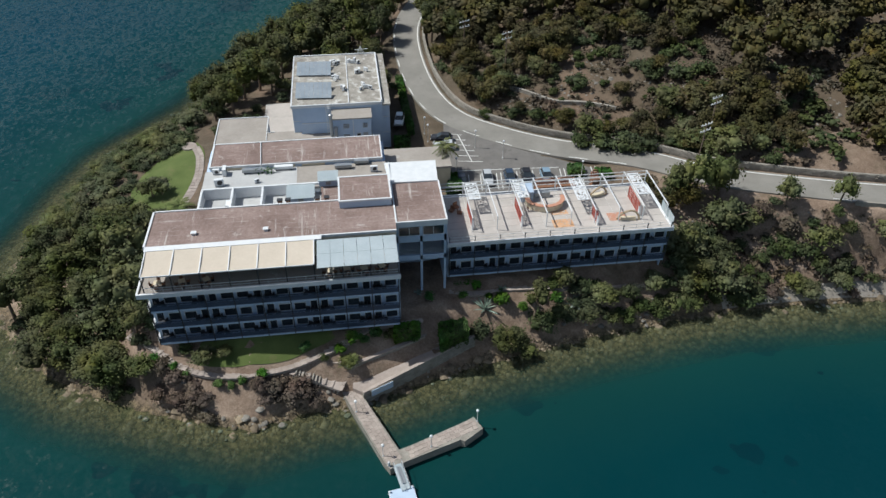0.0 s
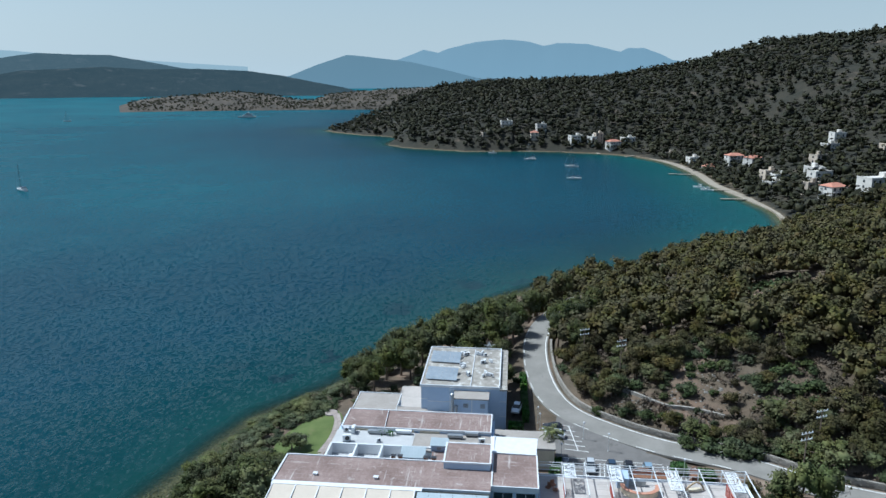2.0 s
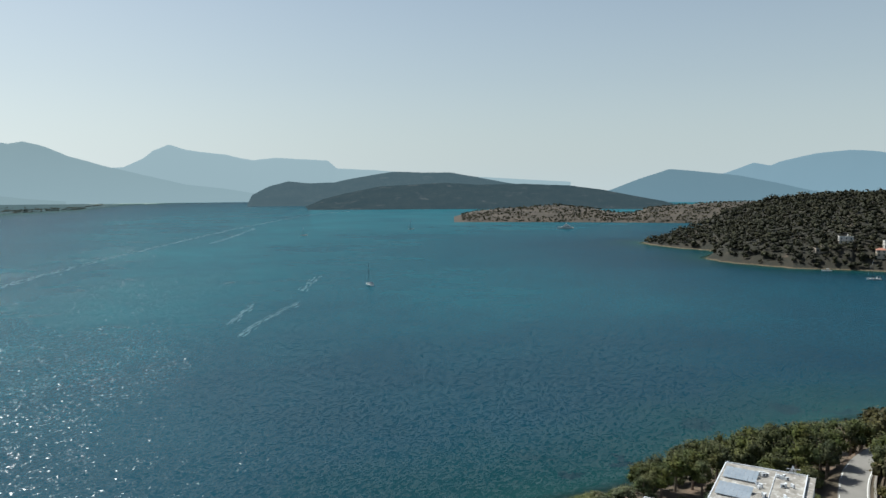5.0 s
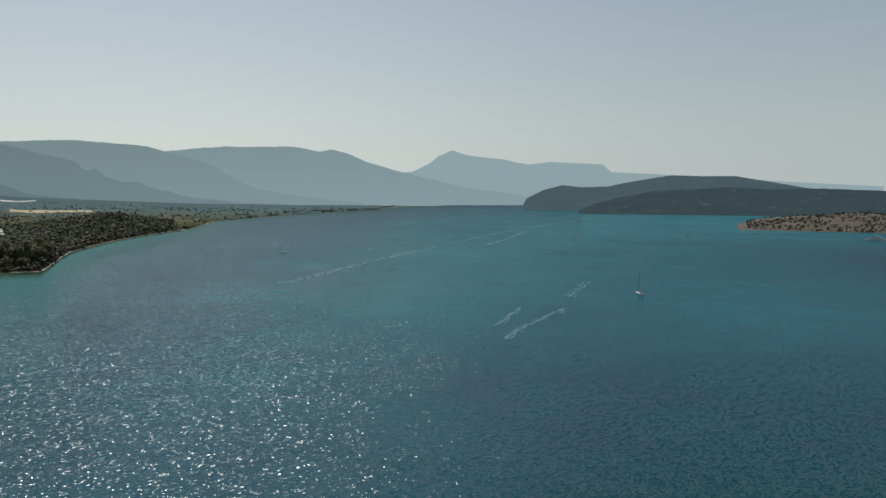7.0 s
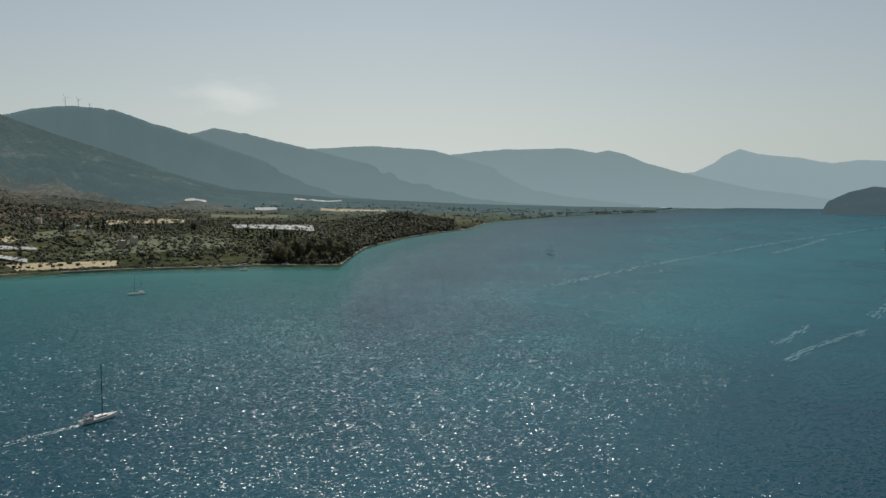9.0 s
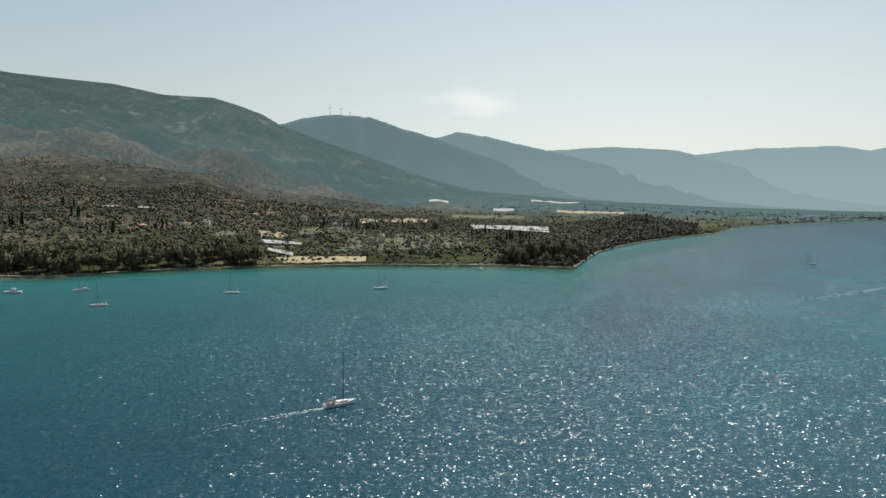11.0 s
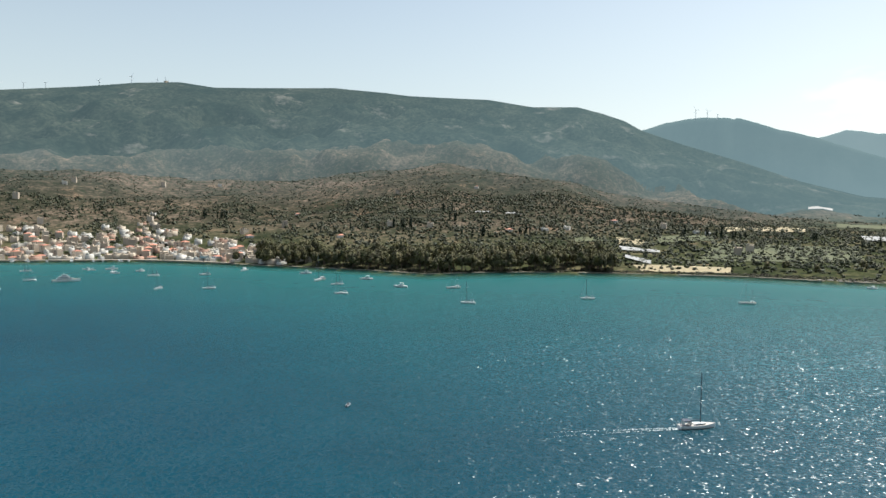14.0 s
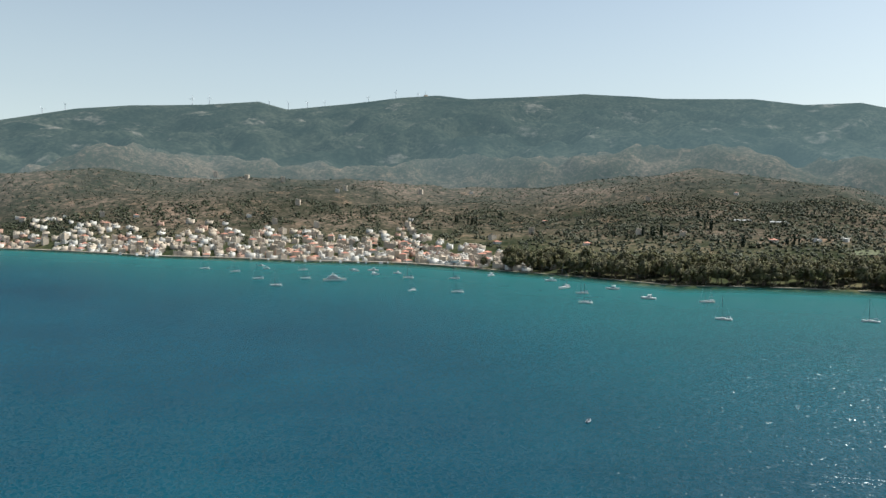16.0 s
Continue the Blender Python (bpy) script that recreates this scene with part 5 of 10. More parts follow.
def lattice_screen(x, y0, y1, seed):
    s = thing("lattice_screen", "red-brown wooden lattice screen standing on the deck", "screen", "deck screens", (x, 0, 14.085))
    f = Shape()
    for y in np.linspace(y0, y1, 4):
        f.box(-0.05, 0.05, float(y) - 0.05, float(y) + 0.05, 0, 1.95)
    f.box(-0.05, 0.05, y0, y1, 0.1, 0.18).box(-0.05, 0.05, y0, y1, 1.87, 1.95)
    part("frame", f, M_REDWOOD, s)
    g = Shape()
    for y in np.arange(y0 + 0.2, y1, 0.22):
        g.box(-0.015, 0.015, float(y) - 0.02, float(y) + 0.02, 0.18, 1.87)
    for z in np.arange(0.35, 1.85, 0.22):
        g.box(-0.02, 0.02, y0, y1, float(z) - 0.02, float(z) + 0.02)
    part("lattice", g, M_REDWOOD, s)
    part("foot_wall", Shape().prism([(-0.12, y0 - 0.5), (0.12, y0 - 0.5), (0.12, y0), (-0.12, y0)], 0, [0.5, 0.5, 1.5, 1.5]), M_WHITE2, s)


for k, (x, y0) in enumerate(((DX[1] + 0.15, 101.3), (DX[3] + 0.15, 101.3), (DX[6] + 0.3, 100.2), (DX[8] - 0.1, 101.8))):
    lattice_screen(x, y0, y0 + (4.6 if k != 2 else 2.4), k)
for k, (x, y0, y1) in enumerate(((DX[1] + 0.2, 105.0, 109.2), (DX[3] + 0.2, 104.6, 109.2), (DX[5] + 1.6, 103.0, 108.6), (DX[8] + 0.2, 103.4, 109.0))):
    lace_panel(x, x + 1.75, y0, y1, 16.52, 11 + k)

# the bar and things on the deck
cx, cy, z0 = 17.4, 106.3, 14.085
bar_th = thing("deck_bar", "curved cream bar counter with a terracotta top", "bar counter", at=(cx, cy, z0))
arc = [math.radians(a) for a in range(175, 372, 12)]
ring = lambda ro, ri: [(ro * math.cos(a) * 1.15, ro * math.sin(a)) for a in arc] + [(ri * math.cos(a) * 1.15, ri * math.sin(a)) for a in reversed(arc)]
part("counter", Shape().prism(ring(2.5, 2.2), 0, 1.0), M_CREAM, bar_th)
part("counter_top", Shape().prism(ring(2.65, 2.05), 1.0, 1.08), M_TERRA, bar_th)
part("back_shelf", Shape().box(-1.6, 1.2, 1.3, 1.9, 0, 0.9), M_GREYM, bar_th)
ov = thing("bar_hut", "small white rendered hut with a sloping top beside the bar", "hut", at=(14.9, 107.6, z0))
part("body", Shape().prism([(-0.9, -0.8), (0.9, -0.8), (0.9, 0.9), (-0.9, 0.9)], 0, [1.7, 1.7, 2.3, 2.3]), M_WHITE, ov)
part("hatch", Shape().box(-0.55, 0.55, -0.84, -0.8, 0.7, 1.4), M_SHEET, ov)
for k, (x, y, w, d, m) in enumerate(((18.9, 100.9, 3.0, 1.9, M_ORANGE), (19.0, 103.6, 2.6, 1.1, M_ORANGE), (27.2, 101.6, 2.6, 1.9, M_TERRA))):
    rug = thing("floor_mosaic", "orange and red patterned floor panel on the deck", "floor panel", "deck floor panels", (x, y, z0))
    part("panel", Shape().box(-w / 2, w / 2, -d / 2, d / 2, 0, 0.012), m, rug)
    s = Shape()
    rng = random.Random(k)
    for _ in range(70):
        px, py = rng.uniform(-w / 2 + 0.1, w / 2 - 0.1), rng.uniform(-d / 2 + 0.1, d / 2 - 0.1)
        s.box(px - 0.06, px + 0.06, py - 0.05, py + 0.05, 0.012, 0.02)
    part("inlay", s, M_DECKTILE, rug)
for k, (x, y, rad_, tilt) in enumerate(((26.0, 107.2, 1.5, 12), (28.6, 100.7, 1.6, -8))):
    hoop = thing("wicker_arch", "pale woven arch standing on the deck", "arch", "deck arches", (x, y, z0), tilt)
    pts = [(rad_ * math.cos(math.radians(a)), 0.25 * math.sin(math.radians(a * 2)), rad_ * math.sin(math.radians(a)) * 0.95) for a in range(0, 181, 12)]
    part("hoop", Shape().tube(pts, 0.16, 7), M_TEAK, hoop)
    part("bench", Shape().box(-rad_ * 0.7, rad_ * 0.7, -0.3, 0.3, 0, 0.4), M_CREAM, hoop)
for k, (x, w, h) in enumerate(((19.0, 3.4, 1.4), (22.3, 2.6, 1.2), (27.3, 1.2, 1.5))):
    b = thing("wooden_booth", "curved brown wooden booth seat by the deck's back rail", "seat", "wooden booths", (x, 111.2 if k < 2 else 112.4, 9.95))
    part("plinth", Shape().box(-w / 2, w / 2, -0.5, 0.9, 0, 3.9), M_WOOD, b)
    pts = [(w / 2 * math.cos(math.radians(a)), 0.75, 3.9 + h * math.sin(math.radians(a)) * 0.7) for a in range(0, 181, 15)]
    back = Shape().prism([(p[0], 0.6) for p in ((-w / 2, 0), (w / 2, 0))] + [(w / 2, 0.9), (-w / 2, 0.9)], 3.9, 4.5)
    part("backrest", back, M_TERRA, b)
    part("rim", Shape().tube(pts, 0.12, 6), M_WOOD, b)
ch = thing("deck_chair", "dark wicker chairs in a corner of the deck", "chair", at=(4.0, 106.4, z0), turn=30)
part("seat", Shape().box(-0.35, 0.35, -0.35, 0.35, 0.2, 0.42), M_WOOD, ch)
part("backrest", Shape().box(-0.35, 0.35, 0.25, 0.38, 0.42, 0.95), M_WOOD, ch)
copy_thing(ch, pose(4.3, 104.9, z0, 0, 0, 80)), copy_thing(ch, pose(3.2, 105.6, z0, 0, 0, -40))
ds = thing("deck_steps", "white stepped bridge from the car park to the deck", "steps", at=(0, 0, 0))
for k in range(10):
    part("step", Shape().box(23.6, 26.2, 109.9 + k * 0.45, 110.4 + k * 0.45, 9.9, 13.9 - k * 0.38), M_DECKTILE, ds)
for x in (23.55, 26.25):
    part("handrail", Shape().tube([(x, 109.9, 15.0), (x, 114.4, 11.2)], 0.05, 6), M_STEEL, ds)
# fence behind the deck
for x in np.linspace(35.2, 35.2, 1):
    g = thing("glass_windbreak", "tall glass windbreak at the end of the deck", "windbreak", at=(34.45, 98.2, 14.2))
    for k in range(3):
        part("pane", Shape().box(-0.02, 0.02, 0.2 + 1.5 * k, 1.6 + 1.5 * k, 0.05, 1.5), M_SHEET, g)
        part("post", Shape().box(-0.04, 0.04, 0.1 + 1.5 * k, 0.18 + 1.5 * k, 0, 1.6), M_STEEL, g)

# service building with grey roofs and sunken wells
serv = thing("hotel_service_building", "low service building with grey coated roofs, wells and parapets", "hotel building")
part("wall", Shape().box(-32.9, -5.7, 103.2, 123.2, 7.5, 15.2), M_WHITE, serv)
part("roof", Shape().box(-32.9, -19.2, 111.2, 116.2, 16.6, 17.0), M_GREYROOF, serv)
part("roof", Shape().box(-19.2, -5.7, 110.4, 116.2, 16.6, 16.97), M_TANROOF, serv)
part("roof", Shape().box(-15.6, -5.7, 103.2, 110.4, 16.6, 17.0), M_REDROOF, serv)
part("well_floor", Shape().box(-32.9, -15.6, 103.2, 111.2, 14.9, 15.5), M_GREYROOF, serv)
part("wall_upper", Shape().box(-32.9, -5.7, 111.3, 123.0, 15.2, 16.6).box(-15.5, -5.7, 103.2, 111.3, 15.2, 16.6), M_WHITE, serv)
s = Shape()
for x in (-32.9, -28.5, -24.2, -20.2):
    s.box(x, x + 0.3, 103.3, 111.0, 15.4, 17.25)
s.box(-32.9, -15.6, 110.9, 111.2, 15.4, 17.25).box(-32.9, -15.6, 103.2, 103.45, 15.4, 17.2)
part("parapet", s, M_WHITE2, serv)
part("upper_wall", Shape().box(-32.2, -6.2, 116.4, 123.2, 16.6, 17.5), M_WHITE, serv)
part("upper_roof", Shape().box(-32.1, -6.3, 116.5, 123.1, 17.5, 17.58), M_REDROOF, serv)
part("upper_edge", Shape().box(-32.3, -6.1, 116.3, 116.5, 17.35, 17.68).box(-32.3, -6.1, 123.1, 123.3, 17.35, 17.68).box(-32.3, -32.1, 116.5, 123.1, 17.35, 17.68).box(-6.3, -6.1, 116.5, 123.1, 17.35, 17.68), M_WHITE2, serv)
part("back_wall", Shape().box(-33.8, -25.4, 123.4, 140, 8, 12.75).box(-25.4, -7, 123.4, 134.4, 8, 12.75), M_WHITE, serv)
part("back_roof", Shape().box(-33.9, -25.4, 123.4, 140.1, 12.75, 13.0).box(-25.4, -7, 123.4, 134.5, 12.75, 13.0), M_TANROOF, serv)
part("back_edge", Shape().box(-34.05, -33.9, 123.4, 140.1, 12.6, 13.15).box(-34.05, -25.3, 140.1, 140.25, 12.6, 13.15).box(-25.4, -25.25, 134.5, 140.1, 12.6, 13.15), M_WHITE2, serv)
part("side_roof", Shape().box(-5.6, 5.1, 118.4, 124.8, 13.6, 13.95), M_TANROOF, serv)
part("side_wall", Shape().box(-5.6, 4.9, 118.5, 124.6, 8, 13.6), M_CREAM, serv)
for x0, x1 in ((-22, -19.5), (-18.5, -15), (-30, -27)):
    part("wall_panel", Shape().box(x0, x1, 116.33, 116.4, 16.75, 17.3), M_CREAM, serv)
for k in range(8):
    z = 12.4 - k * 0.45
    part("side_rail", Shape().box(-33.3, -33.2, 104 + k * 0.1, 116, z, z + 0.08), M_WHITE2, serv)


def roof_shed(x0, x1, y0, y1, z, h, ribs):
    t = thing("roof_shed", "small rooftop shed with a pale ribbed metal roof", "shed", "rooftop sheds", (0, 0, 0))
    part("wall", Shape().box(x0 + 0.15, x1 - 0.15, y0 + 0.3, y1 - 0.1, z, z + h), M_WHITE, t)
    part("roof", Shape().prism([(x0, y0), (x1, y0), (x1, y1), (x0, y1)], [z + h, z + h, z + h + 0.35, z + h + 0.35], [z + h + 0.06, z + h + 0.06, z + h + 0.41, z + h + 0.41]), M_SHEET, t)
    for k in range(ribs):
        x = x0 + (x1 - x0) * (k + 0.5) / ribs
        part("rib", Shape().prism([(x - 0.03, y0), (x + 0.03, y0), (x + 0.03, y1), (x - 0.03, y1)], [z + h + 0.05, z + h + 0.05, z + h + 0.4, z + h + 0.4], [z + h + 0.1, z + h + 0.1, z + h + 0.45, z + h + 0.45]), M_SHEET, t)
    part("vent", Shape().box((x0 + x1) / 2 - 0.35, (x0 + x1) / 2 + 0.35, y0 + 0.25, y0 + 0.3, z + 0.3, z + 0.8), M_GREYM, t)


roof_shed(-20.4, -16.4, 105.9, 109.0, 17.0, 1.0, 14)
roof_shed(-16.0, -13.0, 109.9, 112.1, 17.0, 1.1, 10)


def ac_unit(x, y, z, turn=0, big=1.0, label="white air-conditioning unit with a dark fan grille on a flat roof"):
    u = thing("air_conditioner", label, "air conditioner", "rooftop air conditioners", (x, y, z), turn)
    part("case", Shape().box(-0.45 * big, 0.45 * big, -0.18 * big, 0.18 * big, 0.12, 0.12 + 0.7 * big), M_WHITE2, u)
    part("grille", Shape().lathe([(0.27 * big, -0.02), (0.27 * big, 0.0)], sides=12).mesh("grille"), M_DARK, u).matrix_basis = pose(0.1, -0.18 * big - 0.004, 0.12 + 0.36 * big, 90)
    part("foot", Shape().box(-0.4 * big, -0.3 * big, -0.2 * big, 0.2 * big, 0, 0.12), M_DARK, u)
    part("foot", Shape().box(0.3 * big, 0.4 * big, -0.2 * big, 0.2 * big, 0, 0.12), M_DARK, u)


for k, (x, y, z, tu, b) in enumerate(((-31.2, 115.4, 17, 0, 1.1), (-29.9, 115.3, 17, 90, 1.5), (-30.4, 112.2, 17, 10, 1.5), (-28.9, 108.0, 15.5, 90, 1.6), (-29.0, 106.0, 15.5, 90, 1.6),
                                      (-22.0, 104.4, 15.5, 0, 1.2), (-25.0, 112.4, 17, 30, 0.8), (-7.6, 113.5, 17, 0, 1.2))):
    ac_unit(x, y, z, tu, b)
for k, x in enumerate((-21.0, -19.9, -15.9, -14.6)):
    s = thing("chimney_stack", "short brown brick chimney on the hotel roof", "chimney", "roof chimneys", (x, 103.6, 19.0 if k > 3 else 17.0))
    part("shaft", Shape().box(-0.3, 0.3, -0.25, 0.25, -0.1, 2.6), M_WOOD, s)
    part("cap", Shape().box(-0.38, 0.38, -0.33, 0.33, 2.6, 2.7), M_DARK, s)
for k, (x, y, w) in enumerate(((-21.2, 115.6, 2.8), (-25.6, 115.2, 3.4), (-12.2, 114.9, 2.6), (-9.4, 115.9, 2.2))):
    s = thing("roof_duct", "grey sheet-metal duct box on a flat roof", "duct", "roof ducts", (x, y, 17.0))
    part("case", Shape().box(-w / 2, w / 2, -0.35, 0.35, 0.25, 0.7), M_WHITE2 if k == 0 else M_GREYM, s)
    for sx in (-1, 1):
        part("leg", Shape().box(sx * w * 0.4 - 0.05, sx * w * 0.4 + 0.05, -0.3, 0.3, 0, 0.25), M_DARK, s)
pump = thing("pipe_manifold", "cluster of dark green pipes and valves on a roof", "pipework", at=(-24.0, 115.0, 17.0))
rng = random.Random(5)
for k in range(12):
    x = rng.uniform(-1.2, 1.2)
    part("pipe", Shape().tube([(x, rng.uniform(-0.5, 0.5), 0), (x, rng.uniform(-0.5, 0.5), 0.7), (x + rng.uniform(-0.7, 0.7), rng.uniform(-0.5, 0.5), 0.75)], 0.07, 6), M_HEDGE if k % 3 else M_GREYM, pump)
pipe = thing("roof_conduit", "long white conduit lying across the roofs", "conduit")
part("pipe", Shape().tube([(-24.6, 115.9, 17.2), (-24.6, 116.3, 17.75), (-25.0, 123.1, 17.75), (-25.2, 124.0, 13.1), (-25.3, 134.3, 13.1), (-24.0, 134.4, 13.1)], 0.07, 6), M_WHITE2, pipe)

# rear block
rear = thing("hotel_rear_block", "white three-storey hotel block with a weathered flat concrete roof", "hotel building")
part("wall", Shape().box(-19.2, -5.0, 133.2, 153.4, 8, 18.2), M_WHITE, rear)
part("roof", Shape().box(-20.4, -5.2, 133.3, 153.3, 18.1, 18.4), M_OLDROOF, rear)
part("roof_edge", Shape().box(-20.6, -20.4, 133.1, 153.5, 18.0, 18.5).box(-20.4, -5.0, 133.1, 133.3, 18.0, 18.5).box(-20.4, -5.0, 153.3, 153.5, 18.0, 18.6).box(-5.2, -5.0, 133.3, 153.3, 18.0, 18.75), M_WHITE2, rear)
part("eave", Shape().box(-5.0, -3.6, 132.9, 153.8, 17.85, 18.15), M_OLDROOF, rear)
for z in (15.2, 12.1, 9.0):
    part("balcony_slab", Shape().box(-20.5, -19.2, 134.0, 153.2, z - 0.15, z), M_WHITE2, rear)
    part("balcony_slab", Shape().box(-5.0, -3.7, 134.0, 153.2, z - 0.15, z), M_WHITE2, rear)
    for y in np.arange(134.0, 153.0, 3.8):
        for sx, x in ((-1, -20.45), (1, -3.75)):
            r = Shape()
            for h in (0.3, 0.6, 0.95):
                r.box(x - 0.03, x + 0.03, float(y), float(y) + 3.7, z + h - 0.03, z + h + 0.03)
            part("balcony_rail", r, M_STEEL, rear)
            part("divider", Shape().box(min(x, x - sx * 1.25), max(x, x - sx * 1.25), float(y) - 0.06, float(y) + 0.06, z, z + 2.9), M_WHITE, rear)
            xx = -19.2 - 0.03 if sx < 0 else -5.0 + 0.03
            part("balcony_door", Shape().box(xx - 0.02, xx + 0.02, float(y) + 0.6, float(y) + 2.6, z + 0.05, z + 2.2), M_GLASS, rear)
part("stair_tower", Shape().box(-13.6, -7.2, 129.8, 133.2, 11.5, 17.3), M_WHITE, rear)
part("tower_roof", Shape().box(-13.8, -7.0, 129.6, 133.2, 17.3, 17.5), M_TANROOF, rear)
part("downpipe", Shape().box(-10.3, -10.15, 129.66, 129.8, 13, 17.3), M_WHITE2, rear)
for x0, x1, z0, z1 in ((-11.9, -10.9, 15.6, 16.4), (-8.6, -7.8, 15.6, 16.4), (-11.9, -10.9, 13.6, 14.4), (-8.6, -7.8, 13.9, 14.6)):
    s = framed(Shape(), x0, x1, z0, z1, 129.8)
    for z in np.arange(z0 + 0.15, z1 - 0.05, 0.14):
        s.box(x0 + 0.06, x1 - 0.06, 129.73, 129.78, float(z), float(z) + 0.08)
    part("louvre_window", s, M_GREYM, rear)
window(rear, -9.75, -9.0, 13.0, 14.6, 129.79, 0, "door")
part("front_band", Shape().box(-19.0, -14.0, 133.06, 133.2, 15.0, 15.12), M_WHITE2, rear)
lad = thing("fire_ladder", "white metal fire ladder on a wall", "ladder", at=(-14.3, 132.9, 12.9))
for x in (-0.4, 0.4):
    part("stile", Shape().box(x - 0.05, x + 0.05, -0.05, 0.05, 0, 5.8), M_WHITE2, lad)
for k in range(16):
    part("rung", Shape().box(-0.4, 0.4, -0.03, 0.03, 0.3 + k * 0.35, 0.38 + k * 0.35), M_WHITE2, lad)
for k, (x, h) in enumerate(((-13.9, 5.2), (-13.2, 2.8))):
    d = thing("flue_duct", "bent grey metal flue against a wall", "flue", "wall flues", (x, 129.4, 13.0))
    part("duct", Shape().tube([(0, -1.2, 0.3), (0, -0.4, 0.5), (0, 0, 1.2), (0, 0, h)], 0.28, 8), M_GREYM, d)
    part("cowl", Shape().lathe([(0.36, h), (0.40, h + 0.25), (0.1, h + 0.45)], sides=10), M_GREYM, d)
for k, (x, y) in enumerate(((-16.6, 127.2), (-13.9, 127.0))):
    d = thing("satellite_dish", "white satellite dish on the roof", "satellite dish", "satellite dishes", (x, y, 13.0), 20 * k)
    part("mast", Shape().tube([(0, 0, 0), (0, 0, 0.9)], 0.05, 6), M_STEEL, d)
    dish = part("dish", Shape().lathe([(0.02, 0), (0.5, 0.06), (0.95, 0.24), (0.98, 0.26), (0.5, 0.10), (0.02, 0.04)], sides=16), M_WHITE2, d)
    dish.matrix_basis = pose(0, 0, 1.0, 45, 0, 0)
for k in range(4):
    y = (147.2, 144.6, 138.6, 135.6)[k]
    p = thing("solar_panels", "row of grey-blue solar panels on a roof", "solar panels", "solar panel rows", (-19.9, y, 18.4), -4)
    for j in range(8):
        a, b = 0.1 + j * 0.78, 0.1 + j * 0.78 + 0.74
        part("panel", Shape().prism([(a, 0), (b, 0), (b, 1.7), (a, 1.7)], [0.25, 0.25, 0.95, 0.95], [0.31, 0.31, 1.01, 1.01]), surface("solar_glass", (0.24, 0.28, 0.32), (0.34, 0.38, 0.42), 0.5, 3.0, 0.15, 0.0) if not bpy.data.materials.get("solar_glass") else bpy.data.materials["solar_glass"], p)
    for j in range(3):
        part("strut", Shape().box(0.4 + j * 2.6, 0.48 + j * 2.6, 1.4, 1.48, 0, 0.85), M_STEEL, p)
rng = random.Random(8)
for k, (x, y) in enumerate(((-13.6, 149.2), (-12.8, 148.9), (-13.0, 150.0), (-12.2, 149.4), (-10.2, 149.8), (-9.5, 149.3), (-9.1, 150.1), (-8.5, 149.2), (-13.2, 143.2), (-12.6, 143.0), (-12.9, 142.2), (-8.4, 145.4),
                            (-8.9, 144.9), (-7.2, 145.7), (-8.0, 139.6), (-7.6, 138.6), (-6.8, 138.3), (-8.4, 138.1), (-11.6, 139.0), (-11.4, 138.3))):
    ac_unit(x, y, 18.4, rng.uniform(0, 360), rng.uniform(0.7, 1.0))
part("roof_conduit", Shape().tube([(-10.7, 133.4, 18.5), (-10.7, 152.5, 18.5)], 0.09, 6), M_WHITE2, rear)
ant = thing("roof_antenna", "white lattice aerial frame on the roof's edge", "aerial", at=(-8.6, 153.0, 18.5))
for k in range(5):
    part("bar", Shape().tube([(k * 0.4, 0, 0), (0.8, 0.3, 1.6)], 0.05, 5), M_WHITE2, ant)
part("crossbar", Shape().tube([(-0.3, 0.1, 0.9), (2.2, 0.1, 1.1)], 0.05, 5), M_WHITE2, ant)
pat = structure("patio", Shape().box(-27, -20.6, 140.2, 153, 8.6, 9.05), M_DECKTILE, "pale paved patio beside the rear block")

# ---------------------------------------------------------------- road, car park, gardens, jetty
def ground_z(x, y):
    return float(looked_up(LAND_Z, x, y))


def strip(line, left, right, lift, thick=0.0, edges=None):
    """A band that follows a line of (x, y, z): from left to right of it, metres to the side."""
    line = np.asarray(line, float)
    d = np.gradient(line[:, :2], axis=0)
    d /= np.linalg.norm(d, axis=1, keepdims=True) + 1e-9
    n = np.stack([-d[:, 1], d[:, 0]], -1)
    a, b = line[:, :2] + n * left, line[:, :2] + n * right
    z = line[:, 2] + lift
    s = Shape().grid([[(*p, q) for p, q in zip(b, z)], [(*p, q) for p, q in zip(a, z)]])
    if thick:
        s.grid([[(*p, q - thick) for p, q in zip(b, z)], [(*p, q) for p, q in zip(b, z)]])
        s.grid([[(*p, q) for p, q in zip(a, z)], [(*p, q - thick) for p, q in zip(a, z)]])
    return s


structure("road", strip(ROAD, -3.0, 3.1, 0.0, 0.4), M_ROAD, "worn pale grey asphalt road winding along the hillside", True)
rl = structure("road_marking", strip(ROAD, 2.55, 2.75, 0.012), M_LINE, "solid white line along the road's edge")
structure("road_marking_near", strip(ROAD[90:], -2.75, -2.6, 0.012), M_LINE, "white line along the road's outer edge")
for k in range(20, 70, 4):
    structure("road_dash", strip(ROAD[k:k + 3], -2.75, -2.6, 0.012), M_LINE, "white dash along the car park's edge")

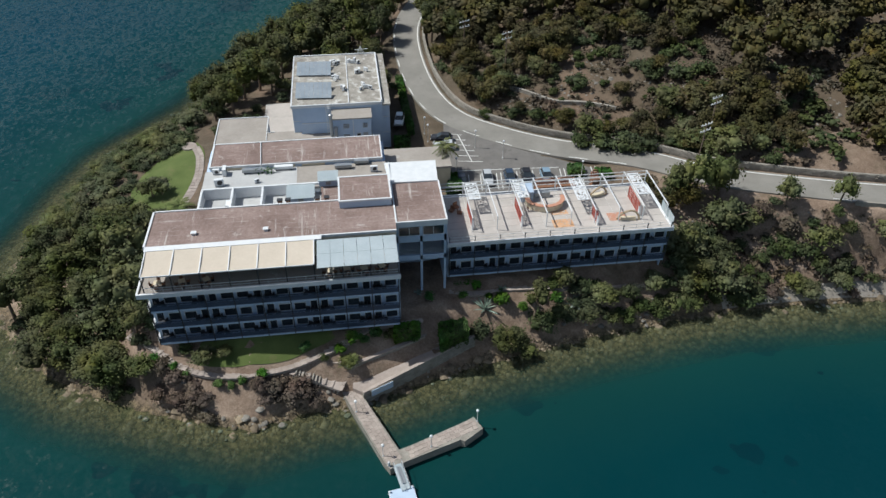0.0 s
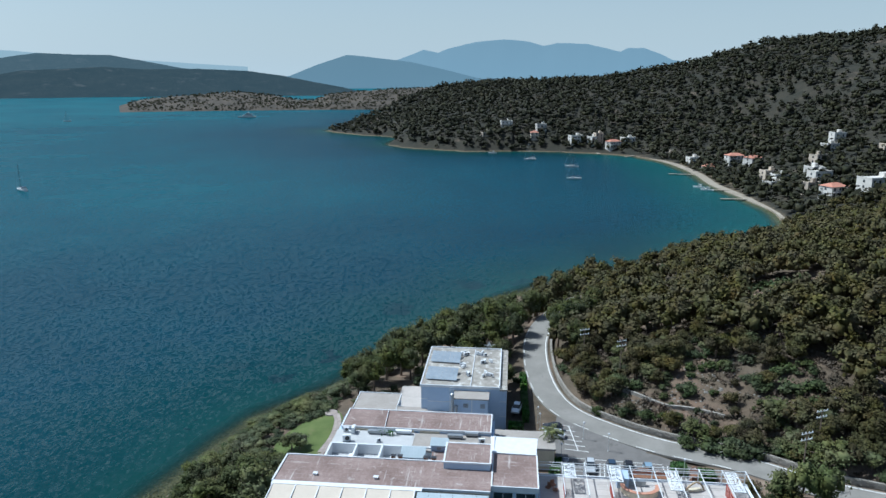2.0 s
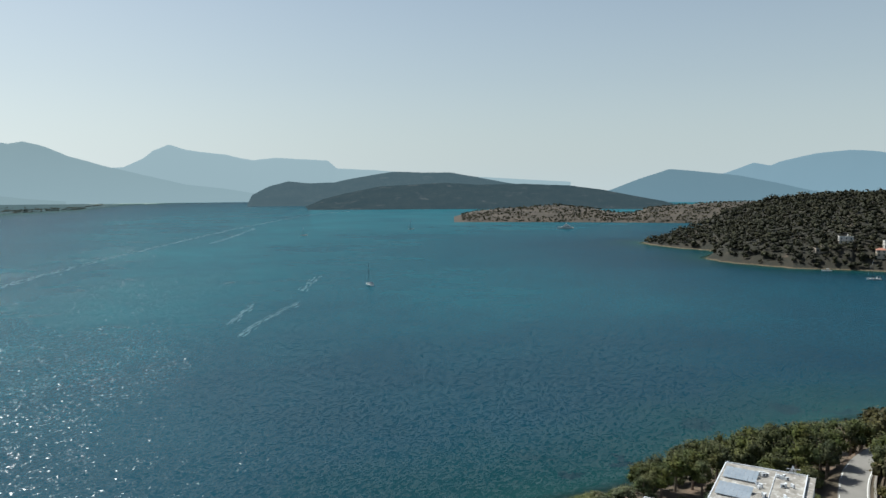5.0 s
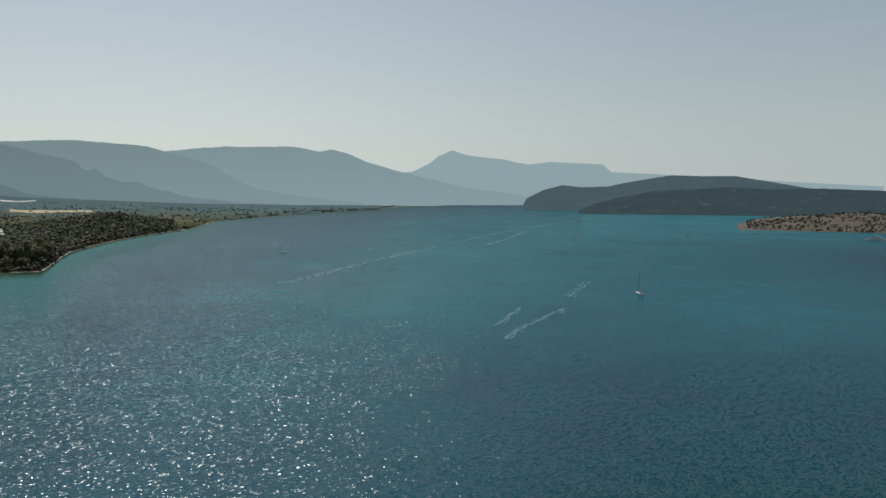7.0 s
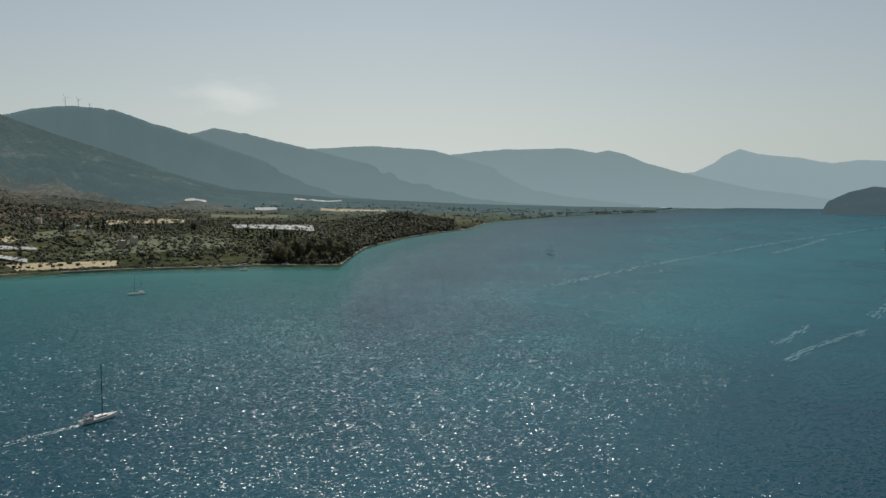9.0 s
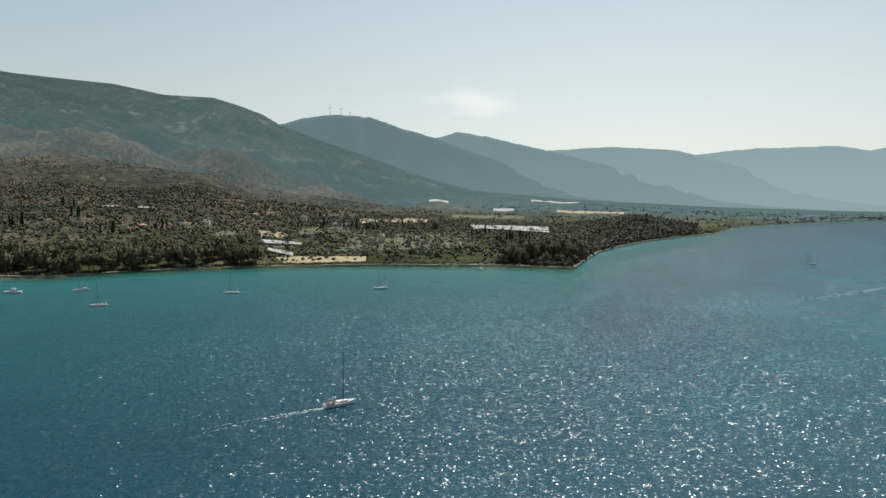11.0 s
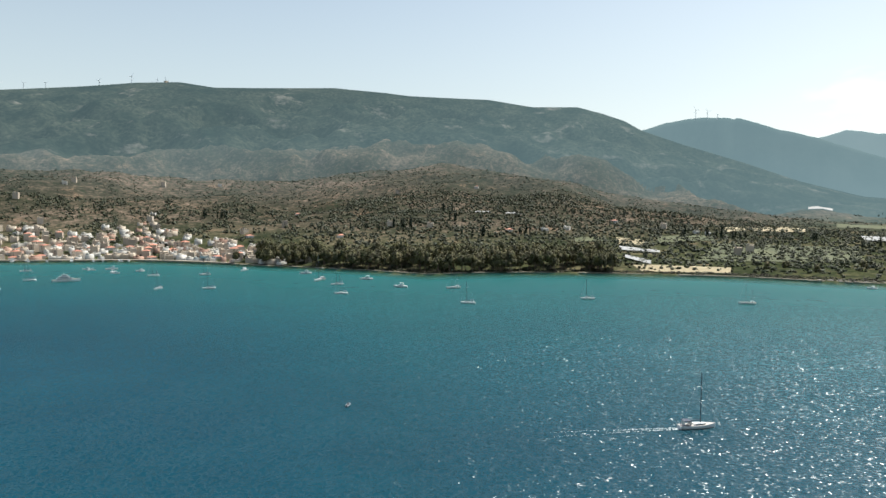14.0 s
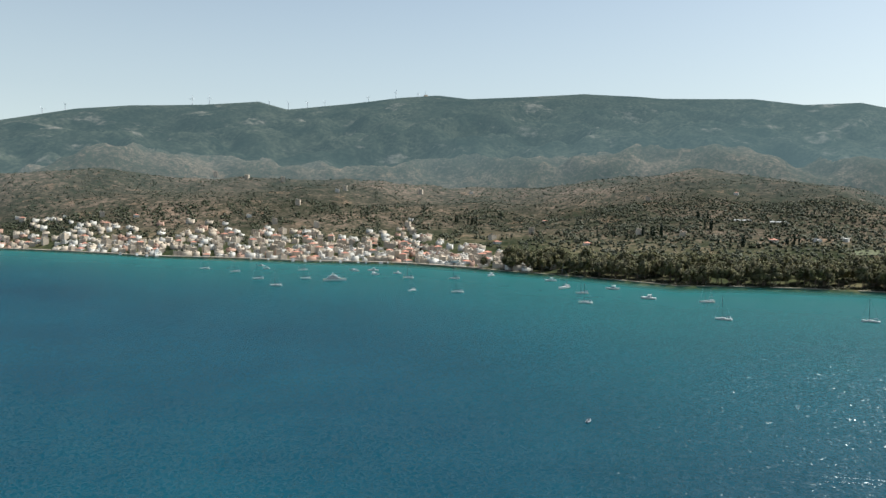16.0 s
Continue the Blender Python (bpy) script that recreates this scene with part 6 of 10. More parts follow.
# stone retaining wall on the uphill side of the road, and the low wall on the seaward side
wall_line = ROAD[18:110]
d = np.gradient(wall_line[:, :2], axis=0)
d /= np.linalg.norm(d, axis=1, keepdims=True)
n = np.stack([-d[:, 1], d[:, 0]], -1)
rng = random.Random(3)
rw = tagged(part("retaining_wall", strip(wall_line, 4.25, 3.85, 1.02, 1.3), M_STONE, None, "rubble stone retaining wall along the road"), "", "", "", "structure")
stones = [Shape().box(-0.5, 0.5, -0.12, 0.12, 0, 0.42).mesh("stone") for _ in range(1)]
for k in range(0, len(wall_line) - 1):
    for row in range(2):
        p = wall_line[k, :2] + n[k] * 3.84 + d[k] * (0.4 * row)
        st = part("stone", stones[0], M_STONE, rw)
        st.matrix_basis = pose(p[0], p[1], wall_line[k, 2] + 0.04 + 0.48 * row, rng.uniform(-3, 3), 0, math.degrees(math.atan2(d[k, 1], d[k, 0])) + rng.uniform(-4, 4)) @ Matrix.Diagonal((rng.uniform(1.2, 1.45), rng.uniform(0.3, 0.5), rng.uniform(0.85, 1.0), 1))
low = tagged(part("kerb_wall", strip(ROAD[92:], -3.25, -3.6, 0.45, 1.2), M_STONE, None, "low pale kerb wall on the road's seaward side"), "", "", "", "structure")
gr = thing("guard_rail", "dark steel guard rail along the road", "guard rail")
part("rail", strip(ROAD[96:], -3.7, -3.78, 0.95, 0.3), M_DARK, gr)
for k in range(97, len(ROAD), 2):
    p = ROAD[k]
    part("post", Shape().box(-0.05, 0.05, -0.05, 0.05, -0.6, 0.85), M_DARK, gr).matrix_basis = pose(p[0] + 0.3, p[1] - 3.72, p[2])
# stepped terrace wall on the slope
tw = [(20.5, 146.2), (24.0, 142.8), (27.5, 139.8), (31.0, 138.6), (34.5, 137.2), (38.0, 135.0)]
wl = np.array([(x, y, ground_z(x, y) + 0.15) for x, y in smooth_line(tw, 1.2)])
structure("terrace_wall", strip(wl, 0.25, -0.25, 0.5, 1.2), M_STONE, "pale stone terrace wall on the slope")

# car park
park = structure("car_park", Shape().prism([(5.4, 115.2), (22.5, 114.0), (30.5, 115.5), (33, 119), (24, 125.2), (15.5, 131.6), (9.5, 137.6), (6.6, 140), (5.6, 132)], 9.6, 9.98), M_PARK, "grey paved car park with white bay lines")
for k in range(18):
    x = 7.2 + 2.75 * (k // 2) + 0.75 * (k % 2)
    structure("bay_line", Shape().prism([(x - 0.06, 116.6), (x + 0.06, 116.6), (x + 0.56, 121.6), (x + 0.44, 121.6)], 9.9, 9.992), M_LINE, "white painted bay line in the car park")
structure("bay_line", Shape().prism([(6.8, 122.9), (24.2, 122.0), (24.2, 122.12), (6.8, 123.02)], 9.9, 9.992), M_LINE, "white painted line across the car park")
for k in range(6):
    y = 126.0 + 1.9 * k
    structure("bay_line", Shape().prism([(7.3, y), (11.6 - 0.45 * k, y - 0.7), (11.6 - 0.45 * k, y - 0.58), (7.3, y + 0.12)], 9.9, 9.992), M_LINE, "white painted bay line in the car park")
structure("bay_line", Shape().prism([(9.6, 125.8), (9.75, 125.8), (8.7, 135.0), (8.55, 135.0)], 9.9, 9.992), M_LINE, "white painted line along the bays")


def car(x, y, z, turn, paint, word):
    """A small hatchback, nose along +y of its own axes."""
    c = thing("parked_car", word + " hatchback car parked in a marked bay", "car", "parked cars", (x, y, z), turn)
    m = bpy.data.materials.get("car_" + word) or plain("car_" + word, paint, 0.25, 0.3)
    w = 0.86
    prof = [(-2.0, 0.30, 0.62), (-1.98, 0.28, 0.86), (-1.2, 0.22, 0.92), (0.0, 0.2, 0.95), (0.95, 0.2, 0.95), (1.7, 0.24, 0.80), (1.98, 0.30, 0.66), (2.02, 0.34, 0.5)]
    s = Shape()
    rows = []
    for yy, lo, hi in prof:
        ww = w * (0.93 if abs(yy) > 1.6 else 1.0)
        rows.append([(-ww, yy, lo), (-ww, yy, hi - 0.12), (-ww + 0.1, yy, hi), (0, yy, hi + 0.03), (ww - 0.1, yy, hi), (ww, yy, hi - 0.12), (ww, yy, lo)])
    s.grid(rows)
    for row in (rows[0], rows[-1]):
        k = len(s.v)
        s.v += row
        s.f.append(tuple(range(k, k + 7)))
    body = part("body", s, m, c)
    cab = [(-1.75, 0.92, 0.78), (-1.35, 1.42, 0.62), (0.05, 1.45, 0.62), (0.95, 0.95, 0.74)]
    g = Shape().grid([[(-ww, yy, 0.9 if i in (0, 3) else hi - 0.03), (-ww + 0.02, yy, hi - 0.02), (ww - 0.02, yy, hi - 0.02), (ww, yy, 0.9 if i in (0, 3) else hi - 0.03)] for i, (yy, hi, ww) in enumerate(cab)])
    side = [[(sx * 0.78, -1.75, 0.9), (sx * 0.62, -1.35, 1.40), (sx * 0.62, 0.05, 1.43), (sx * 0.74, 0.95, 0.93)] for sx in (-1, 1)]
    for q in side:
        k = len(g.v)
        g.v += q
        g.f.append((k, k + 1, k + 2, k + 3))
    part("glazing", g, M_GLASS, c, "dark car windows")
    part("roof", Shape().prism([(-0.6, -1.3), (0.6, -1.3), (0.6, 0.1), (-0.6, 0.1)], 1.40, 1.47), m, c)
    for sx in (-1, 1):
        for yy in (-1.28, 1.25):
            wh = part("wheel", Shape().tube([(sx * 0.70, yy, 0.31), (sx * 0.88, yy, 0.31)], 0.31, 12), M_DARK, c)
            part("rim", Shape().tube([(sx * 0.87, yy, 0.31), (sx * 0.895, yy, 0.31)], 0.19, 8), M_STEEL, wh)
        part("headlight", Shape().box(sx * 0.68 - 0.14, sx * 0.68 + 0.14, 1.90, 2.01, 0.55, 0.68), M_WHITE2, c)
        part("tail_light", Shape().box(sx * 0.7 - 0.1, sx * 0.7 + 0.1, -2.02, -1.95, 0.6, 0.8), M_REDWOOD, c)
    return c


for x, y, tu, paint, word in ((11.3, 119.4, 176, (0.62, 0.64, 0.65), "silver"), (15.0, 119.2, 178, (0.05, 0.08, 0.13), "dark blue"), (17.9, 119.2, 176, (0.035, 0.035, 0.04), "black"),
                              (21.2, 118.8, 178, (0.30, 0.42, 0.52), "pale blue"), (5.6, 130.6, 82, (0.66, 0.68, 0.69), "light silver"), (5.4, 133.4, 80, (0.05, 0.05, 0.055), "dark grey"),
                              (6.9, 118.9, 178, (0.04, 0.045, 0.06), "navy"), (-1.6, 141.0, 170, (0.7, 0.72, 0.73), "white")):
    car(x, y, 9.99, tu, paint, word)


def globe_lamp(x, y, z, h, label="white globe lamp on a thin post"):
    l = thing("street_lamp", label, "lamp post", "globe lamps", (x, y, z))
    part("post", Shape().tube([(0, 0, 0), (0, 0, h)], [0.06, 0.04], 6), M_STEEL, l)
    part("foot", Shape().lathe([(0.14, 0), (0.12, 0.12), (0.05, 0.18)], sides=8), M_STEEL, l)
    part("globe", Shape().lathe([(0.04, h - 0.02), (0.16, h + 0.06), (0.22, h + 0.2), (0.16, h + 0.34), (0.03, h + 0.4)], sides=10), M_WHITE2, l, "white globe")


for x, y in ((11.0, 130.2), (15.2, 126.1), (2.6, 136.0), (6.3, 121.6), (27.0, 118.2), (2.9, 133.2), (3.2, 127.0)):
    globe_lamp(x, y, 9.98, 3.2)


# hedges, clipped
def hedge(ring, z0, z1, label, seed, m=None):
    """A clipped hedge: a box of many small leaves round a dark core."""
    rng = np.random.default_rng(seed)
    h = thing("clipped_hedge", label, "hedge", "clipped hedges")
    cx, cy = np.mean([p[0] for p in ring]), np.mean([p[1] for p in ring])
    core = [(cx + (x - cx) * 0.93, cy + (y - cy) * 0.93) for x, y in ring]
    part("core", Shape().prism(core, z0, z1 - 0.06), M_SHRUB, h)
    xs_, ys_ = [p[0] for p in ring], [p[1] for p in ring]
    pts = []
    area = (max(xs_) - min(xs_)) * (max(ys_) - min(ys_))
    for _ in range(int(min(900, 40 + area * 22))):
        x, y = rng.uniform(min(xs_), max(xs_)), rng.uniform(min(ys_), max(ys_))
        if inside(np.array([x]), np.array([y]), ring)[0]:
            pts.append((x, y, z1 + rng.normal(0, 0.04)))
    for k in range(len(ring)):
        (ax, ay), (bx, by) = ring[k - 1], ring[k]
        for _ in range(int(min(400, math.hypot(bx - ax, by - ay) * (z1 - z0) * 20))):
            s = rng.uniform()
            pts.append((ax + (bx - ax) * s + rng.normal(0, 0.03), ay + (by - ay) * s + rng.normal(0, 0.03), rng.uniform(z0, z1)))
    v, f = leaf_quads(np.array(pts), rng, 0.22, None)
    part("foliage", arrays_mesh("leaves", v, f, m or M_HEDGE), None, h)
    return h


def leaf_quads(pts, rng, size, outward, flat=0.35):
    """A small leaf quad at every point, turned at random, leaning outward where told."""
    n = len(pts)
    nor = rng.normal(size=(n, 3))
    nor[:, 2] = np.abs(nor[:, 2]) + flat
    if outward is not None:
        nor += outward * 1.2
    nor /= np.linalg.norm(nor, axis=1, keepdims=True)
    t = np.cross(nor, rng.normal(size=(n, 3)))
    t /= np.linalg.norm(t, axis=1, keepdims=True)
    b = np.cross(nor, t)
    s = (size * rng.uniform(0.6, 1.35, (n, 1)))
    q = rng.uniform(0.7, 1.3, (n, 1))
    v = np.stack([pts - t * s - b * s * q * 0.6, pts + t * s * 0.7 - b * s * 0.8, pts + t * s + b * s * q * 0.7, pts - t * s * 0.8 + b * s * 0.6], 1).reshape(-1, 3)
    return v, np.arange(4 * n).reshape(-1, 4)


hedge([(25.2, 118.6), (27.6, 118.4), (27.8, 120.8), (25.4, 121.0)], 9.9, 11.3, "square clipped green hedge in the car park", 1)
hedge([(29.6, 117.4), (31.9, 117.0), (32.2, 119.2), (29.8, 119.5)], 9.9, 11.2, "square clipped green hedge in the car park", 2)
hedge([(4.0, 116.2), (6.4, 116.0), (6.6, 120.6), (5.2, 120.8)], 9.4, 11.2, "clipped green hedge beside the hotel", 3)
hedge([(-0.2, 137.0), (0.8, 137.0), (0.4, 160.0), (-0.8, 160.0)], 9.2, 10.5, "long clipped green hedge along the road", 4)
hedge([(-3.0, 132.5), (-0.4, 132.5), (-0.4, 134.6), (-3.0, 134.6)], 9.0, 10.8, "rounded clipped bush behind the hotel", 5)

# lawn with its path on the sea side
lawn_ring = [(-38.6, 139.8), (-43.2, 137.2), (-47.0, 131.6), (-48.2, 126), (-47, 119.4), (-40.4, 117.6), (-37.8, 122.8), (-36.4, 128), (-36.8, 135.6)]
lr = smooth_line([(*p, 0) for p in lawn_ring + lawn_ring[:1]], 0.9)[:, :2]
cxy = lr.mean(0)
rows = [[(*(cxy + (p - cxy) * q), ground_z(*(cxy + (p - cxy) * q)) + 0.07) for p in lr] for q in (1.0, 0.85, 0.7, 0.55, 0.4, 0.25, 0.1, 0.01)]
structure("lawn", Shape().grid(rows), M_LAWN, "mown green lawn above the sea", True)
path = np.array([(x, y, ground_z(x, y) + 0.12) for x, y in smooth_line([(-38.6, 137.6), (-37.4, 134), (-37.0, 129), (-37.6, 124), (-39.2, 119.5), (-41.5, 117.6)], 0.8)])
pw = structure("garden_path", strip(path, -0.7, 0.7, 0.02), M_FLAG, "pale stone garden path")
for k in range(len(path)):
    for sx in (-0.35, 0.35):
        st = part("paving_slab", Shape().box(-0.3, 0.3, -0.36, 0.36, 0, 0.04), M_FLAG, pw)
        st.matrix_basis = pose(path[k, 0] + sx, path[k, 1], path[k, 2] + 0.02, 0, 0, rng.uniform(-12, 12))
plat = structure("viewing_platform", Shape().lathe([(1.3, 8.2), (1.3, 9.15)], (-39.8, 138.2), 16), M_FLAG, "round pale paved platform at the path's end")

# front garden
fl = smooth_line([(*p, 0) for p in [(-33, 88.0), (-27.5, 86.8), (-22, 87.0), (-18.5, 88.2), (-14.8, 89.8), (-15.5, 91.2), (-24, 91.2), (-31.8, 91.1), (-33, 88.0)]], 0.8)[:, :2]
c2 = fl.mean(0)
structure("front_lawn", Shape().grid([[(*(c2 + (p - c2) * q), ground_z(*(c2 + (p - c2) * q)) + 0.1) for p in fl] for q in (1.0, 0.7, 0.4, 0.02)]), M_LAWN, "strip of mown lawn below the balconies", True)


def paved(points, width, name, label, lift=0.10, mat=None, step=0.75):
    line = np.array([(x, y, ground_z(x, y) + lift) for x, y in smooth_line(points, step)])
    line[:, 2] = np.convolve(np.pad(line[:, 2], 3, mode="edge"), np.ones(7) / 7, "valid")
    o = structure(name, strip(line, -width / 2, width / 2, 0, 0.35), mat or M_FLAG, label)
    d = np.gradient(line[:, :2], axis=0)
    rr = random.Random(len(points))
    for k in range(len(line)):
        th = math.degrees(math.atan2(d[k, 1], d[k, 0]))
        for q in (-0.25, 0.25):
            nx, ny = -d[k, 1], d[k, 0]
            ln = math.hypot(nx, ny) + 1e-9
            st = part("flagstone", FLAG, M_FLAG, o)
            st.matrix_basis = pose(line[k, 0] + nx / ln * width * q, line[k, 1] + ny / ln * width * q, line[k, 2] + 0.005, 0, 0, th + rr.uniform(-6, 6)) @ Matrix.Diagonal((step * 0.94, width * 0.47, 1, 1))
    return line


FLAG = Shape().box(-0.5, 0.5, -0.5, 0.5, 0, 0.03).mesh("flagstone")
paved([(-42.5, 94.2), (-38, 90.7), (-34.6, 88.1), (-29, 86.2), (-24.9, 85.9), (-20.8, 86.6), (-16.8, 87.9), (-13.6, 89.1), (-9.5, 91.2), (-3, 92.0)], 1.25, "front_path", "narrow stone path through the front garden")
paved([(-20.5, 86.4), (-17.7, 85.7), (-15.6, 85.0), (-14.3, 84.5)], 1.8, "path_branch", "stone path branching towards the jetty")
paved([(2.0, 96.2), (5.5, 95.7), (9, 96.4), (14, 96.6), (22, 96.6), (33, 97.2), (40, 99)], 0.9, "upper_path", "dusty path below the deck wing")
for k in range(7):
    structure("garden_step", Shape().prism([(-1.9 + 0.05 * k, 89.0 + k * 0.55), (-0.5 + 0.05 * k, 89.0 + k * 0.55), (-0.5 + 0.05 * k, 89.6 + k * 0.55), (-1.9 + 0.05 * k, 89.6 + k * 0.55)], 1.5, 2.9 + 0.33 * k), M_FLAG, "stone step up to the hotel")
for sx, sy, n_ in ((-20.0, 86.3, 3), (-17.9, 85.75, 3), (-15.2, 84.85, 2)):
    for k in range(n_):
        x, y = sx + 0.42 * k, sy - 0.15 * k
        z = ground_z(x, y)
        structure("garden_step", Shape().prism([(x - 0.26, y - 0.85), (x - 0.10, y - 0.9), (x + 0.20, y + 0.8), (x + 0.04, y + 0.85)], z - 0.6, z + 0.22), M_STONE, "stone step down to the jetty")


def stone_wall(points, z0, z1, width, name, label, course=0.32):
    """A wall of dressed stones with a coping, along straight runs; z1 may change from point to point."""
    w = tagged(new(name), label, "", "", "structure")
    rr = random.Random(len(points) + int(z1[0] * 7))
    for (ax, ay), (bx, by), za, zb in zip(points, points[1:], z1, z1[1:]):
        L = math.hypot(bx - ax, by - ay)
        ux, uy = (bx - ax) / L, (by - ay) / L
        nx, ny = -uy * width / 2, ux * width / 2
        ring = [(ax - nx, ay - ny), (bx - nx, by - ny), (bx + nx, by + ny), (ax + nx, ay + ny)]
        part("wall_core", Shape().prism(ring, z0, [za - 0.1, zb - 0.1, zb - 0.1, za - 0.1]), M_STONE, w)
        nx, ny = nx * 1.2, ny * 1.2
        ring = [(ax - nx, ay - ny), (bx - nx, by - ny), (bx + nx, by + ny), (ax + nx, ay + ny)]
        part("coping", Shape().prism(ring, [za - 0.1, zb - 0.1, zb - 0.1, za - 0.1], [za, zb, zb, za]), M_FLAG, w)
        m = int(L / 0.85)
        for side in (-1, 1):
            for k in range(m):
                q = (k + 0.5) / m
                for row in range(int((min(za, zb) - 0.15 - z0) / course)):
                    st = part("stone", WALLSTONE, M_STONE, w)
                    px, py = ax + (bx - ax) * q + ux * 0.15 * (row % 2), ay + (by - ay) * q + uy * 0.15 * (row % 2)
                    st.matrix_basis = pose(px + side * nx * 0.83, py + side * ny * 0.83, z0 + row * course, 0, 0, math.degrees(math.atan2(uy, ux))) @ Matrix.Diagonal((rr.uniform(0.7, 0.8), rr.uniform(0.06, 0.1), rr.uniform(0.27, 0.3), 1))
    return w


WALLSTONE = Shape().box(-0.5, 0.5, -0.5, 0.5, 0.03, 1.0).mesh("stone")
stone_wall([(-13.0, 86.4), (-2.6, 90.3), (-2.4, 92.6)], 2.2, [4.0, 4.4, 4.6], 0.45, "garden_wall_upper", "stepped stone garden wall above the ramp")
stone_wall([(-11.6, 82.9), (-1.2, 87.6), (4.4, 90.0)], 0.2, [2.4, 3.2, 3.9], 0.4, "garden_wall_lower", "stone sea wall below the ramp")
stone_wall([(-18.2, 88.0), (-13.2, 86.5)], 2.6, [4.3, 4.1], 0.35, "garden_wall_side", "low stone garden wall")
structure("ramp", Shape().prism([(-12.9, 84.1), (-11.4, 83.1), (-1.3, 87.8), (-2.3, 90.0), (-12.7, 86.1)], 0.5, [2.0, 1.9, 2.75, 2.8, 2.1]), M_FLAG, "sloping paved ramp between stone walls")
sg = thing("sign_board", "weathered white sign board on the sea wall", "sign", at=(-9.0, 83.6, 1.2), turn=24.5)
part("board", Shape().box(-1.6, 1.6, -0.12, 0.0, 0.2, 1.25), M_WHITE, sg)
for z, w in ((0.9, 1.2), (0.6, 0.9)):
    part("lettering_bar", Shape().box(-w, w, -0.13, -0.122, z, z + 0.12), M_STEEL, sg)
part("frame", Shape().box(-1.68, 1.68, -0.02, 0.1, 0.12, 1.32), M_STONE, sg)

# jetty: a stone quay with a crooked arm
jet = tagged(new("jetty"), "stone jetty with a crooked arm", "", "", "structure")
j1 = [(-14.6, 84.7), (-9.6, 72.6), (-8.9, 71.4), (-6.8, 72.3), (-7.6, 74.1), (-12.7, 85.6)]
j2 = [(-7.6, 74.1), (-6.8, 72.3), (0.2, 74.6), (0.7, 74.3), (3.3, 76.0), (2.4, 78.0), (-0.4, 76.5), (-0.6, 76.3), (-3.8, 75.2)]
part("quay", Shape().prism(j1, -3.0, 1.25), M_STONE, jet)
part("quay_arm", Shape().prism(j2, -3.0, 1.246), M_STONE, jet)
rr = random.Random(12)


def pave(a, b, width, nrows):
    """Flagstones laid along a run."""
    L = math.hypot(b[0] - a[0], b[1] - a[1])
    ux, uy = (b[0] - a[0]) / L, (b[1] - a[1]) / L
    th = math.degrees(math.atan2(uy, ux))
    m = int(L / 0.62)
    for k in range(m):
        for r_ in range(nrows):
            q, w = (k + 0.5 + 0.3 * (r_ % 2)) / m * L, (r_ + 0.5) / nrows * width - width / 2
            st = part("flagstone", FLAG, M_FLAG, jet)
            st.matrix_basis = pose(a[0] + ux * q - uy * w, a[1] + uy * q + ux * w, 1.25 + rr.uniform(-0.012, 0.012), 0, 0, th + rr.uniform(-5, 5)) @ Matrix.Diagonal((L / m * rr.uniform(0.86, 0.97), width / nrows * rr.uniform(0.88, 0.97), 1, 1))


pave((-13.6, 85.1), (-8.3, 72.6), 2.0, 4)
pave((-6.6, 73.4), (2.4, 76.9), 1.75, 3)
for x, y in ((-12.6, 80.6), (-9.6, 73.4), (-3.6, 74.0), (2.75, 77.2)):
    globe_lamp(x, y, 1.27, 1.9)
gw = thing("gangway", "grey metal gangway to the floating landing", "gangway", at=(-7.9, 71.6, 1.2), turn=14)
part("ramp", Shape().prism([(-0.55, 0.4), (-0.55, -2.9), (0.55, -2.9), (0.55, 0.4)], [0.0, -0.65, -0.65, 0.0], [0.1, -0.55, -0.55, 0.1]), M_SHEET, gw)
for sx in (-0.5, 0.5):
    part("handrail", Shape().tube([(sx, 0.3, 0.1), (sx, 0.3, 0.9), (sx, -2.8, 0.3), (sx, -2.8, -0.5)], 0.03, 5), M_STEEL, gw)
part("tread", Shape().box(-0.25, 0.25, -2.2, 0.0, 0.0, 0.02), M_GREYM, gw).matrix_basis = pose(0, 0, 0.12, 11, 0, 0)
pon = thing("floating_landing", "white floating landing stage", "pontoon", at=(-7.5, 67.0, 0), turn=8)
part("float", Shape().box(-1.55, 1.55, -2.4, 2.2, -0.3, 0.45), M_WHITE2, pon)
part("deck", Shape().box(-1.5, 1.5, -2.35, 2.15, 0.45, 0.5), M_WHITE, pon)
for sx in (-1.4, 1.4):
    part("bollard", Shape().lathe([(0.1, 0.5), (0.1, 0.72), (0.14, 0.76), (0.1, 0.82)], (sx, 1.9), 8), M_STEEL, pon)
bb = thing("mooring_post", "short pale post on the jetty's corner", "post", at=(-9.0, 71.9, 1.25))
part("post", Shape().lathe([(0.16, 0), (0.16, 0.7), (0.1, 0.78)], sides=8), M_WHITE2, bb)

# rocks along the shore
def rock_mesh(seed):
    rg = np.random.default_rng(seed)
    bm = bmesh.new()
    bmesh.ops.create_icosphere(bm, subdivisions=2, radius=1.0)
    ax = rg.normal(size=(6, 3))
    for v in bm.verts:
        p = np.array(v.co)
        v.co = Vector(p * (0.8 + 0.28 * np.tanh(2.5 * (ax @ p)).mean() + rg.uniform(-0.07, 0.07))) * 1.0
        v.co.z *= 0.6
    me = bpy.data.meshes.new("rock")
    bm.to_mesh(me)
    bm.free()
    me.materials.append(M_ROCK)
    return me


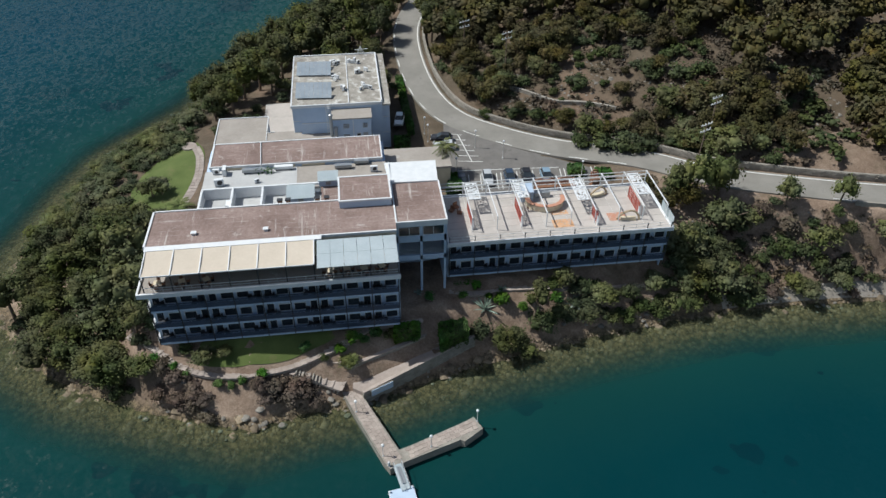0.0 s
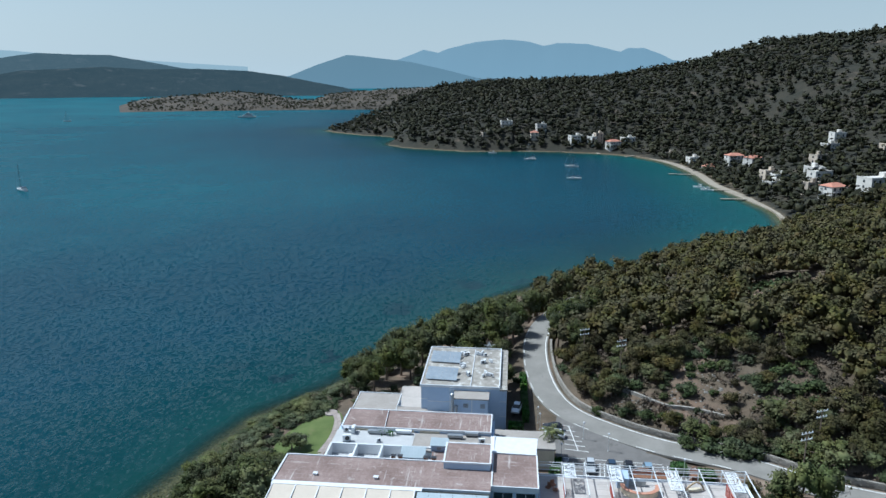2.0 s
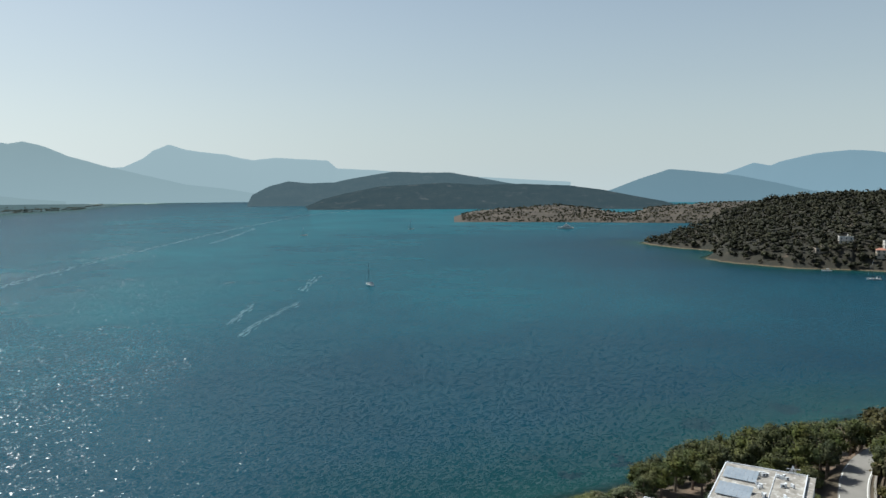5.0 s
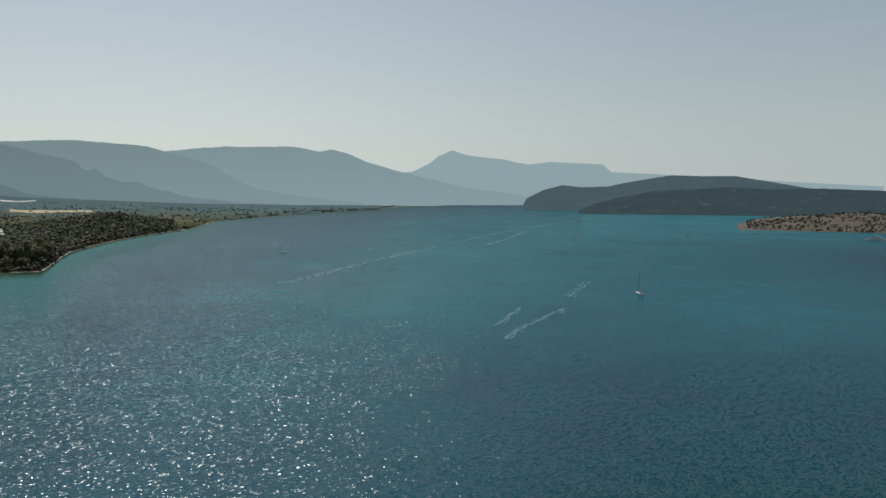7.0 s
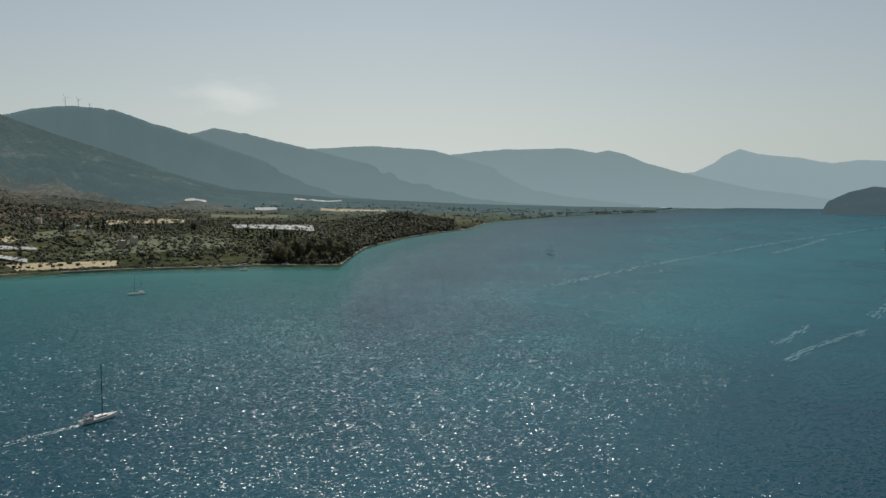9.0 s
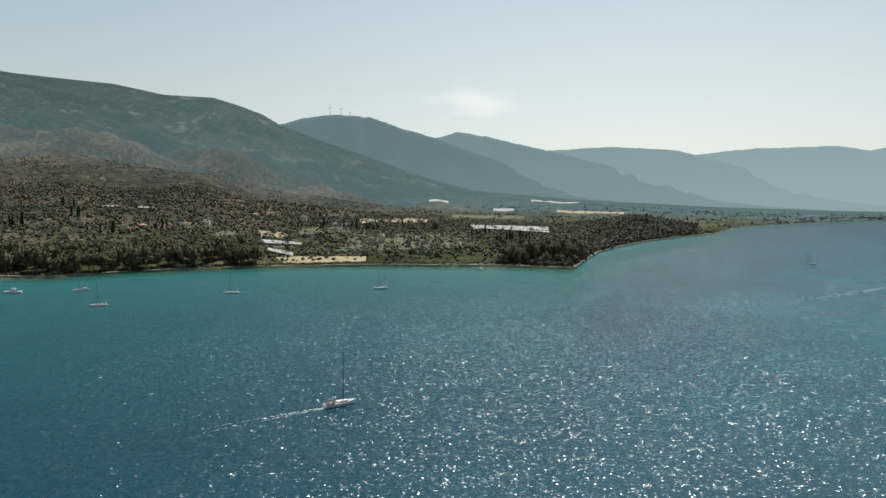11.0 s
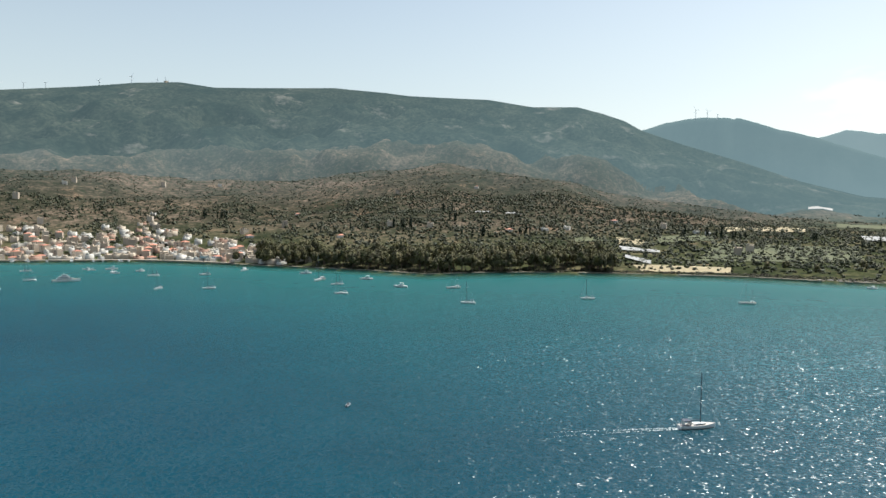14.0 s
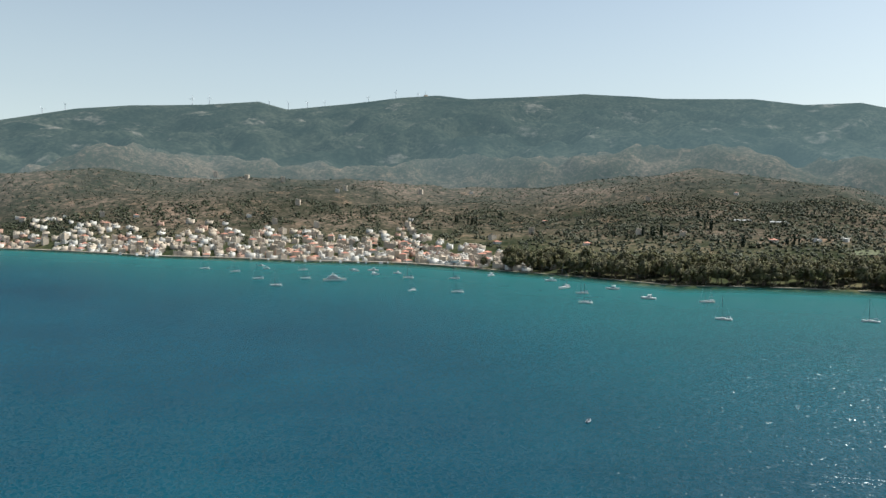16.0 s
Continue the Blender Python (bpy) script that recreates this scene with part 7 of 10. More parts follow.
ROCKS = [rock_mesh(k) for k in range(6)]
rg = random.Random(21)
def place_rock(x, y, size, lift=0.0):
    o = tagged(new("rock", ROCKS[rg.randrange(6)]), "pale weathered limestone boulder at the water's edge", "rock", "shore rocks")
    o.matrix_basis = pose(x, y, max(ground_z(x, y), -0.3) + lift, rg.uniform(-15, 15), rg.uniform(-15, 15), rg.uniform(0, 360)) @ Matrix.Diagonal((size * rg.uniform(0.8, 1.4), size * rg.uniform(0.8, 1.2), size, 1))


for x, y, s_, n_ in ((-27, 81.3, 0.6, 18), (-16.3, 83.4, 0.6, 9), (-11.2, 82.8, 0.6, 8), (-2, 86.6, 0.5, 8), (20, 92.6, 0.6, 10), (33, 94.0, 0.6, 10), (-46, 168, 0.7, 10), (-56, 153, 0.7, 8), (-37, 85, 0.6, 8), (60, 93.5, 0.5, 10)):
    for _ in range(n_):
        place_rock(x + rg.gauss(0, 2.4), y + rg.gauss(0, 0.8), s_ * rg.uniform(0.4, 1.2))
# brown stones along the waterline and in the shallows
sr = np.random.default_rng(61)
base = np.array([(-1, -1, -0.5), (1, -1, -0.4), (1, 1, -0.5), (-1, 1, -0.4), (-0.6, -0.5, 0.5), (0.5, -0.6, 0.6), (0.6, 0.6, 0.4), (-0.5, 0.5, 0.55)])
quad = np.array([(4, 5, 6, 7), (0, 1, 5, 4), (1, 2, 6, 5), (2, 3, 7, 6), (3, 0, 4, 7)])
bx_, by_ = sr.uniform(-78, 80, 30000), sr.uniform(70, 128, 30000)
bd = looked_up(LAND_SHORE, bx_, by_)
bk = (bd < 0.9) & (bd > -6.0) & (sr.uniform(size=30000) < np.exp(-np.abs(bd + 0.5) / 2.6)) & (value_noise(bx_, by_, 0.18, 55, 3) > -0.25)
bx_, by_ = bx_[bk], by_[bk]
bz_ = looked_up(LAND_Z, bx_, by_)
size_ = sr.uniform(0.10, 0.30, len(bx_)) * np.where(sr.uniform(size=len(bx_)) < 0.10, 2.3, 1.0)
turn_ = sr.uniform(0, 6.28, len(bx_))
q_ = base[None] * size_[:, None, None] * sr.uniform(0.7, 1.3, (len(bx_), 8, 3))
v_ = np.stack([q_[..., 0] * np.cos(turn_)[:, None] - q_[..., 1] * np.sin(turn_)[:, None] + bx_[:, None], q_[..., 0] * np.sin(turn_)[:, None] + q_[..., 1] * np.cos(turn_)[:, None] + by_[:, None], q_[..., 2] * 0.75 + bz_[:, None] + 0.05], -1)
shore_stone = surface("brown_shore_stone", (0.085, 0.066, 0.042), (0.27, 0.215, 0.15), 0.6, 6.0, 0.95, 0.4, 0.05, island=0.7)
tagged(new("shore_stones", arrays_mesh("shore_stones", v_.reshape(-1, 3), (quad[None] + 8 * np.arange(len(bx_))[:, None, None]).reshape(-1, 4), shore_stone)), "brown stones along the waterline and in the shallows", "stones", "", "stuff")
# pale shingle along the foot of the bank
shingle = surface("pale_shingle", (0.21, 0.185, 0.155), (0.37, 0.335, 0.29), 0.4, 5.0, 0.95, 0.5, 0.05)
bl = smooth_line([(44, 94.4, 0), (52, 94.5, 0), (60, 94.4, 0), (69, 94.0, 0), (90, 92.2, 0), (118, 89.9, 0)], 1.0)
rows = [[(p[0] + 0.3 * math.sin(k * 1.7), p[1] + w, ground_z(p[0] + 0.3 * math.sin(k * 1.7), p[1] + w) + 0.05) for k, p in enumerate(bl)] for w in (0.0, 0.6, 1.2, 1.8)]
structure("shingle_beach", Shape().grid(rows), shingle, "narrow strip of pale shingle along the water", True)
# loose stones on the dry slope
sv, sf = [], []
rn = np.random.default_rng(31)
base = np.array([(-1, -1, -0.5), (1, -1, -0.4), (1, 1, -0.5), (-1, 1, -0.4), (-0.6, -0.5, 0.5), (0.5, -0.6, 0.6), (0.6, 0.6, 0.4), (-0.5, 0.5, 0.55)])
quad = np.array([(4, 5, 6, 7), (0, 1, 5, 4), (1, 2, 6, 5), (2, 3, 7, 6), (3, 0, 4, 7)])
px, py = rn.uniform(14, 110, 4200), rn.uniform(97, 175, 4200)
keep = (value_noise(px, py, 0.07, 51, 3) > 0.02) & (looked_up(LAND_ROAD, px, py) > 5) & (looked_up(LAND_SHORE, px, py) > 1) & ~((px < 36) & (py < 126))
px, py = px[keep], py[keep]
pz = looked_up(LAND_Z, px, py)
for k in range(len(px)):
    s_ = rn.uniform(0.07, 0.24) * (2.4 if rn.uniform() < 0.06 else 1)
    an = rn.uniform(0, 6.28)
    q = base * s_ * rn.uniform(0.7, 1.3, (8, 3))
    q = np.stack([q[:, 0] * math.cos(an) - q[:, 1] * math.sin(an), q[:, 0] * math.sin(an) + q[:, 1] * math.cos(an), q[:, 2] * 0.7], -1)
    sf.append(quad + 8 * k)
    sv.append(q + (px[k], py[k], pz[k] + 0.05))
tagged(new("loose_stones", arrays_mesh("loose_stones", np.concatenate(sv), np.concatenate(sf), M_ROCK)), "scattered pale stones on the dry slope", "stones", "", "stuff")


def utility_pole(x, y, h, label="wooden power pole with white insulators on cross-arms"):
    z = ground_z(x, y)
    p = thing("power_pole", label, "power pole", "power poles", (x, y, z), 25)
    part("pole", Shape().tube([(0, 0, -0.3), (0, 0, h)], [0.14, 0.09], 7), M_BARK, p)
    for k, zz in enumerate((h - 0.2, h - 1.3)):
        part("crossarm", Shape().box(-1.2, 1.2, -0.06, 0.06, zz, zz + 0.12), M_STEEL, p)
        for xx in (-1.05, -0.35, 0.35, 1.05):
            part("insulator", Shape().lathe([(0.07, zz + 0.12), (0.1, zz + 0.25), (0.05, zz + 0.38)], (xx, 0), 6), M_WHITE2, p)
    return z + h


for x, y, h in ((44.6, 113.8, 10.0), (50.5, 123.0, 9.0), (20.5, 152.0, 8.5), (13.5, 160.5, 9.0)):
    utility_pole(x, y, h)

# ---------------------------------------------------------------- plants near by
def crown_points(rng, clumps, per, radius, height, base, spread=0.28, flat_top=0.0):
    """Leaf places in clumps round the outside of an uneven crown, with the way outward."""
    pts, out = [], []
    for _ in range(clumps):
        u = rng.normal(size=3)
        u /= np.linalg.norm(u)
        u[2] = u[2] * 0.9 + 0.15
        lump = rng.uniform(0.55, 1.05)
        c = np.array([u[0] * radius * lump, u[1] * radius * lump, base + height * (0.5 + 0.5 * u[2] * lump * (1 - flat_top * (u[2] > 0)))])
        w = rng.normal(size=(per, 3)) * np.array([radius * spread, radius * spread, height * spread * 0.55])
        pts.append(c + w)
        out.append(np.repeat(u[None], per, 0))
    return np.concatenate(pts), np.concatenate(out)


def leafy(seed, clumps, per, radius, height, base, leaf, spread=0.28, flat_top=0.0):
    rng = np.random.default_rng(seed)
    pts, out = crown_points(rng, clumps, per, radius, height, base, spread, flat_top)
    return leaf_quads(pts, rng, leaf, out)


BALL = np.array([(i, j, k) for i in (-1, 0, 1) for j in (-1, 0, 1) for k in (-1, 0, 1) if (i, j, k) != (0, 0, 0)], float)
BALL_QUADS = []
for axis in range(3):
    for side in (-1, 1):
        for u in (-1, 0):
            for w in (-1, 0):
                q = []
                for du, dw in ((0, 0), (1, 0), (1, 1), (0, 1)):
                    p = [0, 0, 0]
                    p[axis], p[(axis + 1) % 3], p[(axis + 2) % 3] = side, u + du, w + dw
                    q.append(int(np.where((BALL == p).all(1))[0][0]))
                BALL_QUADS.append(q if side > 0 else q[::-1])
BALL_QUADS = np.array(BALL_QUADS)
CUBE = BALL[np.abs(BALL).sum(1) == 3] * 0.62
CUBE_QUADS = np.array([(0, 1, 3, 2), (4, 6, 7, 5), (0, 4, 5, 1), (2, 3, 7, 6), (0, 2, 6, 4), (1, 5, 7, 3)])
BALL /= np.linalg.norm(BALL, axis=1, keepdims=True)


def lobed(seed, lobes, per, radius, height, base, leaf, lump=0.42, droop=0.0, heart=True):
    """A dense crown of rounded boughs: each a dark uneven heart covered with small leaves."""
    rng = np.random.default_rng(seed)
    V, F, n = [], [], 0
    for k in range(lobes):
        u = rng.normal(size=3)
        u /= np.linalg.norm(u)
        if k == 0:
            u = np.array([0, 0, 0.75])
        lift = 0.5 + 0.5 * (abs(u[2]) ** 0.8 * np.sign(u[2]) * 0.9 + 0.1)
        far = rng.uniform(0.5, 0.72) * math.sqrt(max(0.15, 1 - (lift - 0.45) ** 2 * 1.6))
        size = np.array([radius * lump, radius * lump, height * lump * 0.62]) * rng.uniform(0.72, 1.15)
        c = np.array([u[0] * radius * far, u[1] * radius * far, base + size[2] + (height - 2 * size[2]) * lift])
        ball, quads = (BALL, BALL_QUADS) if heart else (CUBE, CUBE_QUADS)
        V.append(c + ball * size * 0.72 * rng.uniform(0.8, 1.12, (len(ball), 1)))
        F.append(quads + n)
        n += len(ball)
        d = rng.normal(size=(per, 3))
        d[:, 2] = np.where(d[:, 2] < -0.3, -d[:, 2], d[:, 2])
        d /= np.linalg.norm(d, axis=1, keepdims=True)
        pts = c + d * size * rng.uniform(0.70, 1.30, (per, 1))
        pts[:, 2] -= droop * rng.uniform(0, 1, per) * size[2]
        v, f = leaf_quads(pts, rng, leaf, d, 0.2)
        V.append(v), F.append(f + n)
        n += len(v)
    return np.concatenate(V), np.concatenate(F)


def limbs(seed, h, radius, base, r0, lean=0.08, count=5, sides=6):
    """A tapered trunk with limbs reaching into the crown."""
    rg_ = random.Random(seed)
    lx, ly = rg_.uniform(-lean, lean) * h, rg_.uniform(-lean, lean) * h
    s = Shape().tube([(0, 0, -0.4), (lx * 0.3, ly * 0.3, h * 0.35), (lx * 0.7, ly * 0.7, h * 0.7), (lx, ly, h * 0.95)], [r0, r0 * 0.8, r0 * 0.5, r0 * 0.15], sides)
    for k in range(count):
        a, q = 2 * math.pi * (k + rg_.random()) / count, rg_.uniform(0.35, 0.75)
        p = (lx * q, ly * q, h * q)
        e = (p[0] + math.cos(a) * radius * 0.8, p[1] + math.sin(a) * radius * 0.8, p[2] + rg_.uniform(0.1, 0.3) * h)
        m = ((p[0] + e[0]) / 2, (p[1] + e[1]) / 2, (p[2] + e[2]) / 2 - 0.1)
        s.tube([p, m, e], [r0 * 0.4, r0 * 0.28, r0 * 0.08], 5)
    return s


def prototype(kind, seed):
    """Meshes of one tree of unit make: (trunk mesh or None, crown mesh)."""
    if kind == "pine":
        v, f = lobed(seed, 17, 62, 2.8, 5.4, 1.8, 0.125, 0.38, 0, False)
        return limbs(seed, 7.0, 2.4, 2.6, 0.22).mesh("trunk"), arrays_mesh("crown", v, f, M_PINE)
    if kind == "hill":
        v, f = lobed(seed, 12, 68, 2.5, 4.3, 0.8, 0.135, 0.42, 0, False)
        return limbs(seed, 4.6, 2.2, 1.2, 0.16).mesh("trunk"), arrays_mesh("crown", v, f, M_PINE2)
    if kind == "shrub":
        v, f = lobed(seed, 8, 46, 1.6, 2.1, -0.2, 0.105, 0.52, 0, False)
        return limbs(seed, 1.5, 1.2, 0.2, 0.09, 0.1, 6, 5).mesh("trunk"), arrays_mesh("crown", v, f, M_SHRUB)
    if kind == "olive":
        v, f = lobed(seed, 11, 72, 2.1, 3.2, 0.6, 0.11, 0.48, 0.7, False)
        return limbs(seed, 3.2, 1.7, 1.0, 0.17, 0.12).mesh("trunk"), arrays_mesh("crown", v, f, M_OLIVE)
    if kind == "dry":
        v, f = lobed(seed, 8, 40, 1.5, 1.7, -0.15, 0.09, 0.5)
        return limbs(seed, 1.0, 1.2, 0.1, 0.06, 0.1, 8, 4).mesh("trunk"), arrays_mesh("crown", v, f, M_OLEANDER)
    if kind == "round":
        v, f = lobed(seed, 8, 40, 0.66, 1.2, -0.05, 0.065, 0.55)
        return limbs(seed, 0.7, 0.5, 0.1, 0.05, 0.1, 4, 4).mesh("trunk"), arrays_mesh("crown", v, f, M_HEDGE)
    v, f = lobed(seed, 30, 92, 4.3, 7.0, 0.1, 0.135, 0.34, 0.5, False)
    return limbs(seed, 5.6, 3.6, 1.0, 0.3).mesh("trunk"), arrays_mesh("crown", v, f, M_PINE)


KINDS = {"pine": ("pine_tree", "dark green pine with a dense ragged crown", "tree", "pines"), "hill": ("hillside_tree", "dusty olive-green pine on the dry hillside", "tree", "hillside trees"),
         "shrub": ("shrub", "dark green mastic shrub on dry ground", "shrub", "shrubs"), "olive": ("olive_tree", "grey-green olive tree with loose crown", "tree", "grey-green trees"),
         "dry": ("oleander_shrub", "faded pink-flowering oleander shrub on the bank", "shrub", "oleander shrubs"), "round": ("garden_bush", "round clipped garden bush", "bush", "garden bushes"),
         "big": ("broadleaf_tree", "large green billowing pine by the shore", "tree", "shore trees")}
PROTO = {}
for kind in KINDS:
    PROTO[kind] = [prototype(kind, 100 + 7 * k + len(kind)) for k in range(5)]
    for trunk, crown in PROTO[kind]:
        trunk.materials.append(M_BARK)
planted = []


def plant(kind, x, y, size=1.0, tall=1.0, z=None):
    name, label, cat, group = KINDS[kind]
    rg_ = random.Random(int(x * 131 + y * 977))
    trunk, crown = PROTO[kind][rg_.randrange(5)]
    z = ground_z(x, y) if z is None else z
    t = thing(name, label, cat, group, (x, y, z - 0.05))
    t.matrix_basis = pose(x, y, z - 0.05, 0, 0, rg_.uniform(0, 360)) @ Matrix.Diagonal((size * rg_.uniform(0.88, 1.12), size * rg_.uniform(0.88, 1.12), size * tall, 1))
    part("trunk", trunk, M_BARK, t)
    part("crown", crown, None, t)
    planted.append((x, y, size * (2.5 if kind in ("pine", "hill") else 1.5)))
    return t


# grove west of the front wing
rg = random.Random(77)
LAWN = [tuple(p) for p in lr]
def free_spot(x, y, gap):
    a = (np.array([x]), np.array([y]))
    if inside(*a, LAWN)[0] or looked_up(LAND_SHORE, x, y) < 0.6 or looked_up(LAND_ROAD, x, y) < 4.6:
        return False
    if any(x0 - 0.8 < x < x1 + 0.8 and y0 - 0.8 < y < y1 + 0.8 for x0, x1, y0, y1 in ((-38.5, 1.6, 89.8, 124), (-34.5, 5.2, 117, 154), (1, 35.2, 97.6, 110.5), (4.5, 33, 113.5, 126), (-27.5, -19, 139, 154), (5, 12, 124, 140))):
        return False
    return all((x - u) ** 2 + (y - v) ** 2 > (gap + 0.35 * s) ** 2 for u, v, s in planted)


for x, y, s_, t_, kind in ((-45.6, 90.6, 1.0, 0.85, "big"), (-52.0, 97.0, 0.85, 0.8, "big"), (-43.2, 98.8, 2.0, 1.25, "olive"), (-49.5, 104.0, 0.95, 0.85, "big"), (-44.5, 106.5, 2.1, 1.3, "olive"),
                           (-57.0, 104.5, 0.9, 0.75, "big"), (-41.5, 94.2, 0.95, 0.8, "pine"), (-54.5, 110.5, 0.95, 0.85, "big"), (-47.6, 112.0, 1.25, 0.95, "pine"), (-60.5, 112.5, 0.8, 0.75, "big"),
                           (-42.4, 112.4, 1.0, 0.95, "pine"), (-40.8, 103.4, 1.15, 0.85, "pine"), (-53.0, 116.5, 1.1, 0.9, "pine"), (-61.0, 119.0, 1.0, 0.7, "pine"), (-47.0, 117.2, 0.8, 0.8, "pine"), (-40.4, 88.8, 0.9, 0.6, "pine")):
    plant(kind, x, y, s_, t_)
for _ in range(300):
    x, y = rg.uniform(-66, -39.4), rg.uniform(86, 121)
    if free_spot(x, y, 1.15):
        plant(rg.choice(("pine", "shrub", "olive", "olive", "shrub")), x, y, rg.uniform(0.8, 1.35) * (0.85 if y > 106 else 1), rg.uniform(0.6, 0.95))
for _ in range(260):
    x, y = rg.uniform(-64, -40), rg.uniform(120, 150)
    if free_spot(x, y, 0.75):
        plant(rg.choice(("shrub", "shrub", "olive", "shrub")), x, y, rg.uniform(0.75, 1.25), rg.uniform(0.5, 0.75))
plant("olive", -44.0, 124.4, 1.0), plant("olive", -45.2, 119.6, 0.8), plant("olive", -42.5, 124.6, 0.85)
# pines behind the rear block and along the shore
for x, y, s_ in ((-33, 150, 1.0), (-36, 154.5, 0.95), (-31.5, 157, 1.1), (-36.5, 161, 1.05), (-29, 163, 1.15), (-33, 168, 1.1), (-26, 158, 0.95), (-40, 157, 0.85), (-24.5, 167, 1.2), (-29, 175, 1.15),
                 (-18, 172, 1.25), (-21, 181, 1.2), (-12, 166, 1.05), (-14, 178, 1.35), (-7, 173, 1.2), (-9, 184, 1.4), (-15, 190, 1.25), (-5, 192, 1.35), (-5.5, 164, 0.9), (-10, 200, 1.2), (-21, 195, 1.15), (-33, 184, 1.1), (-28, 190, 1.1)):
    plant("pine", x, y, s_ * 1.25, 0.95)
for x, y, s_ in ((-2.4, 186, 1.5), (-2.5, 178, 1.3), (8.6, 176, 1.35), (9.6, 184, 1.45), (13.6, 192, 1.55), (12.5, 169, 1.2), (2.0, 199, 1.4), (4.6, 207, 1.5), (15, 184, 1.35), (-8, 208, 1.4), (2.5, 216, 1.5), (-3, 222, 1.4), (12, 214, 1.3), (20, 203, 1.5), (18, 195, 1.4)):
    plant("pine", x, y, s_, 1.0)
for _ in range(260):
    x, y = rg.uniform(-46, -2), rg.uniform(148, 232)
    if free_spot(x, y, 1.1):
        plant(rg.choice(("pine", "olive", "shrub")), x, y, rg.uniform(0.9, 1.3), 0.8)
for _ in range(60):
    x, y = rg.uniform(-3.4, 0.6), rg.uniform(131, 160)
    if free_spot(x, y, 0.8):
        plant("shrub", x, y, rg.uniform(0.4, 0.8))
for x, y, s_ in ((-28.2, 141.5, 0.7), (-28.4, 144.5, 0.8), (-28.2, 147.5, 0.7), (-28.6, 150.5, 0.9), (-24.0, 155.0, 1.0), (-20.5, 155.6, 1.0), (-17.0, 155.4, 0.9), (-13.2, 155.8, 1.0), (-9.4, 155.4, 0.9), (-30.5, 146, 1.1), (-31, 142, 1.0), (-35.5, 142.5, 0.9)):
    plant("shrub", x, y, s_)
# front garden: dry shrubs, clipped bushes, hedges, agaves
for x, y, s_ in ((-22.6, 84.4, 1.25), (-20.4, 84.2, 1.3), (-24.6, 84.6, 1.15), (-18.7, 83.9, 1.1), (-21.6, 83.2, 1.1), (-23.6, 83.2, 1.1), (-19.4, 85.0, 1.0), (-17.8, 83.2, 0.9),
                 (-37.6, 88.6, 1.2), (-35.6, 87.2, 1.25), (-38.0, 86.4, 1.2), (-33.6, 85.6, 1.2), (-36.0, 85.2, 1.1), (-34.2, 84.0, 1.0), (-32.0, 84.2, 1.1), (-31.8, 82.6, 0.9)):
    plant("dry", x, y, s_, rg.uniform(0.85, 1.05))
for x, y, s_ in ((-34.4, 87.8, 1), (-30.0, 85.9, 1.15), (-28.6, 85.6, 1.0), (-27.1, 85.7, 1.1), (-24.2, 86.0, 1.4), (-18.6, 88.9, 1.3), (-12.2, 89.7, 1.9), (-10.9, 89.6, 1.2), (-14.2, 88.6, 1.2), (-38.8, 90.4, 1.2),
                 (-36.0, 88.9, 1.1), (9.0, 95.0, 1.7), (11.8, 94.2, 1.5), (5.7, 97.2, 1.3), (3.7, 95.8, 1.1), (14.9, 96.0, 1.2), (-1.2, 95.4, 1.3), (7.4, 95.6, 1.0), (13.6, 95.2, 1.2), (17.4, 95.4, 1.6)):
    plant("round", x, y - 0.6, s_)
plant("olive", -31.6, 88.0, 0.95, 0.75), plant("pine", -29.2, 88.3, 0.5, 0.5), plant("olive", -13.2, 86.6, 0.75, 0.7), plant("olive", -7.4, 89.9, 0.5, 0.7), plant("shrub", -16.4, 87.4, 0.45), plant("shrub", -34.6, 90.0, 0.8, 0.9)
hedge([(-6.8, 89.0), (-3.4, 89.3), (-3.3, 90.6), (-6.6, 90.4)], 4.6, 7.0, "clipped green hedge by the garden steps", 11)
hedge([(-0.5, 87.9), (3.4, 89.3), (3.2, 91.4), (-0.5, 90.9)], 3.0, 6.0, "large clipped bright green hedge above the sea wall", 12)
hedge([(-10.0, 89.8), (-8.6, 90.0), (-8.7, 91.0), (-10.1, 90.8)], 4.4, 6.2, "clipped green hedge in the front garden", 13)
hedge([(2.6, 97.2), (5.4, 97.3), (5.4, 98.3), (2.6, 98.1)], 5.6, 6.9, "low clipped hedge below the deck wing", 14)
plant("shrub", 5.3, 90.9, 1.35, 1.1), plant("pine", 8.6, 89.2, 0.85, 0.75), plant("olive", 11.4, 89.0, 0.9, 0.8), plant("shrub", 14.6, 91.8, 1.5, 1.2), plant("olive", 10.2, 90.4, 0.8, 0.9)
lone = thing("lone_pine", "tall slender pine with a small crown leaning over the shore", "tree", "", (12.9, 91.6, ground_z(12.9, 91.6)))
part("trunk", Shape().tube([(0, 0, -0.4), (0.4, 0.3, 2.2), (0.75, 0.7, 4.2), (1.1, 1.3, 6.6)], [0.2, 0.17, 0.14, 0.06], 7).tube([(0.7, 0.65, 4.0), (1.5, 0.5, 5.4)], [0.08, 0.03], 5), M_BARK, lone)
v, f = lobed(951, 13, 40, 2.0, 4.4, 3.6, 0.14, 0.45)
part("crown", arrays_mesh("crown", v + np.array([1.1, 1.3, 0]), f, M_PINE), None, lone)
for _ in range(260):
    x, y = rg.uniform(16, 42), rg.uniform(92.5, 97.3)
    if free_spot(x, y, 0.9):
        plant(rg.choice(("shrub", "shrub", "shrub", "olive")), x, y, rg.uniform(0.7, 1.15), rg.uniform(0.8, 1.1))
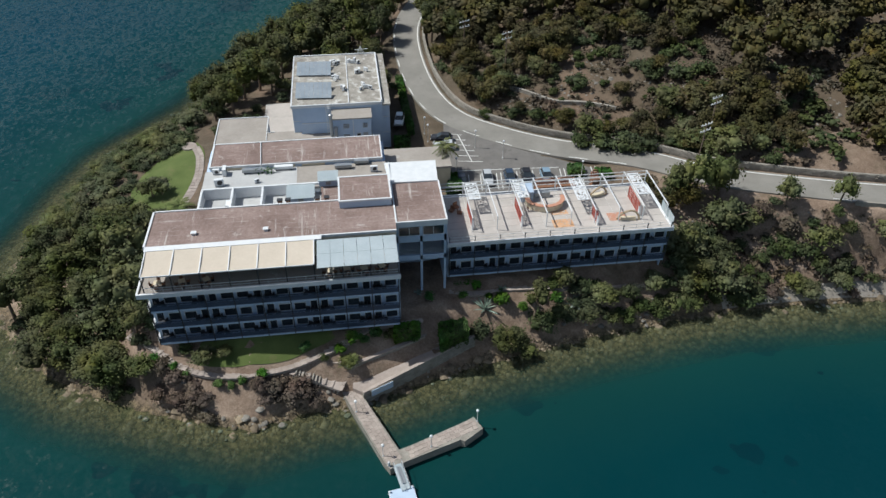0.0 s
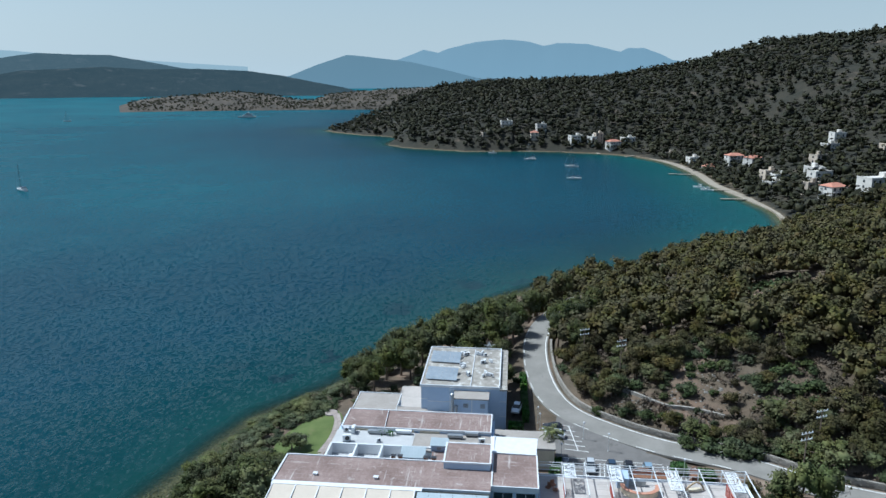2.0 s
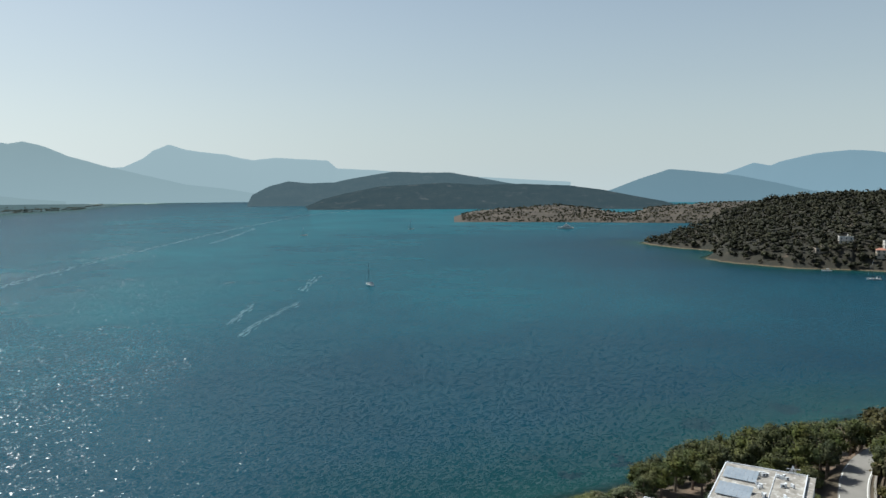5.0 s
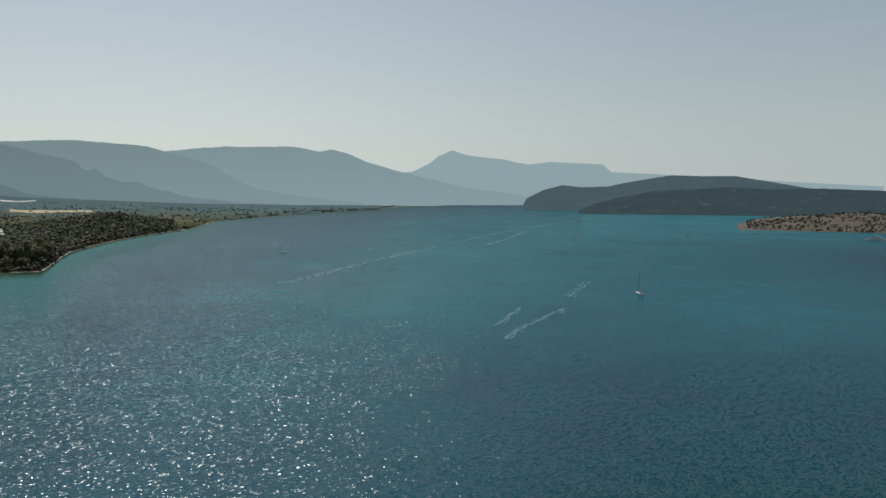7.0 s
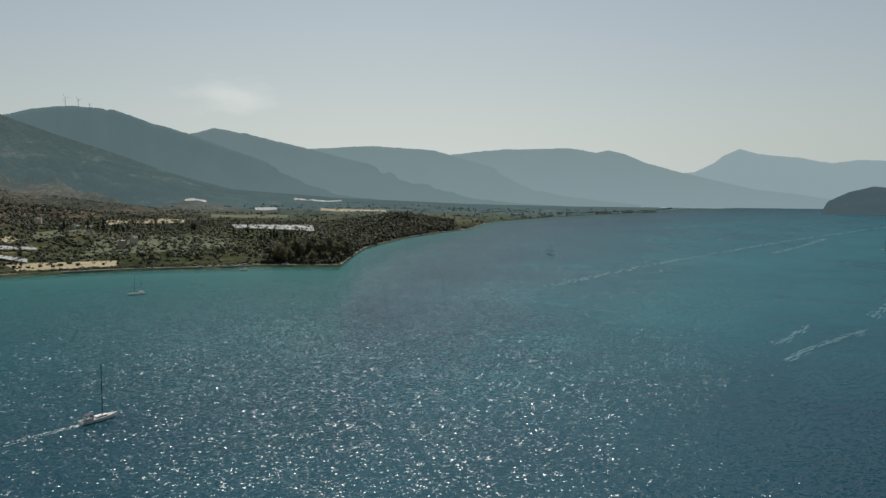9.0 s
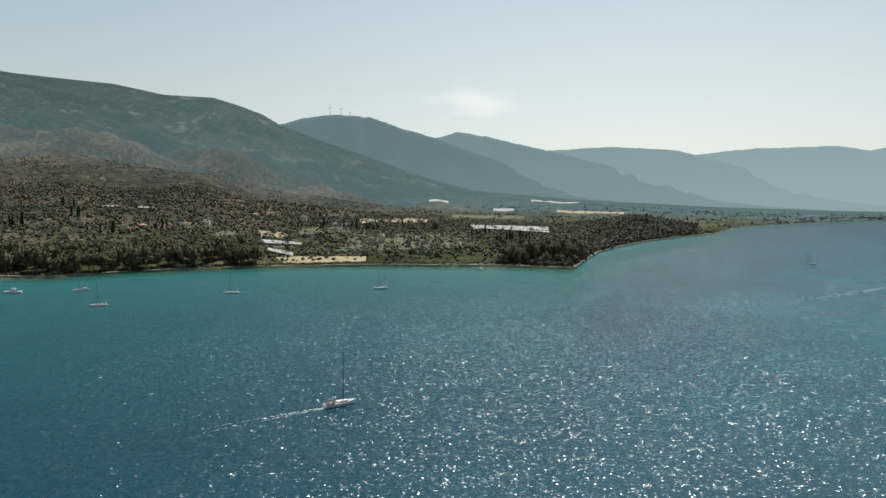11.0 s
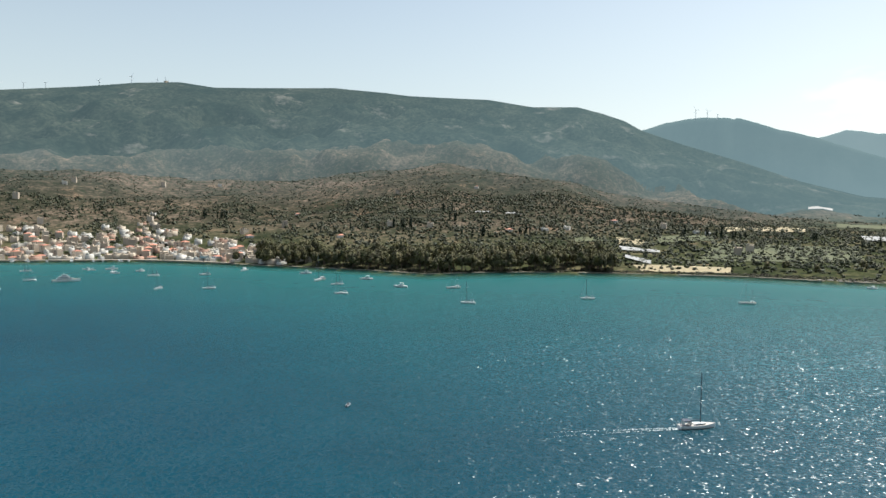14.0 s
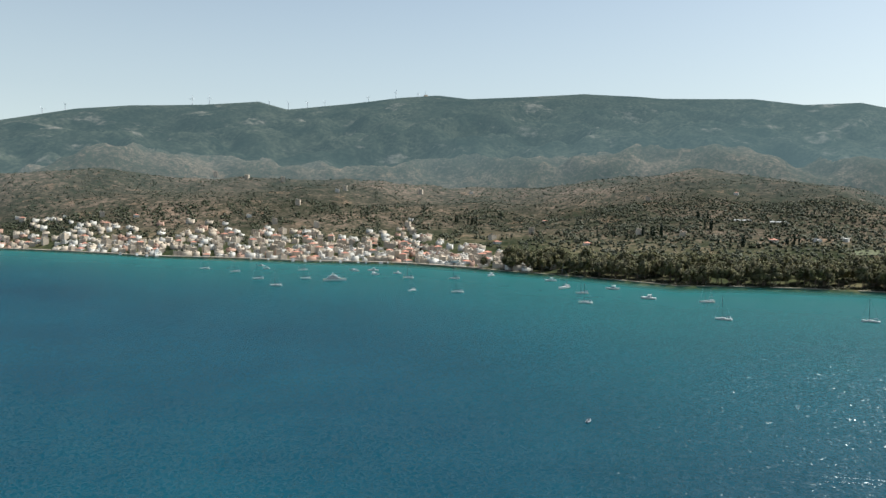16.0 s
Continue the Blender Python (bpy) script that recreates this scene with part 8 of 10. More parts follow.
for _ in range(300):
    x, y = rg.uniform(35.6, 100), rg.uniform(94, 107)
    if free_spot(x, y, 1.1):
        plant(rg.choice(("shrub", "shrub", "olive", "dry", "shrub")), x, y, rg.uniform(0.7, 1.5) * (1.25 if x < 48 else 1), rg.uniform(0.7, 1.1))
plant("big", 40.5, 97.5, 0.85, 0.9), plant("big", 44.0, 100.5, 0.75, 0.9), plant("big", 38.5, 101.0, 0.65, 0.9)
for x, y in ((40.5, 110.8), (43.2, 110.0), (46.5, 108.6), (56.0, 104.8), (63.5, 102.8)):
    plant("olive", x, y, rg.uniform(1.25, 1.6) if x < 50 else 0.9, 1.5 if x < 50 else 1.7)


def agave(x, y, s_):
    rg_ = random.Random(int(x * 10))
    a = thing("agave", "large pale grey-green agave in the garden", "plant", "agaves", (x, y, ground_z(x, y)))
    for k in range(22):
        an, up = rg_.uniform(0, 6.28), rg_.uniform(0.25, 1.2)
        L = s_ * rg_.uniform(0.9, 1.25)
        dx, dy, dz = math.cos(an) * math.cos(up), math.sin(an) * math.cos(up), math.sin(up)
        rows = []
        for q, w in ((0.0, 0.10), (0.35, 0.16), (0.7, 0.11), (1.0, 0.01)):
            c = (dx * L * q, dy * L * q, 0.1 + dz * L * q - 0.25 * q * q)
            rows.append([(c[0] - dy * w, c[1] + dx * w, c[2] + 0.05), (c[0], c[1], c[2] - 0.03), (c[0] + dy * w, c[1] - dx * w, c[2] + 0.05)])
        part("blade", Shape().grid(rows), M_AGAVE, a)


agave(6.5, 93.7, 2.0), agave(20.0, 94.6, 1.8), agave(9.5, 96.3, 0.9), agave(-2.8, 96.2, 0.8)


def palm(x, y, h, frond, label, z=None):
    rg_ = random.Random(int(h * 100))
    z = ground_z(x, y) if z is None else z
    p = thing("palm_tree", label, "palm tree", "palms", (x, y, z))
    pts = [(0.05 * math.sin(q * 3) * h * 0.2, 0, h * q) for q in np.linspace(-0.05, 1, 9)]
    s = Shape()
    s.tube(pts, [0.26 - 0.06 * q + (0.02 if k % 2 else 0) for k, q in enumerate(np.linspace(0, 1, 9))], 9)
    part("trunk", s, M_PALMBARK, p)
    tx, ty = pts[-1][0], 0
    for k in range(34):
        an, up = 2 * math.pi * k * 0.381966, rg_.uniform(-0.5, 1.15)
        L = frond * rg_.uniform(0.85, 1.1)
        s = Shape()
        dx, dy = math.cos(an), math.sin(an)
        rib = []
        for q in np.linspace(0, 1, 7):
            out_, z_ = L * q * math.cos(up * (1 - 0.3 * q)), h + 0.1 + L * (q * math.sin(up) - 0.55 * q * q)
            rib.append((tx + dx * out_, ty + dy * out_, z_))
        for i in range(6):
            (ax, ay, az_), (bx, by, bz) = rib[i], rib[i + 1]
            for j in range(2):
                mx, my, mz = ax + (bx - ax) * (j + 0.5) / 2, ay + (by - ay) * (j + 0.5) / 2, az_ + (bz - az_) * (j + 0.5) / 2
                ll = frond * 0.2 * (1 - abs(i / 5 - 0.45))
                for sd in (-1, 1):
                    n0 = len(s.v)
                    s.v += [(mx - dx * 0.05, my - dy * 0.05, mz), (mx + dx * 0.05, my + dy * 0.05, mz), (mx - dy * sd * ll + dx * 0.22, my + dx * sd * ll + dy * 0.22, mz - 0.14), (mx - dy * sd * ll + dx * 0.14, my + dx * sd * ll + dy * 0.14, mz - 0.16)]
                    s.f.append((n0, n0 + 1, n0 + 2, n0 + 3))
        s.tube(rib, [0.035, 0.03, 0.028, 0.025, 0.02, 0.015, 0.008], 4)
        part("frond", s, M_PALM, p)


palm(4.6, 122.4, 5.4, 2.3, "tall fan palm beside the car park", 9.9)
palm(-38.6, 118.6, 2.2, 2.6, "short date palm by the lawn")

# the wooded hillside: nearest trees singly, the rest as one wood
rn = np.random.default_rng(5)
def scatter(x0, x1, y0, y1, step):
    gx, gy = np.meshgrid(np.arange(x0, x1, step), np.arange(y0, y1, step))
    gx, gy = gx.ravel() + rn.uniform(-0.5, 0.5, gx.size) * step, gy.ravel() + rn.uniform(-0.5, 0.5, gy.size) * step
    return gx, gy


def clearing(x, y):
    """How open the slope is: 1 on the stony clearing above the road."""
    c = np.exp(-(((x - 38) / 17) ** 2 + ((y - 140) / 9) ** 2)) + 0.35 * np.exp(-(((x - 60) / 10) ** 2 + ((y - 141) / 7) ** 2)) + 0.7 * np.exp(-(((x - 24) / 8) ** 2 + ((y - 139) / 6) ** 2))
    c += 0.55 * np.exp(-(((x - 60) / 18) ** 2 + ((y - 112.5) / 3.0) ** 2))
    return np.clip(c + 0.35 * value_noise(x, y, 0.06, 61, 3), 0, 1)


gx, gy = scatter(-6, 125, 110, 215, 2.55)
ok = (looked_up(LAND_ROAD, gx, gy) > 5.6) & (looked_up(LAND_SHORE, gx, gy) > 3) & ~((gx < 36) & (gy < 128.5)) & ~((gx < 18) & (gy < 142)) & ~((gx < 2) & (gy < 235))
op = clearing(gx, gy)
ok &= rn.uniform(size=gx.size) > np.clip(op * 0.62, 0.03, 0.55)
gx, gy, op = gx[ok], gy[ok], op[ok]
near = np.hypot(gx - 20, gy - 125)
order = np.argsort(near)
low_shrubs = []
for x, y, s_, kind in ((20.3, 138.5, 1.3, "shrub"), (23.7, 137.0, 1.2, "shrub"), (14.9, 141.2, 1.1, "shrub"), (18.9, 146.2, 1.3, "olive"), (29.6, 128.4, 1.5, "shrub"), (33.1, 127.0, 1.9, "shrub"),
                       (36.6, 125.4, 1.9, "shrub"), (40.0, 123.6, 1.7, "shrub"), (31.4, 130.2, 1.4, "olive"), (44.7, 124.5, 1.5, "shrub"), (32.4, 142.6, 1.5, "shrub"), (46.3, 142.0, 1.7, "shrub"), (51.6, 138.9, 1.8, "shrub"),
                       (46.3, 131.9, 1.6, "olive"), (49.4, 129.3, 1.4, "hill"), (48.4, 121.6, 1.4, "olive"), (52.1, 118.6, 1.5, "olive"), (58.2, 131.0, 1.4, "hill"), (61.5, 126.1, 1.3, "hill"), (68.0, 130.3, 1.4, "hill")):
    plant(kind, x, y, s_, 0.9)
for k in order[:240]:
    x, y = float(gx[k]), float(gy[k])
    kind = "shrub" if (op[k] > 0.3 and rn.uniform() < 0.8) else ("olive" if rn.uniform() < 0.13 else ("shrub" if rn.uniform() < 0.4 else "hill"))
    if kind == "shrub" and near[k] > 30:
        low_shrubs.append((x, y, rn.uniform(0.55, 1.35), rn.uniform(0.7, 1.1)))
        continue
    plant(kind, x, y, rn.uniform(0.55, 1.15) * (0.75 if op[k] > 0.4 else 1), rn.uniform(0.75, 1.1))


def wood(name, label, xs_, ys_, zs_, sizes, tall, kinds, material, category="wood"):
    """Many crowns in one mesh, from a few patterns of leaves."""
    V, F, n = [], [], 0
    for x, y, z, s_, t_ in zip(xs_, ys_, zs_, sizes, tall):
        v, f = kinds[rn.integers(len(kinds))]
        an = rn.uniform(0, 6.283)
        c, sn = math.cos(an), math.sin(an)
        w = np.stack([(v[:, 0] * c - v[:, 1] * sn) * s_ + x, (v[:, 0] * sn + v[:, 1] * c) * s_ + y, v[:, 2] * s_ * t_ + z], -1)
        V.append(w), F.append(f + n)
        n += len(w)
    return tagged(new(name, arrays_mesh(name, np.concatenate(V), np.concatenate(F), material)), label, category, "", "stuff")


ox, oy = scatter(60, 245, 100, 400, 5.0)
far_ok = (looked_up(LAND_SHORE, ox, oy) > 4) & (looked_up(LAND_ROAD, ox, oy) > 6) & ((ox > 122) | (oy > 212)) & (oy > 96 + 0 * ox)
o2x, o2y = scatter(-2, 122, 212, 330, 3.6)
ok2 = (looked_up(LAND_SHORE, o2x, o2y) > 2.5) & (looked_up(LAND_ROAD, o2x, o2y) > 5) & ~((o2x < 2) & (o2y < 235))
fx, fy = np.r_[gx[order[240:]], ox[far_ok], o2x[ok2]], np.r_[gy[order[240:]], oy[far_ok], o2y[ok2]]
some = rn.uniform(size=len(fx)) < np.where(np.hypot(fx - 20, fy - 125) < 130, 0.50, 0.72)
fx, fy = fx[some], fy[some]
patch = value_noise(fx, fy, 0.045, 71, 3)
hill_kinds = [lobed(300 + k, 7, 22, 2.6, 4.6, 0.6, 0.25, 0.46, 0, False) for k in range(8)]
small_kinds = [lobed(320 + k, 4, 10, 2.0, 2.3, -0.2, 0.28, 0.55, 0, False) for k in range(4)]
big_ = patch > -0.25
fz = looked_up(LAND_Z, fx, fy)
wood("hillside_wood", "dense dusty green pine wood on the hillside", fx[big_], fy[big_], fz[big_], rn.uniform(0.85, 1.65, big_.sum()), rn.uniform(0.8, 1.2, big_.sum()), hill_kinds, M_PINE2)
wood("hillside_scrub", "dark green scrub among the hillside trees", fx[~big_], fy[~big_], fz[~big_], rn.uniform(0.6, 1.2, (~big_).sum()), rn.uniform(0.7, 1.1, (~big_).sum()), small_kinds, M_SHRUB)
ls = np.array(low_shrubs)
wood("hillside_shrubs", "dark green shrubs scattered over the stony slope", ls[:, 0], ls[:, 1], looked_up(LAND_Z, ls[:, 0], ls[:, 1]), ls[:, 2], ls[:, 3], [lobed(330 + k, 7, 24, 1.7, 2.1, -0.2, 0.15, 0.5, 0, False) for k in range(4)], M_SHRUB, "shrubs")
# low dry scrub and grass tufts on the stony slope
tx, ty = rn.uniform(12, 112, 5200), rn.uniform(96, 178, 5200)
tk = (looked_up(LAND_ROAD, tx, ty) > 4.6) & (looked_up(LAND_SHORE, tx, ty) > 2) & ~((tx < 37) & (ty < 127)) & ~((tx < 23) & (ty < 137)) & (value_noise(tx, ty, 0.12, 81, 3) > -0.28)
tx, ty = tx[tk], ty[tk]
tuft = [leafy(340 + k, 4, 5, 0.5, 0.45, 0.0, 0.14, 0.35) for k in range(4)]
wood("dry_scrub", "low dry scrub and grass tufts between stones", tx, ty, looked_up(LAND_Z, tx, ty), rn.uniform(0.6, 1.9, len(tx)), rn.uniform(0.7, 1.2, len(tx)), tuft, M_DRY, "scrub")

# ---------------------------------------------------------------- the far shores: woods, houses, fields, boats
EYE_Z = 78.5


def main_spot(az, el):
    """The place on the mainland seen at an angle left and an angle up from the headland's air."""
    r = np.linspace(float(MAIN_SHORE(az)) + 1, 3480, 1200)
    z = main_height(np.full_like(r, az), r)
    k = int(np.argmax(z >= EYE_Z + r * math.tan(math.radians(el))))
    return -math.sin(math.radians(az)) * r[k] - 6, math.cos(math.radians(az)) * r[k] + 7, float(z[k])


def main_at(az, inland):
    r = MAIN_SHORE(az) + inland
    a = np.radians(az)
    return -np.sin(a) * r, np.cos(a) * r, main_height(az, r)


# woods on the hills round the bay
bx, by = scatter(-262, 600, 392, 1260, 6.9)
ok = (looked_up(LAND_SHORE, bx, by) > np.where(bx < 20, 1.5, 6)) & ((bx < 560) | (by > 500))
bx, by = bx[ok], by[ok]
thin = value_noise(bx, by, 0.011, 91, 3)
sparse = (thin > 0.25) & (bx > 230)
keep = ~sparse | (rn.uniform(size=len(bx)) < 0.55)
bx, by = bx[keep], by[keep]
far_kinds = [lobed(400 + k, 2, 5, 4.3, 6.0, 0.0, 1.0, 0.75, 0, False) for k in range(8)]
wood("bay_wood", "dark pine wood covering the hills round the bay", bx, by, looked_up(LAND_Z, bx, by), 0.62 + 0.8 * rn.uniform(0, 1, len(bx)) ** 1.6, rn.uniform(0.75, 1.25, len(bx)), far_kinds, M_FARWOOD)
# scrub on the low point
n_ = 2000
a_, r_ = rn.uniform(6, 28.4, n_), rn.uniform(1564, 1790, n_)
px, py = -np.sin(np.radians(a_)) * r_, np.cos(np.radians(a_)) * r_
el_point = by_angle([(29.0, -2.4), (27.5, -2.0), (26.3, -1.86), (23.7, -1.70), (21.1, -1.5), (18.5, -1.74), (16.7, -2.06), (15.4, -2.12), (14.1, -1.68), (12.3, -1.53), (9.7, -1.32), (6, -1.2)])
pz = (78 + 1760 * np.tan(np.radians(el_point(a_)))) * np.clip((r_ - 1560) / 200, 0, 1) ** 0.8
low_ = (pz > 1.5) & (value_noise(px, py, 0.03, 92, 3) > -0.35)
wood("point_scrub", "scrub and pines on the low point", px[low_], py[low_], pz[low_] - 1, rn.uniform(0.35, 0.85, low_.sum()), rn.uniform(0.7, 1.1, low_.sum()), far_kinds, M_FARWOOD)

# beach round the bay
beach = smooth_line([(139, 388, 0.3), (147, 428, 0.35), (143, 475, 0.35), (137.5, 533, 0.35), (139, 592, 0.35), (132, 661, 0.35), (111, 714, 0.35), (75, 735, 0.35), (37, 746, 0.35), (3, 748, 0.35)], 8)
structure("beach", strip(beach, 2.5, -4.0, 0.25, 1.0), M_BEACH, "narrow pale beach round the bay")
for k, (x0, y0, x1, y1) in enumerate(((116.8, 586, 135, 582), (125, 508, 141, 505), (143, 483, 150, 484), (78, 722, 78, 733), (100, 702, 110, 712), (126, 470, 142, 470))):
    L = math.hypot(x1 - x0, y1 - y0)
    j = thing("bathing_pier", "low pale concrete bathing pier", "pier", "bathing piers", (x0, y0, 0), math.degrees(math.atan2(y1 - y0, x1 - x0)))
    part("deck", Shape().box(0, L, -1.3, 1.3, 0.5, 0.8), M_BEACH, j)
    for q in (0.15, 0.5, 0.85):
        part("pile", Shape().box(L * q - 0.3, L * q + 0.3, -1.1, 1.1, -2.0, 0.5), M_STONE, j)

# houses


def house(x, y, z, turn, w, d, storeys, tiled, wall, label, group):
    """A house with its front along -y of its own axes."""
    h = thing("house", label, "house", group, (x, y, z), turn)
    H = 3.0 * storeys
    s = Shape().box(-w / 2, w / 2, -d / 2, d / 2, -6, H)
    if storeys > 1:
        s.box(-w / 2 + 0.4, w / 2 - 0.4, -d / 2 - 1.2, -d / 2, 2.85, 3.05)
    part("wall", s, wall, h)
    if tiled:
        e = 0.45
        n = Shape()
        n.v = [(-w / 2 - e, -d / 2 - e, H), (w / 2 + e, -d / 2 - e, H), (w / 2 + e, d / 2 + e, H), (-w / 2 - e, d / 2 + e, H), (-w / 2 + d * 0.42, 0, H + 1.9), (w / 2 - d * 0.42, 0, H + 1.9)]
        n.f = [(0, 1, 5, 4), (1, 2, 5), (2, 3, 4, 5), (3, 0, 4), (3, 2, 1, 0)]
        part("roof", n, M_TILE, h)
    else:
        n = Shape().box(-w / 2 - 0.1, w / 2 + 0.1, -d / 2 - 0.1, d / 2 + 0.1, H, H + 0.15)
        n.box(-w / 2, w / 2, -d / 2, -d / 2 + 0.2, H + 0.15, H + 0.8).box(-w / 2, -w / 2 + 0.2, -d / 2 + 0.2, d / 2, H + 0.15, H + 0.8).box(w / 2 - 0.2, w / 2, -d / 2 + 0.2, d / 2, H + 0.15, H + 0.8)
        n.box(w * 0.12, w * 0.38, d * 0.05, d * 0.4, H + 0.15, H + 2.4)
        part("roof", n, wall, h)
    k = max(2, int(w / 3.2))
    g = Shape()
    for st in range(storeys):
        for i in range(k):
            x_, tall_ = -w / 2 + w * (i + 0.5) / k, (i + st) % 3 == 0
            g.box(x_ - 0.6, x_ + 0.6, -d / 2 - 0.05, -d / 2 + 0.05, 3.0 * st + (0.4 if tall_ else 0.9), 3.0 * st + 2.3)
        for sd in (-1, 1):
            g.box(sd * w / 2 - 0.05, sd * w / 2 + 0.05, -0.6, 0.6, 3.0 * st + 0.9, 3.0 * st + 2.3)
    tagged(part("windows", g, M_GLASS, h), kind="stuff")
    return h


HL = {("a", False): "cream flat-roofed town house with dark windows", ("b", False): "white flat-roofed town house with dark windows", ("a", True): "cream house with a red tiled roof", ("b", True): "white house with a red tiled roof"}
town = []
for k in range(12):
    wv, key = (M_TOWN, "a") if k % 3 else (M_TOWNWHITE, "b")
    tiled = k in (3, 10)
    az, inl = 128 + 3.1 * k, 45 + (k * 53) % 120
    x, y, z = (float(v) for v in main_at(az, inl))
    town.append(house(x, y, z, -(180 - az) + 0, 9 + (k * 7) % 7, 8 + (k * 5) % 4, 1 + (k * 5) % 3, tiled, wv, HL[key, tiled], "town houses"))
spots = [(128 + 3.1 * k, 45 + (k * 53) % 120) for k in range(12)]
tries = 0
while len(spots) < 260 and tries < 14000:
    tries += 1
    az = rg.uniform(127.2, 168)
    deep = 95 + 130 * max(0, 1 - abs(az - 147) / 14)
    inl = rg.uniform(14, deep) if rg.random() < 0.9 else rg.uniform(14, 330)
    if az < 131.5 and inl < 40:
        continue
    r_ = float(MAIN_SHORE(az)) + inl
    x, y = -math.sin(math.radians(az)) * r_, math.cos(math.radians(az)) * r_
    if all((math.radians(az - b[0]) * r_) ** 2 + (inl - b[1]) ** 2 > 10.2 ** 2 for b in spots):
        spots.append((az, inl))
        z = float(main_height(np.array([az]), np.array([r_]))[0])
        copy_thing(town[rg.randrange(12)], pose(x, y, z, 0, 0, -(180 - az) + rg.choice((0, 40, 90, -12, 25))))
TOWN_TOP = by_angle([(170, -2.5), (168, -2.3), (164.6, -1.2), (159.2, -1.6), (156.5, -1.3), (153.3, -0.95), (149.2, -2.0), (144.1, -2.5), (139.7, -1.8), (136.2, -2.9), (131.1, -3.6), (128, -4.2)])
hv, hf, wv_, wf_ = {0: [], 1: [], 2: []}, {0: [], 1: [], 2: []}, [], []


def town_block(x, y, z, turn, w, d, h, which):
    """A small cubic house: walls with a parapet and a stair head, and its windows."""
    s = Shape().box(-w / 2, w / 2, -d / 2, d / 2, -5, h).box(-w / 2, w / 2, -d / 2, -d / 2 + 0.3, h, h + 0.7).box(w * 0.1, w * 0.4, 0, d * 0.4, h, h + 2.2)
    g = Shape()
    for k in range(max(2, int(w / 3))):
        for st in range(int(h / 3)):
            c = -w / 2 + w * (k + 0.5) / max(2, int(w / 3))
            g.box(c - 0.65, c + 0.65, -d / 2 - 0.06, -d / 2 + 0.05, 3 * st + 0.7, 3 * st + 2.3)
    m = pose(x, y, z, 0, 0, turn)
    for sh_, V_, F_ in ((s, hv[which], hf[which]), (g, wv_, wf_)):
        n0 = len(V_)
        V_ += [tuple(m @ Vector(v)) for v in sh_.v]
        F_ += [tuple(i + n0 for i in f) for f in sh_.f]


placed, tries = 0, 0
while placed < 290 and tries < 3000:
    tries += 1
    az = rg.uniform(129, 169.5)
    r_ = np.linspace(float(MAIN_SHORE(az)) + 14, 1700, 60)
    el_ = np.degrees(np.arctan2(main_height(np.full_like(r_, az), r_) - EYE_Z, r_))
    r_ = r_[el_ < float(TOWN_TOP(az))]
    if len(r_) < 3:
        continue
    rr = float(r_[0] + (r_[-1] - r_[0]) * rg.random() ** 2.1)
    if any((math.radians(az - b[0]) * rr) ** 2 + (rr - float(MAIN_SHORE(az)) - b[1]) ** 2 < 8.0 ** 2 for b in spots):
        continue
    spots.append((az, rr - float(MAIN_SHORE(az))))
    town_block(-math.sin(math.radians(az)) * rr, math.cos(math.radians(az)) * rr, float(main_height(np.array([az]), np.array([rr]))[0]), -(180 - az) + rg.choice((0, 30, -20, 90, 10)), rg.uniform(7, 14), rg.uniform(6, 9), rg.choice((3.2, 3.4, 6.2, 6.4)), rg.choice((0, 0, 1, 1, 2)))
    placed += 1
M_TOWNPINK = surface("faded_pink_walls", (0.36, 0.22, 0.16), (0.47, 0.31, 0.235), 0.05, 0.5, 0.9, 0.1, 0.02)
for k, (m_, word) in enumerate(((M_TOWN, "cream"), (M_TOWNWHITE, "white"), (M_TOWNPINK, "faded pink"))):
    tagged(part("town_houses", arrays_mesh("town_houses", hv[k], hf[k], m_), m_), f"crowd of small {word} houses climbing the hill above the town", "houses", "", "stuff")
tagged(part("town_windows", arrays_mesh("town_windows", wv_, wf_, M_GLASS), M_GLASS), "dark windows of the small houses above the town", "windows", "", "stuff")
for az, el in ((144.2, 0.99), (144.8, 0.91), (148.9, 1.6), (151.5, 1.84), (153.8, 1.99), (147.7, -0.15), (151.3, -1.08), (146.2, -2.5), (139.3, -1.84), (138.4, 0.74), (134.5, 0.77), (139.1, -1.36), (128.8, -1.43),
               (121.7, -2.33), (118.6, -2.33), (108.1, -2.4), (109.8, -2.54), (97.9, -2.64), (98.7, -2.57), (104.6, -1.85), (95.8, -4.08), (95.0, -3.85), (115.1, 0.73), (121.2, 0.19), (125.5, -3.1), (112.5, -2.6), (101.0, -2.3)):
    x, y, z = main_spot(az, el)
    copy_thing(town[rg.choice((0, 1, 2, 3, 4, 6, 10))], pose(x, y, z, 0, 0, -(180 - az) + rg.uniform(-25, 25)))
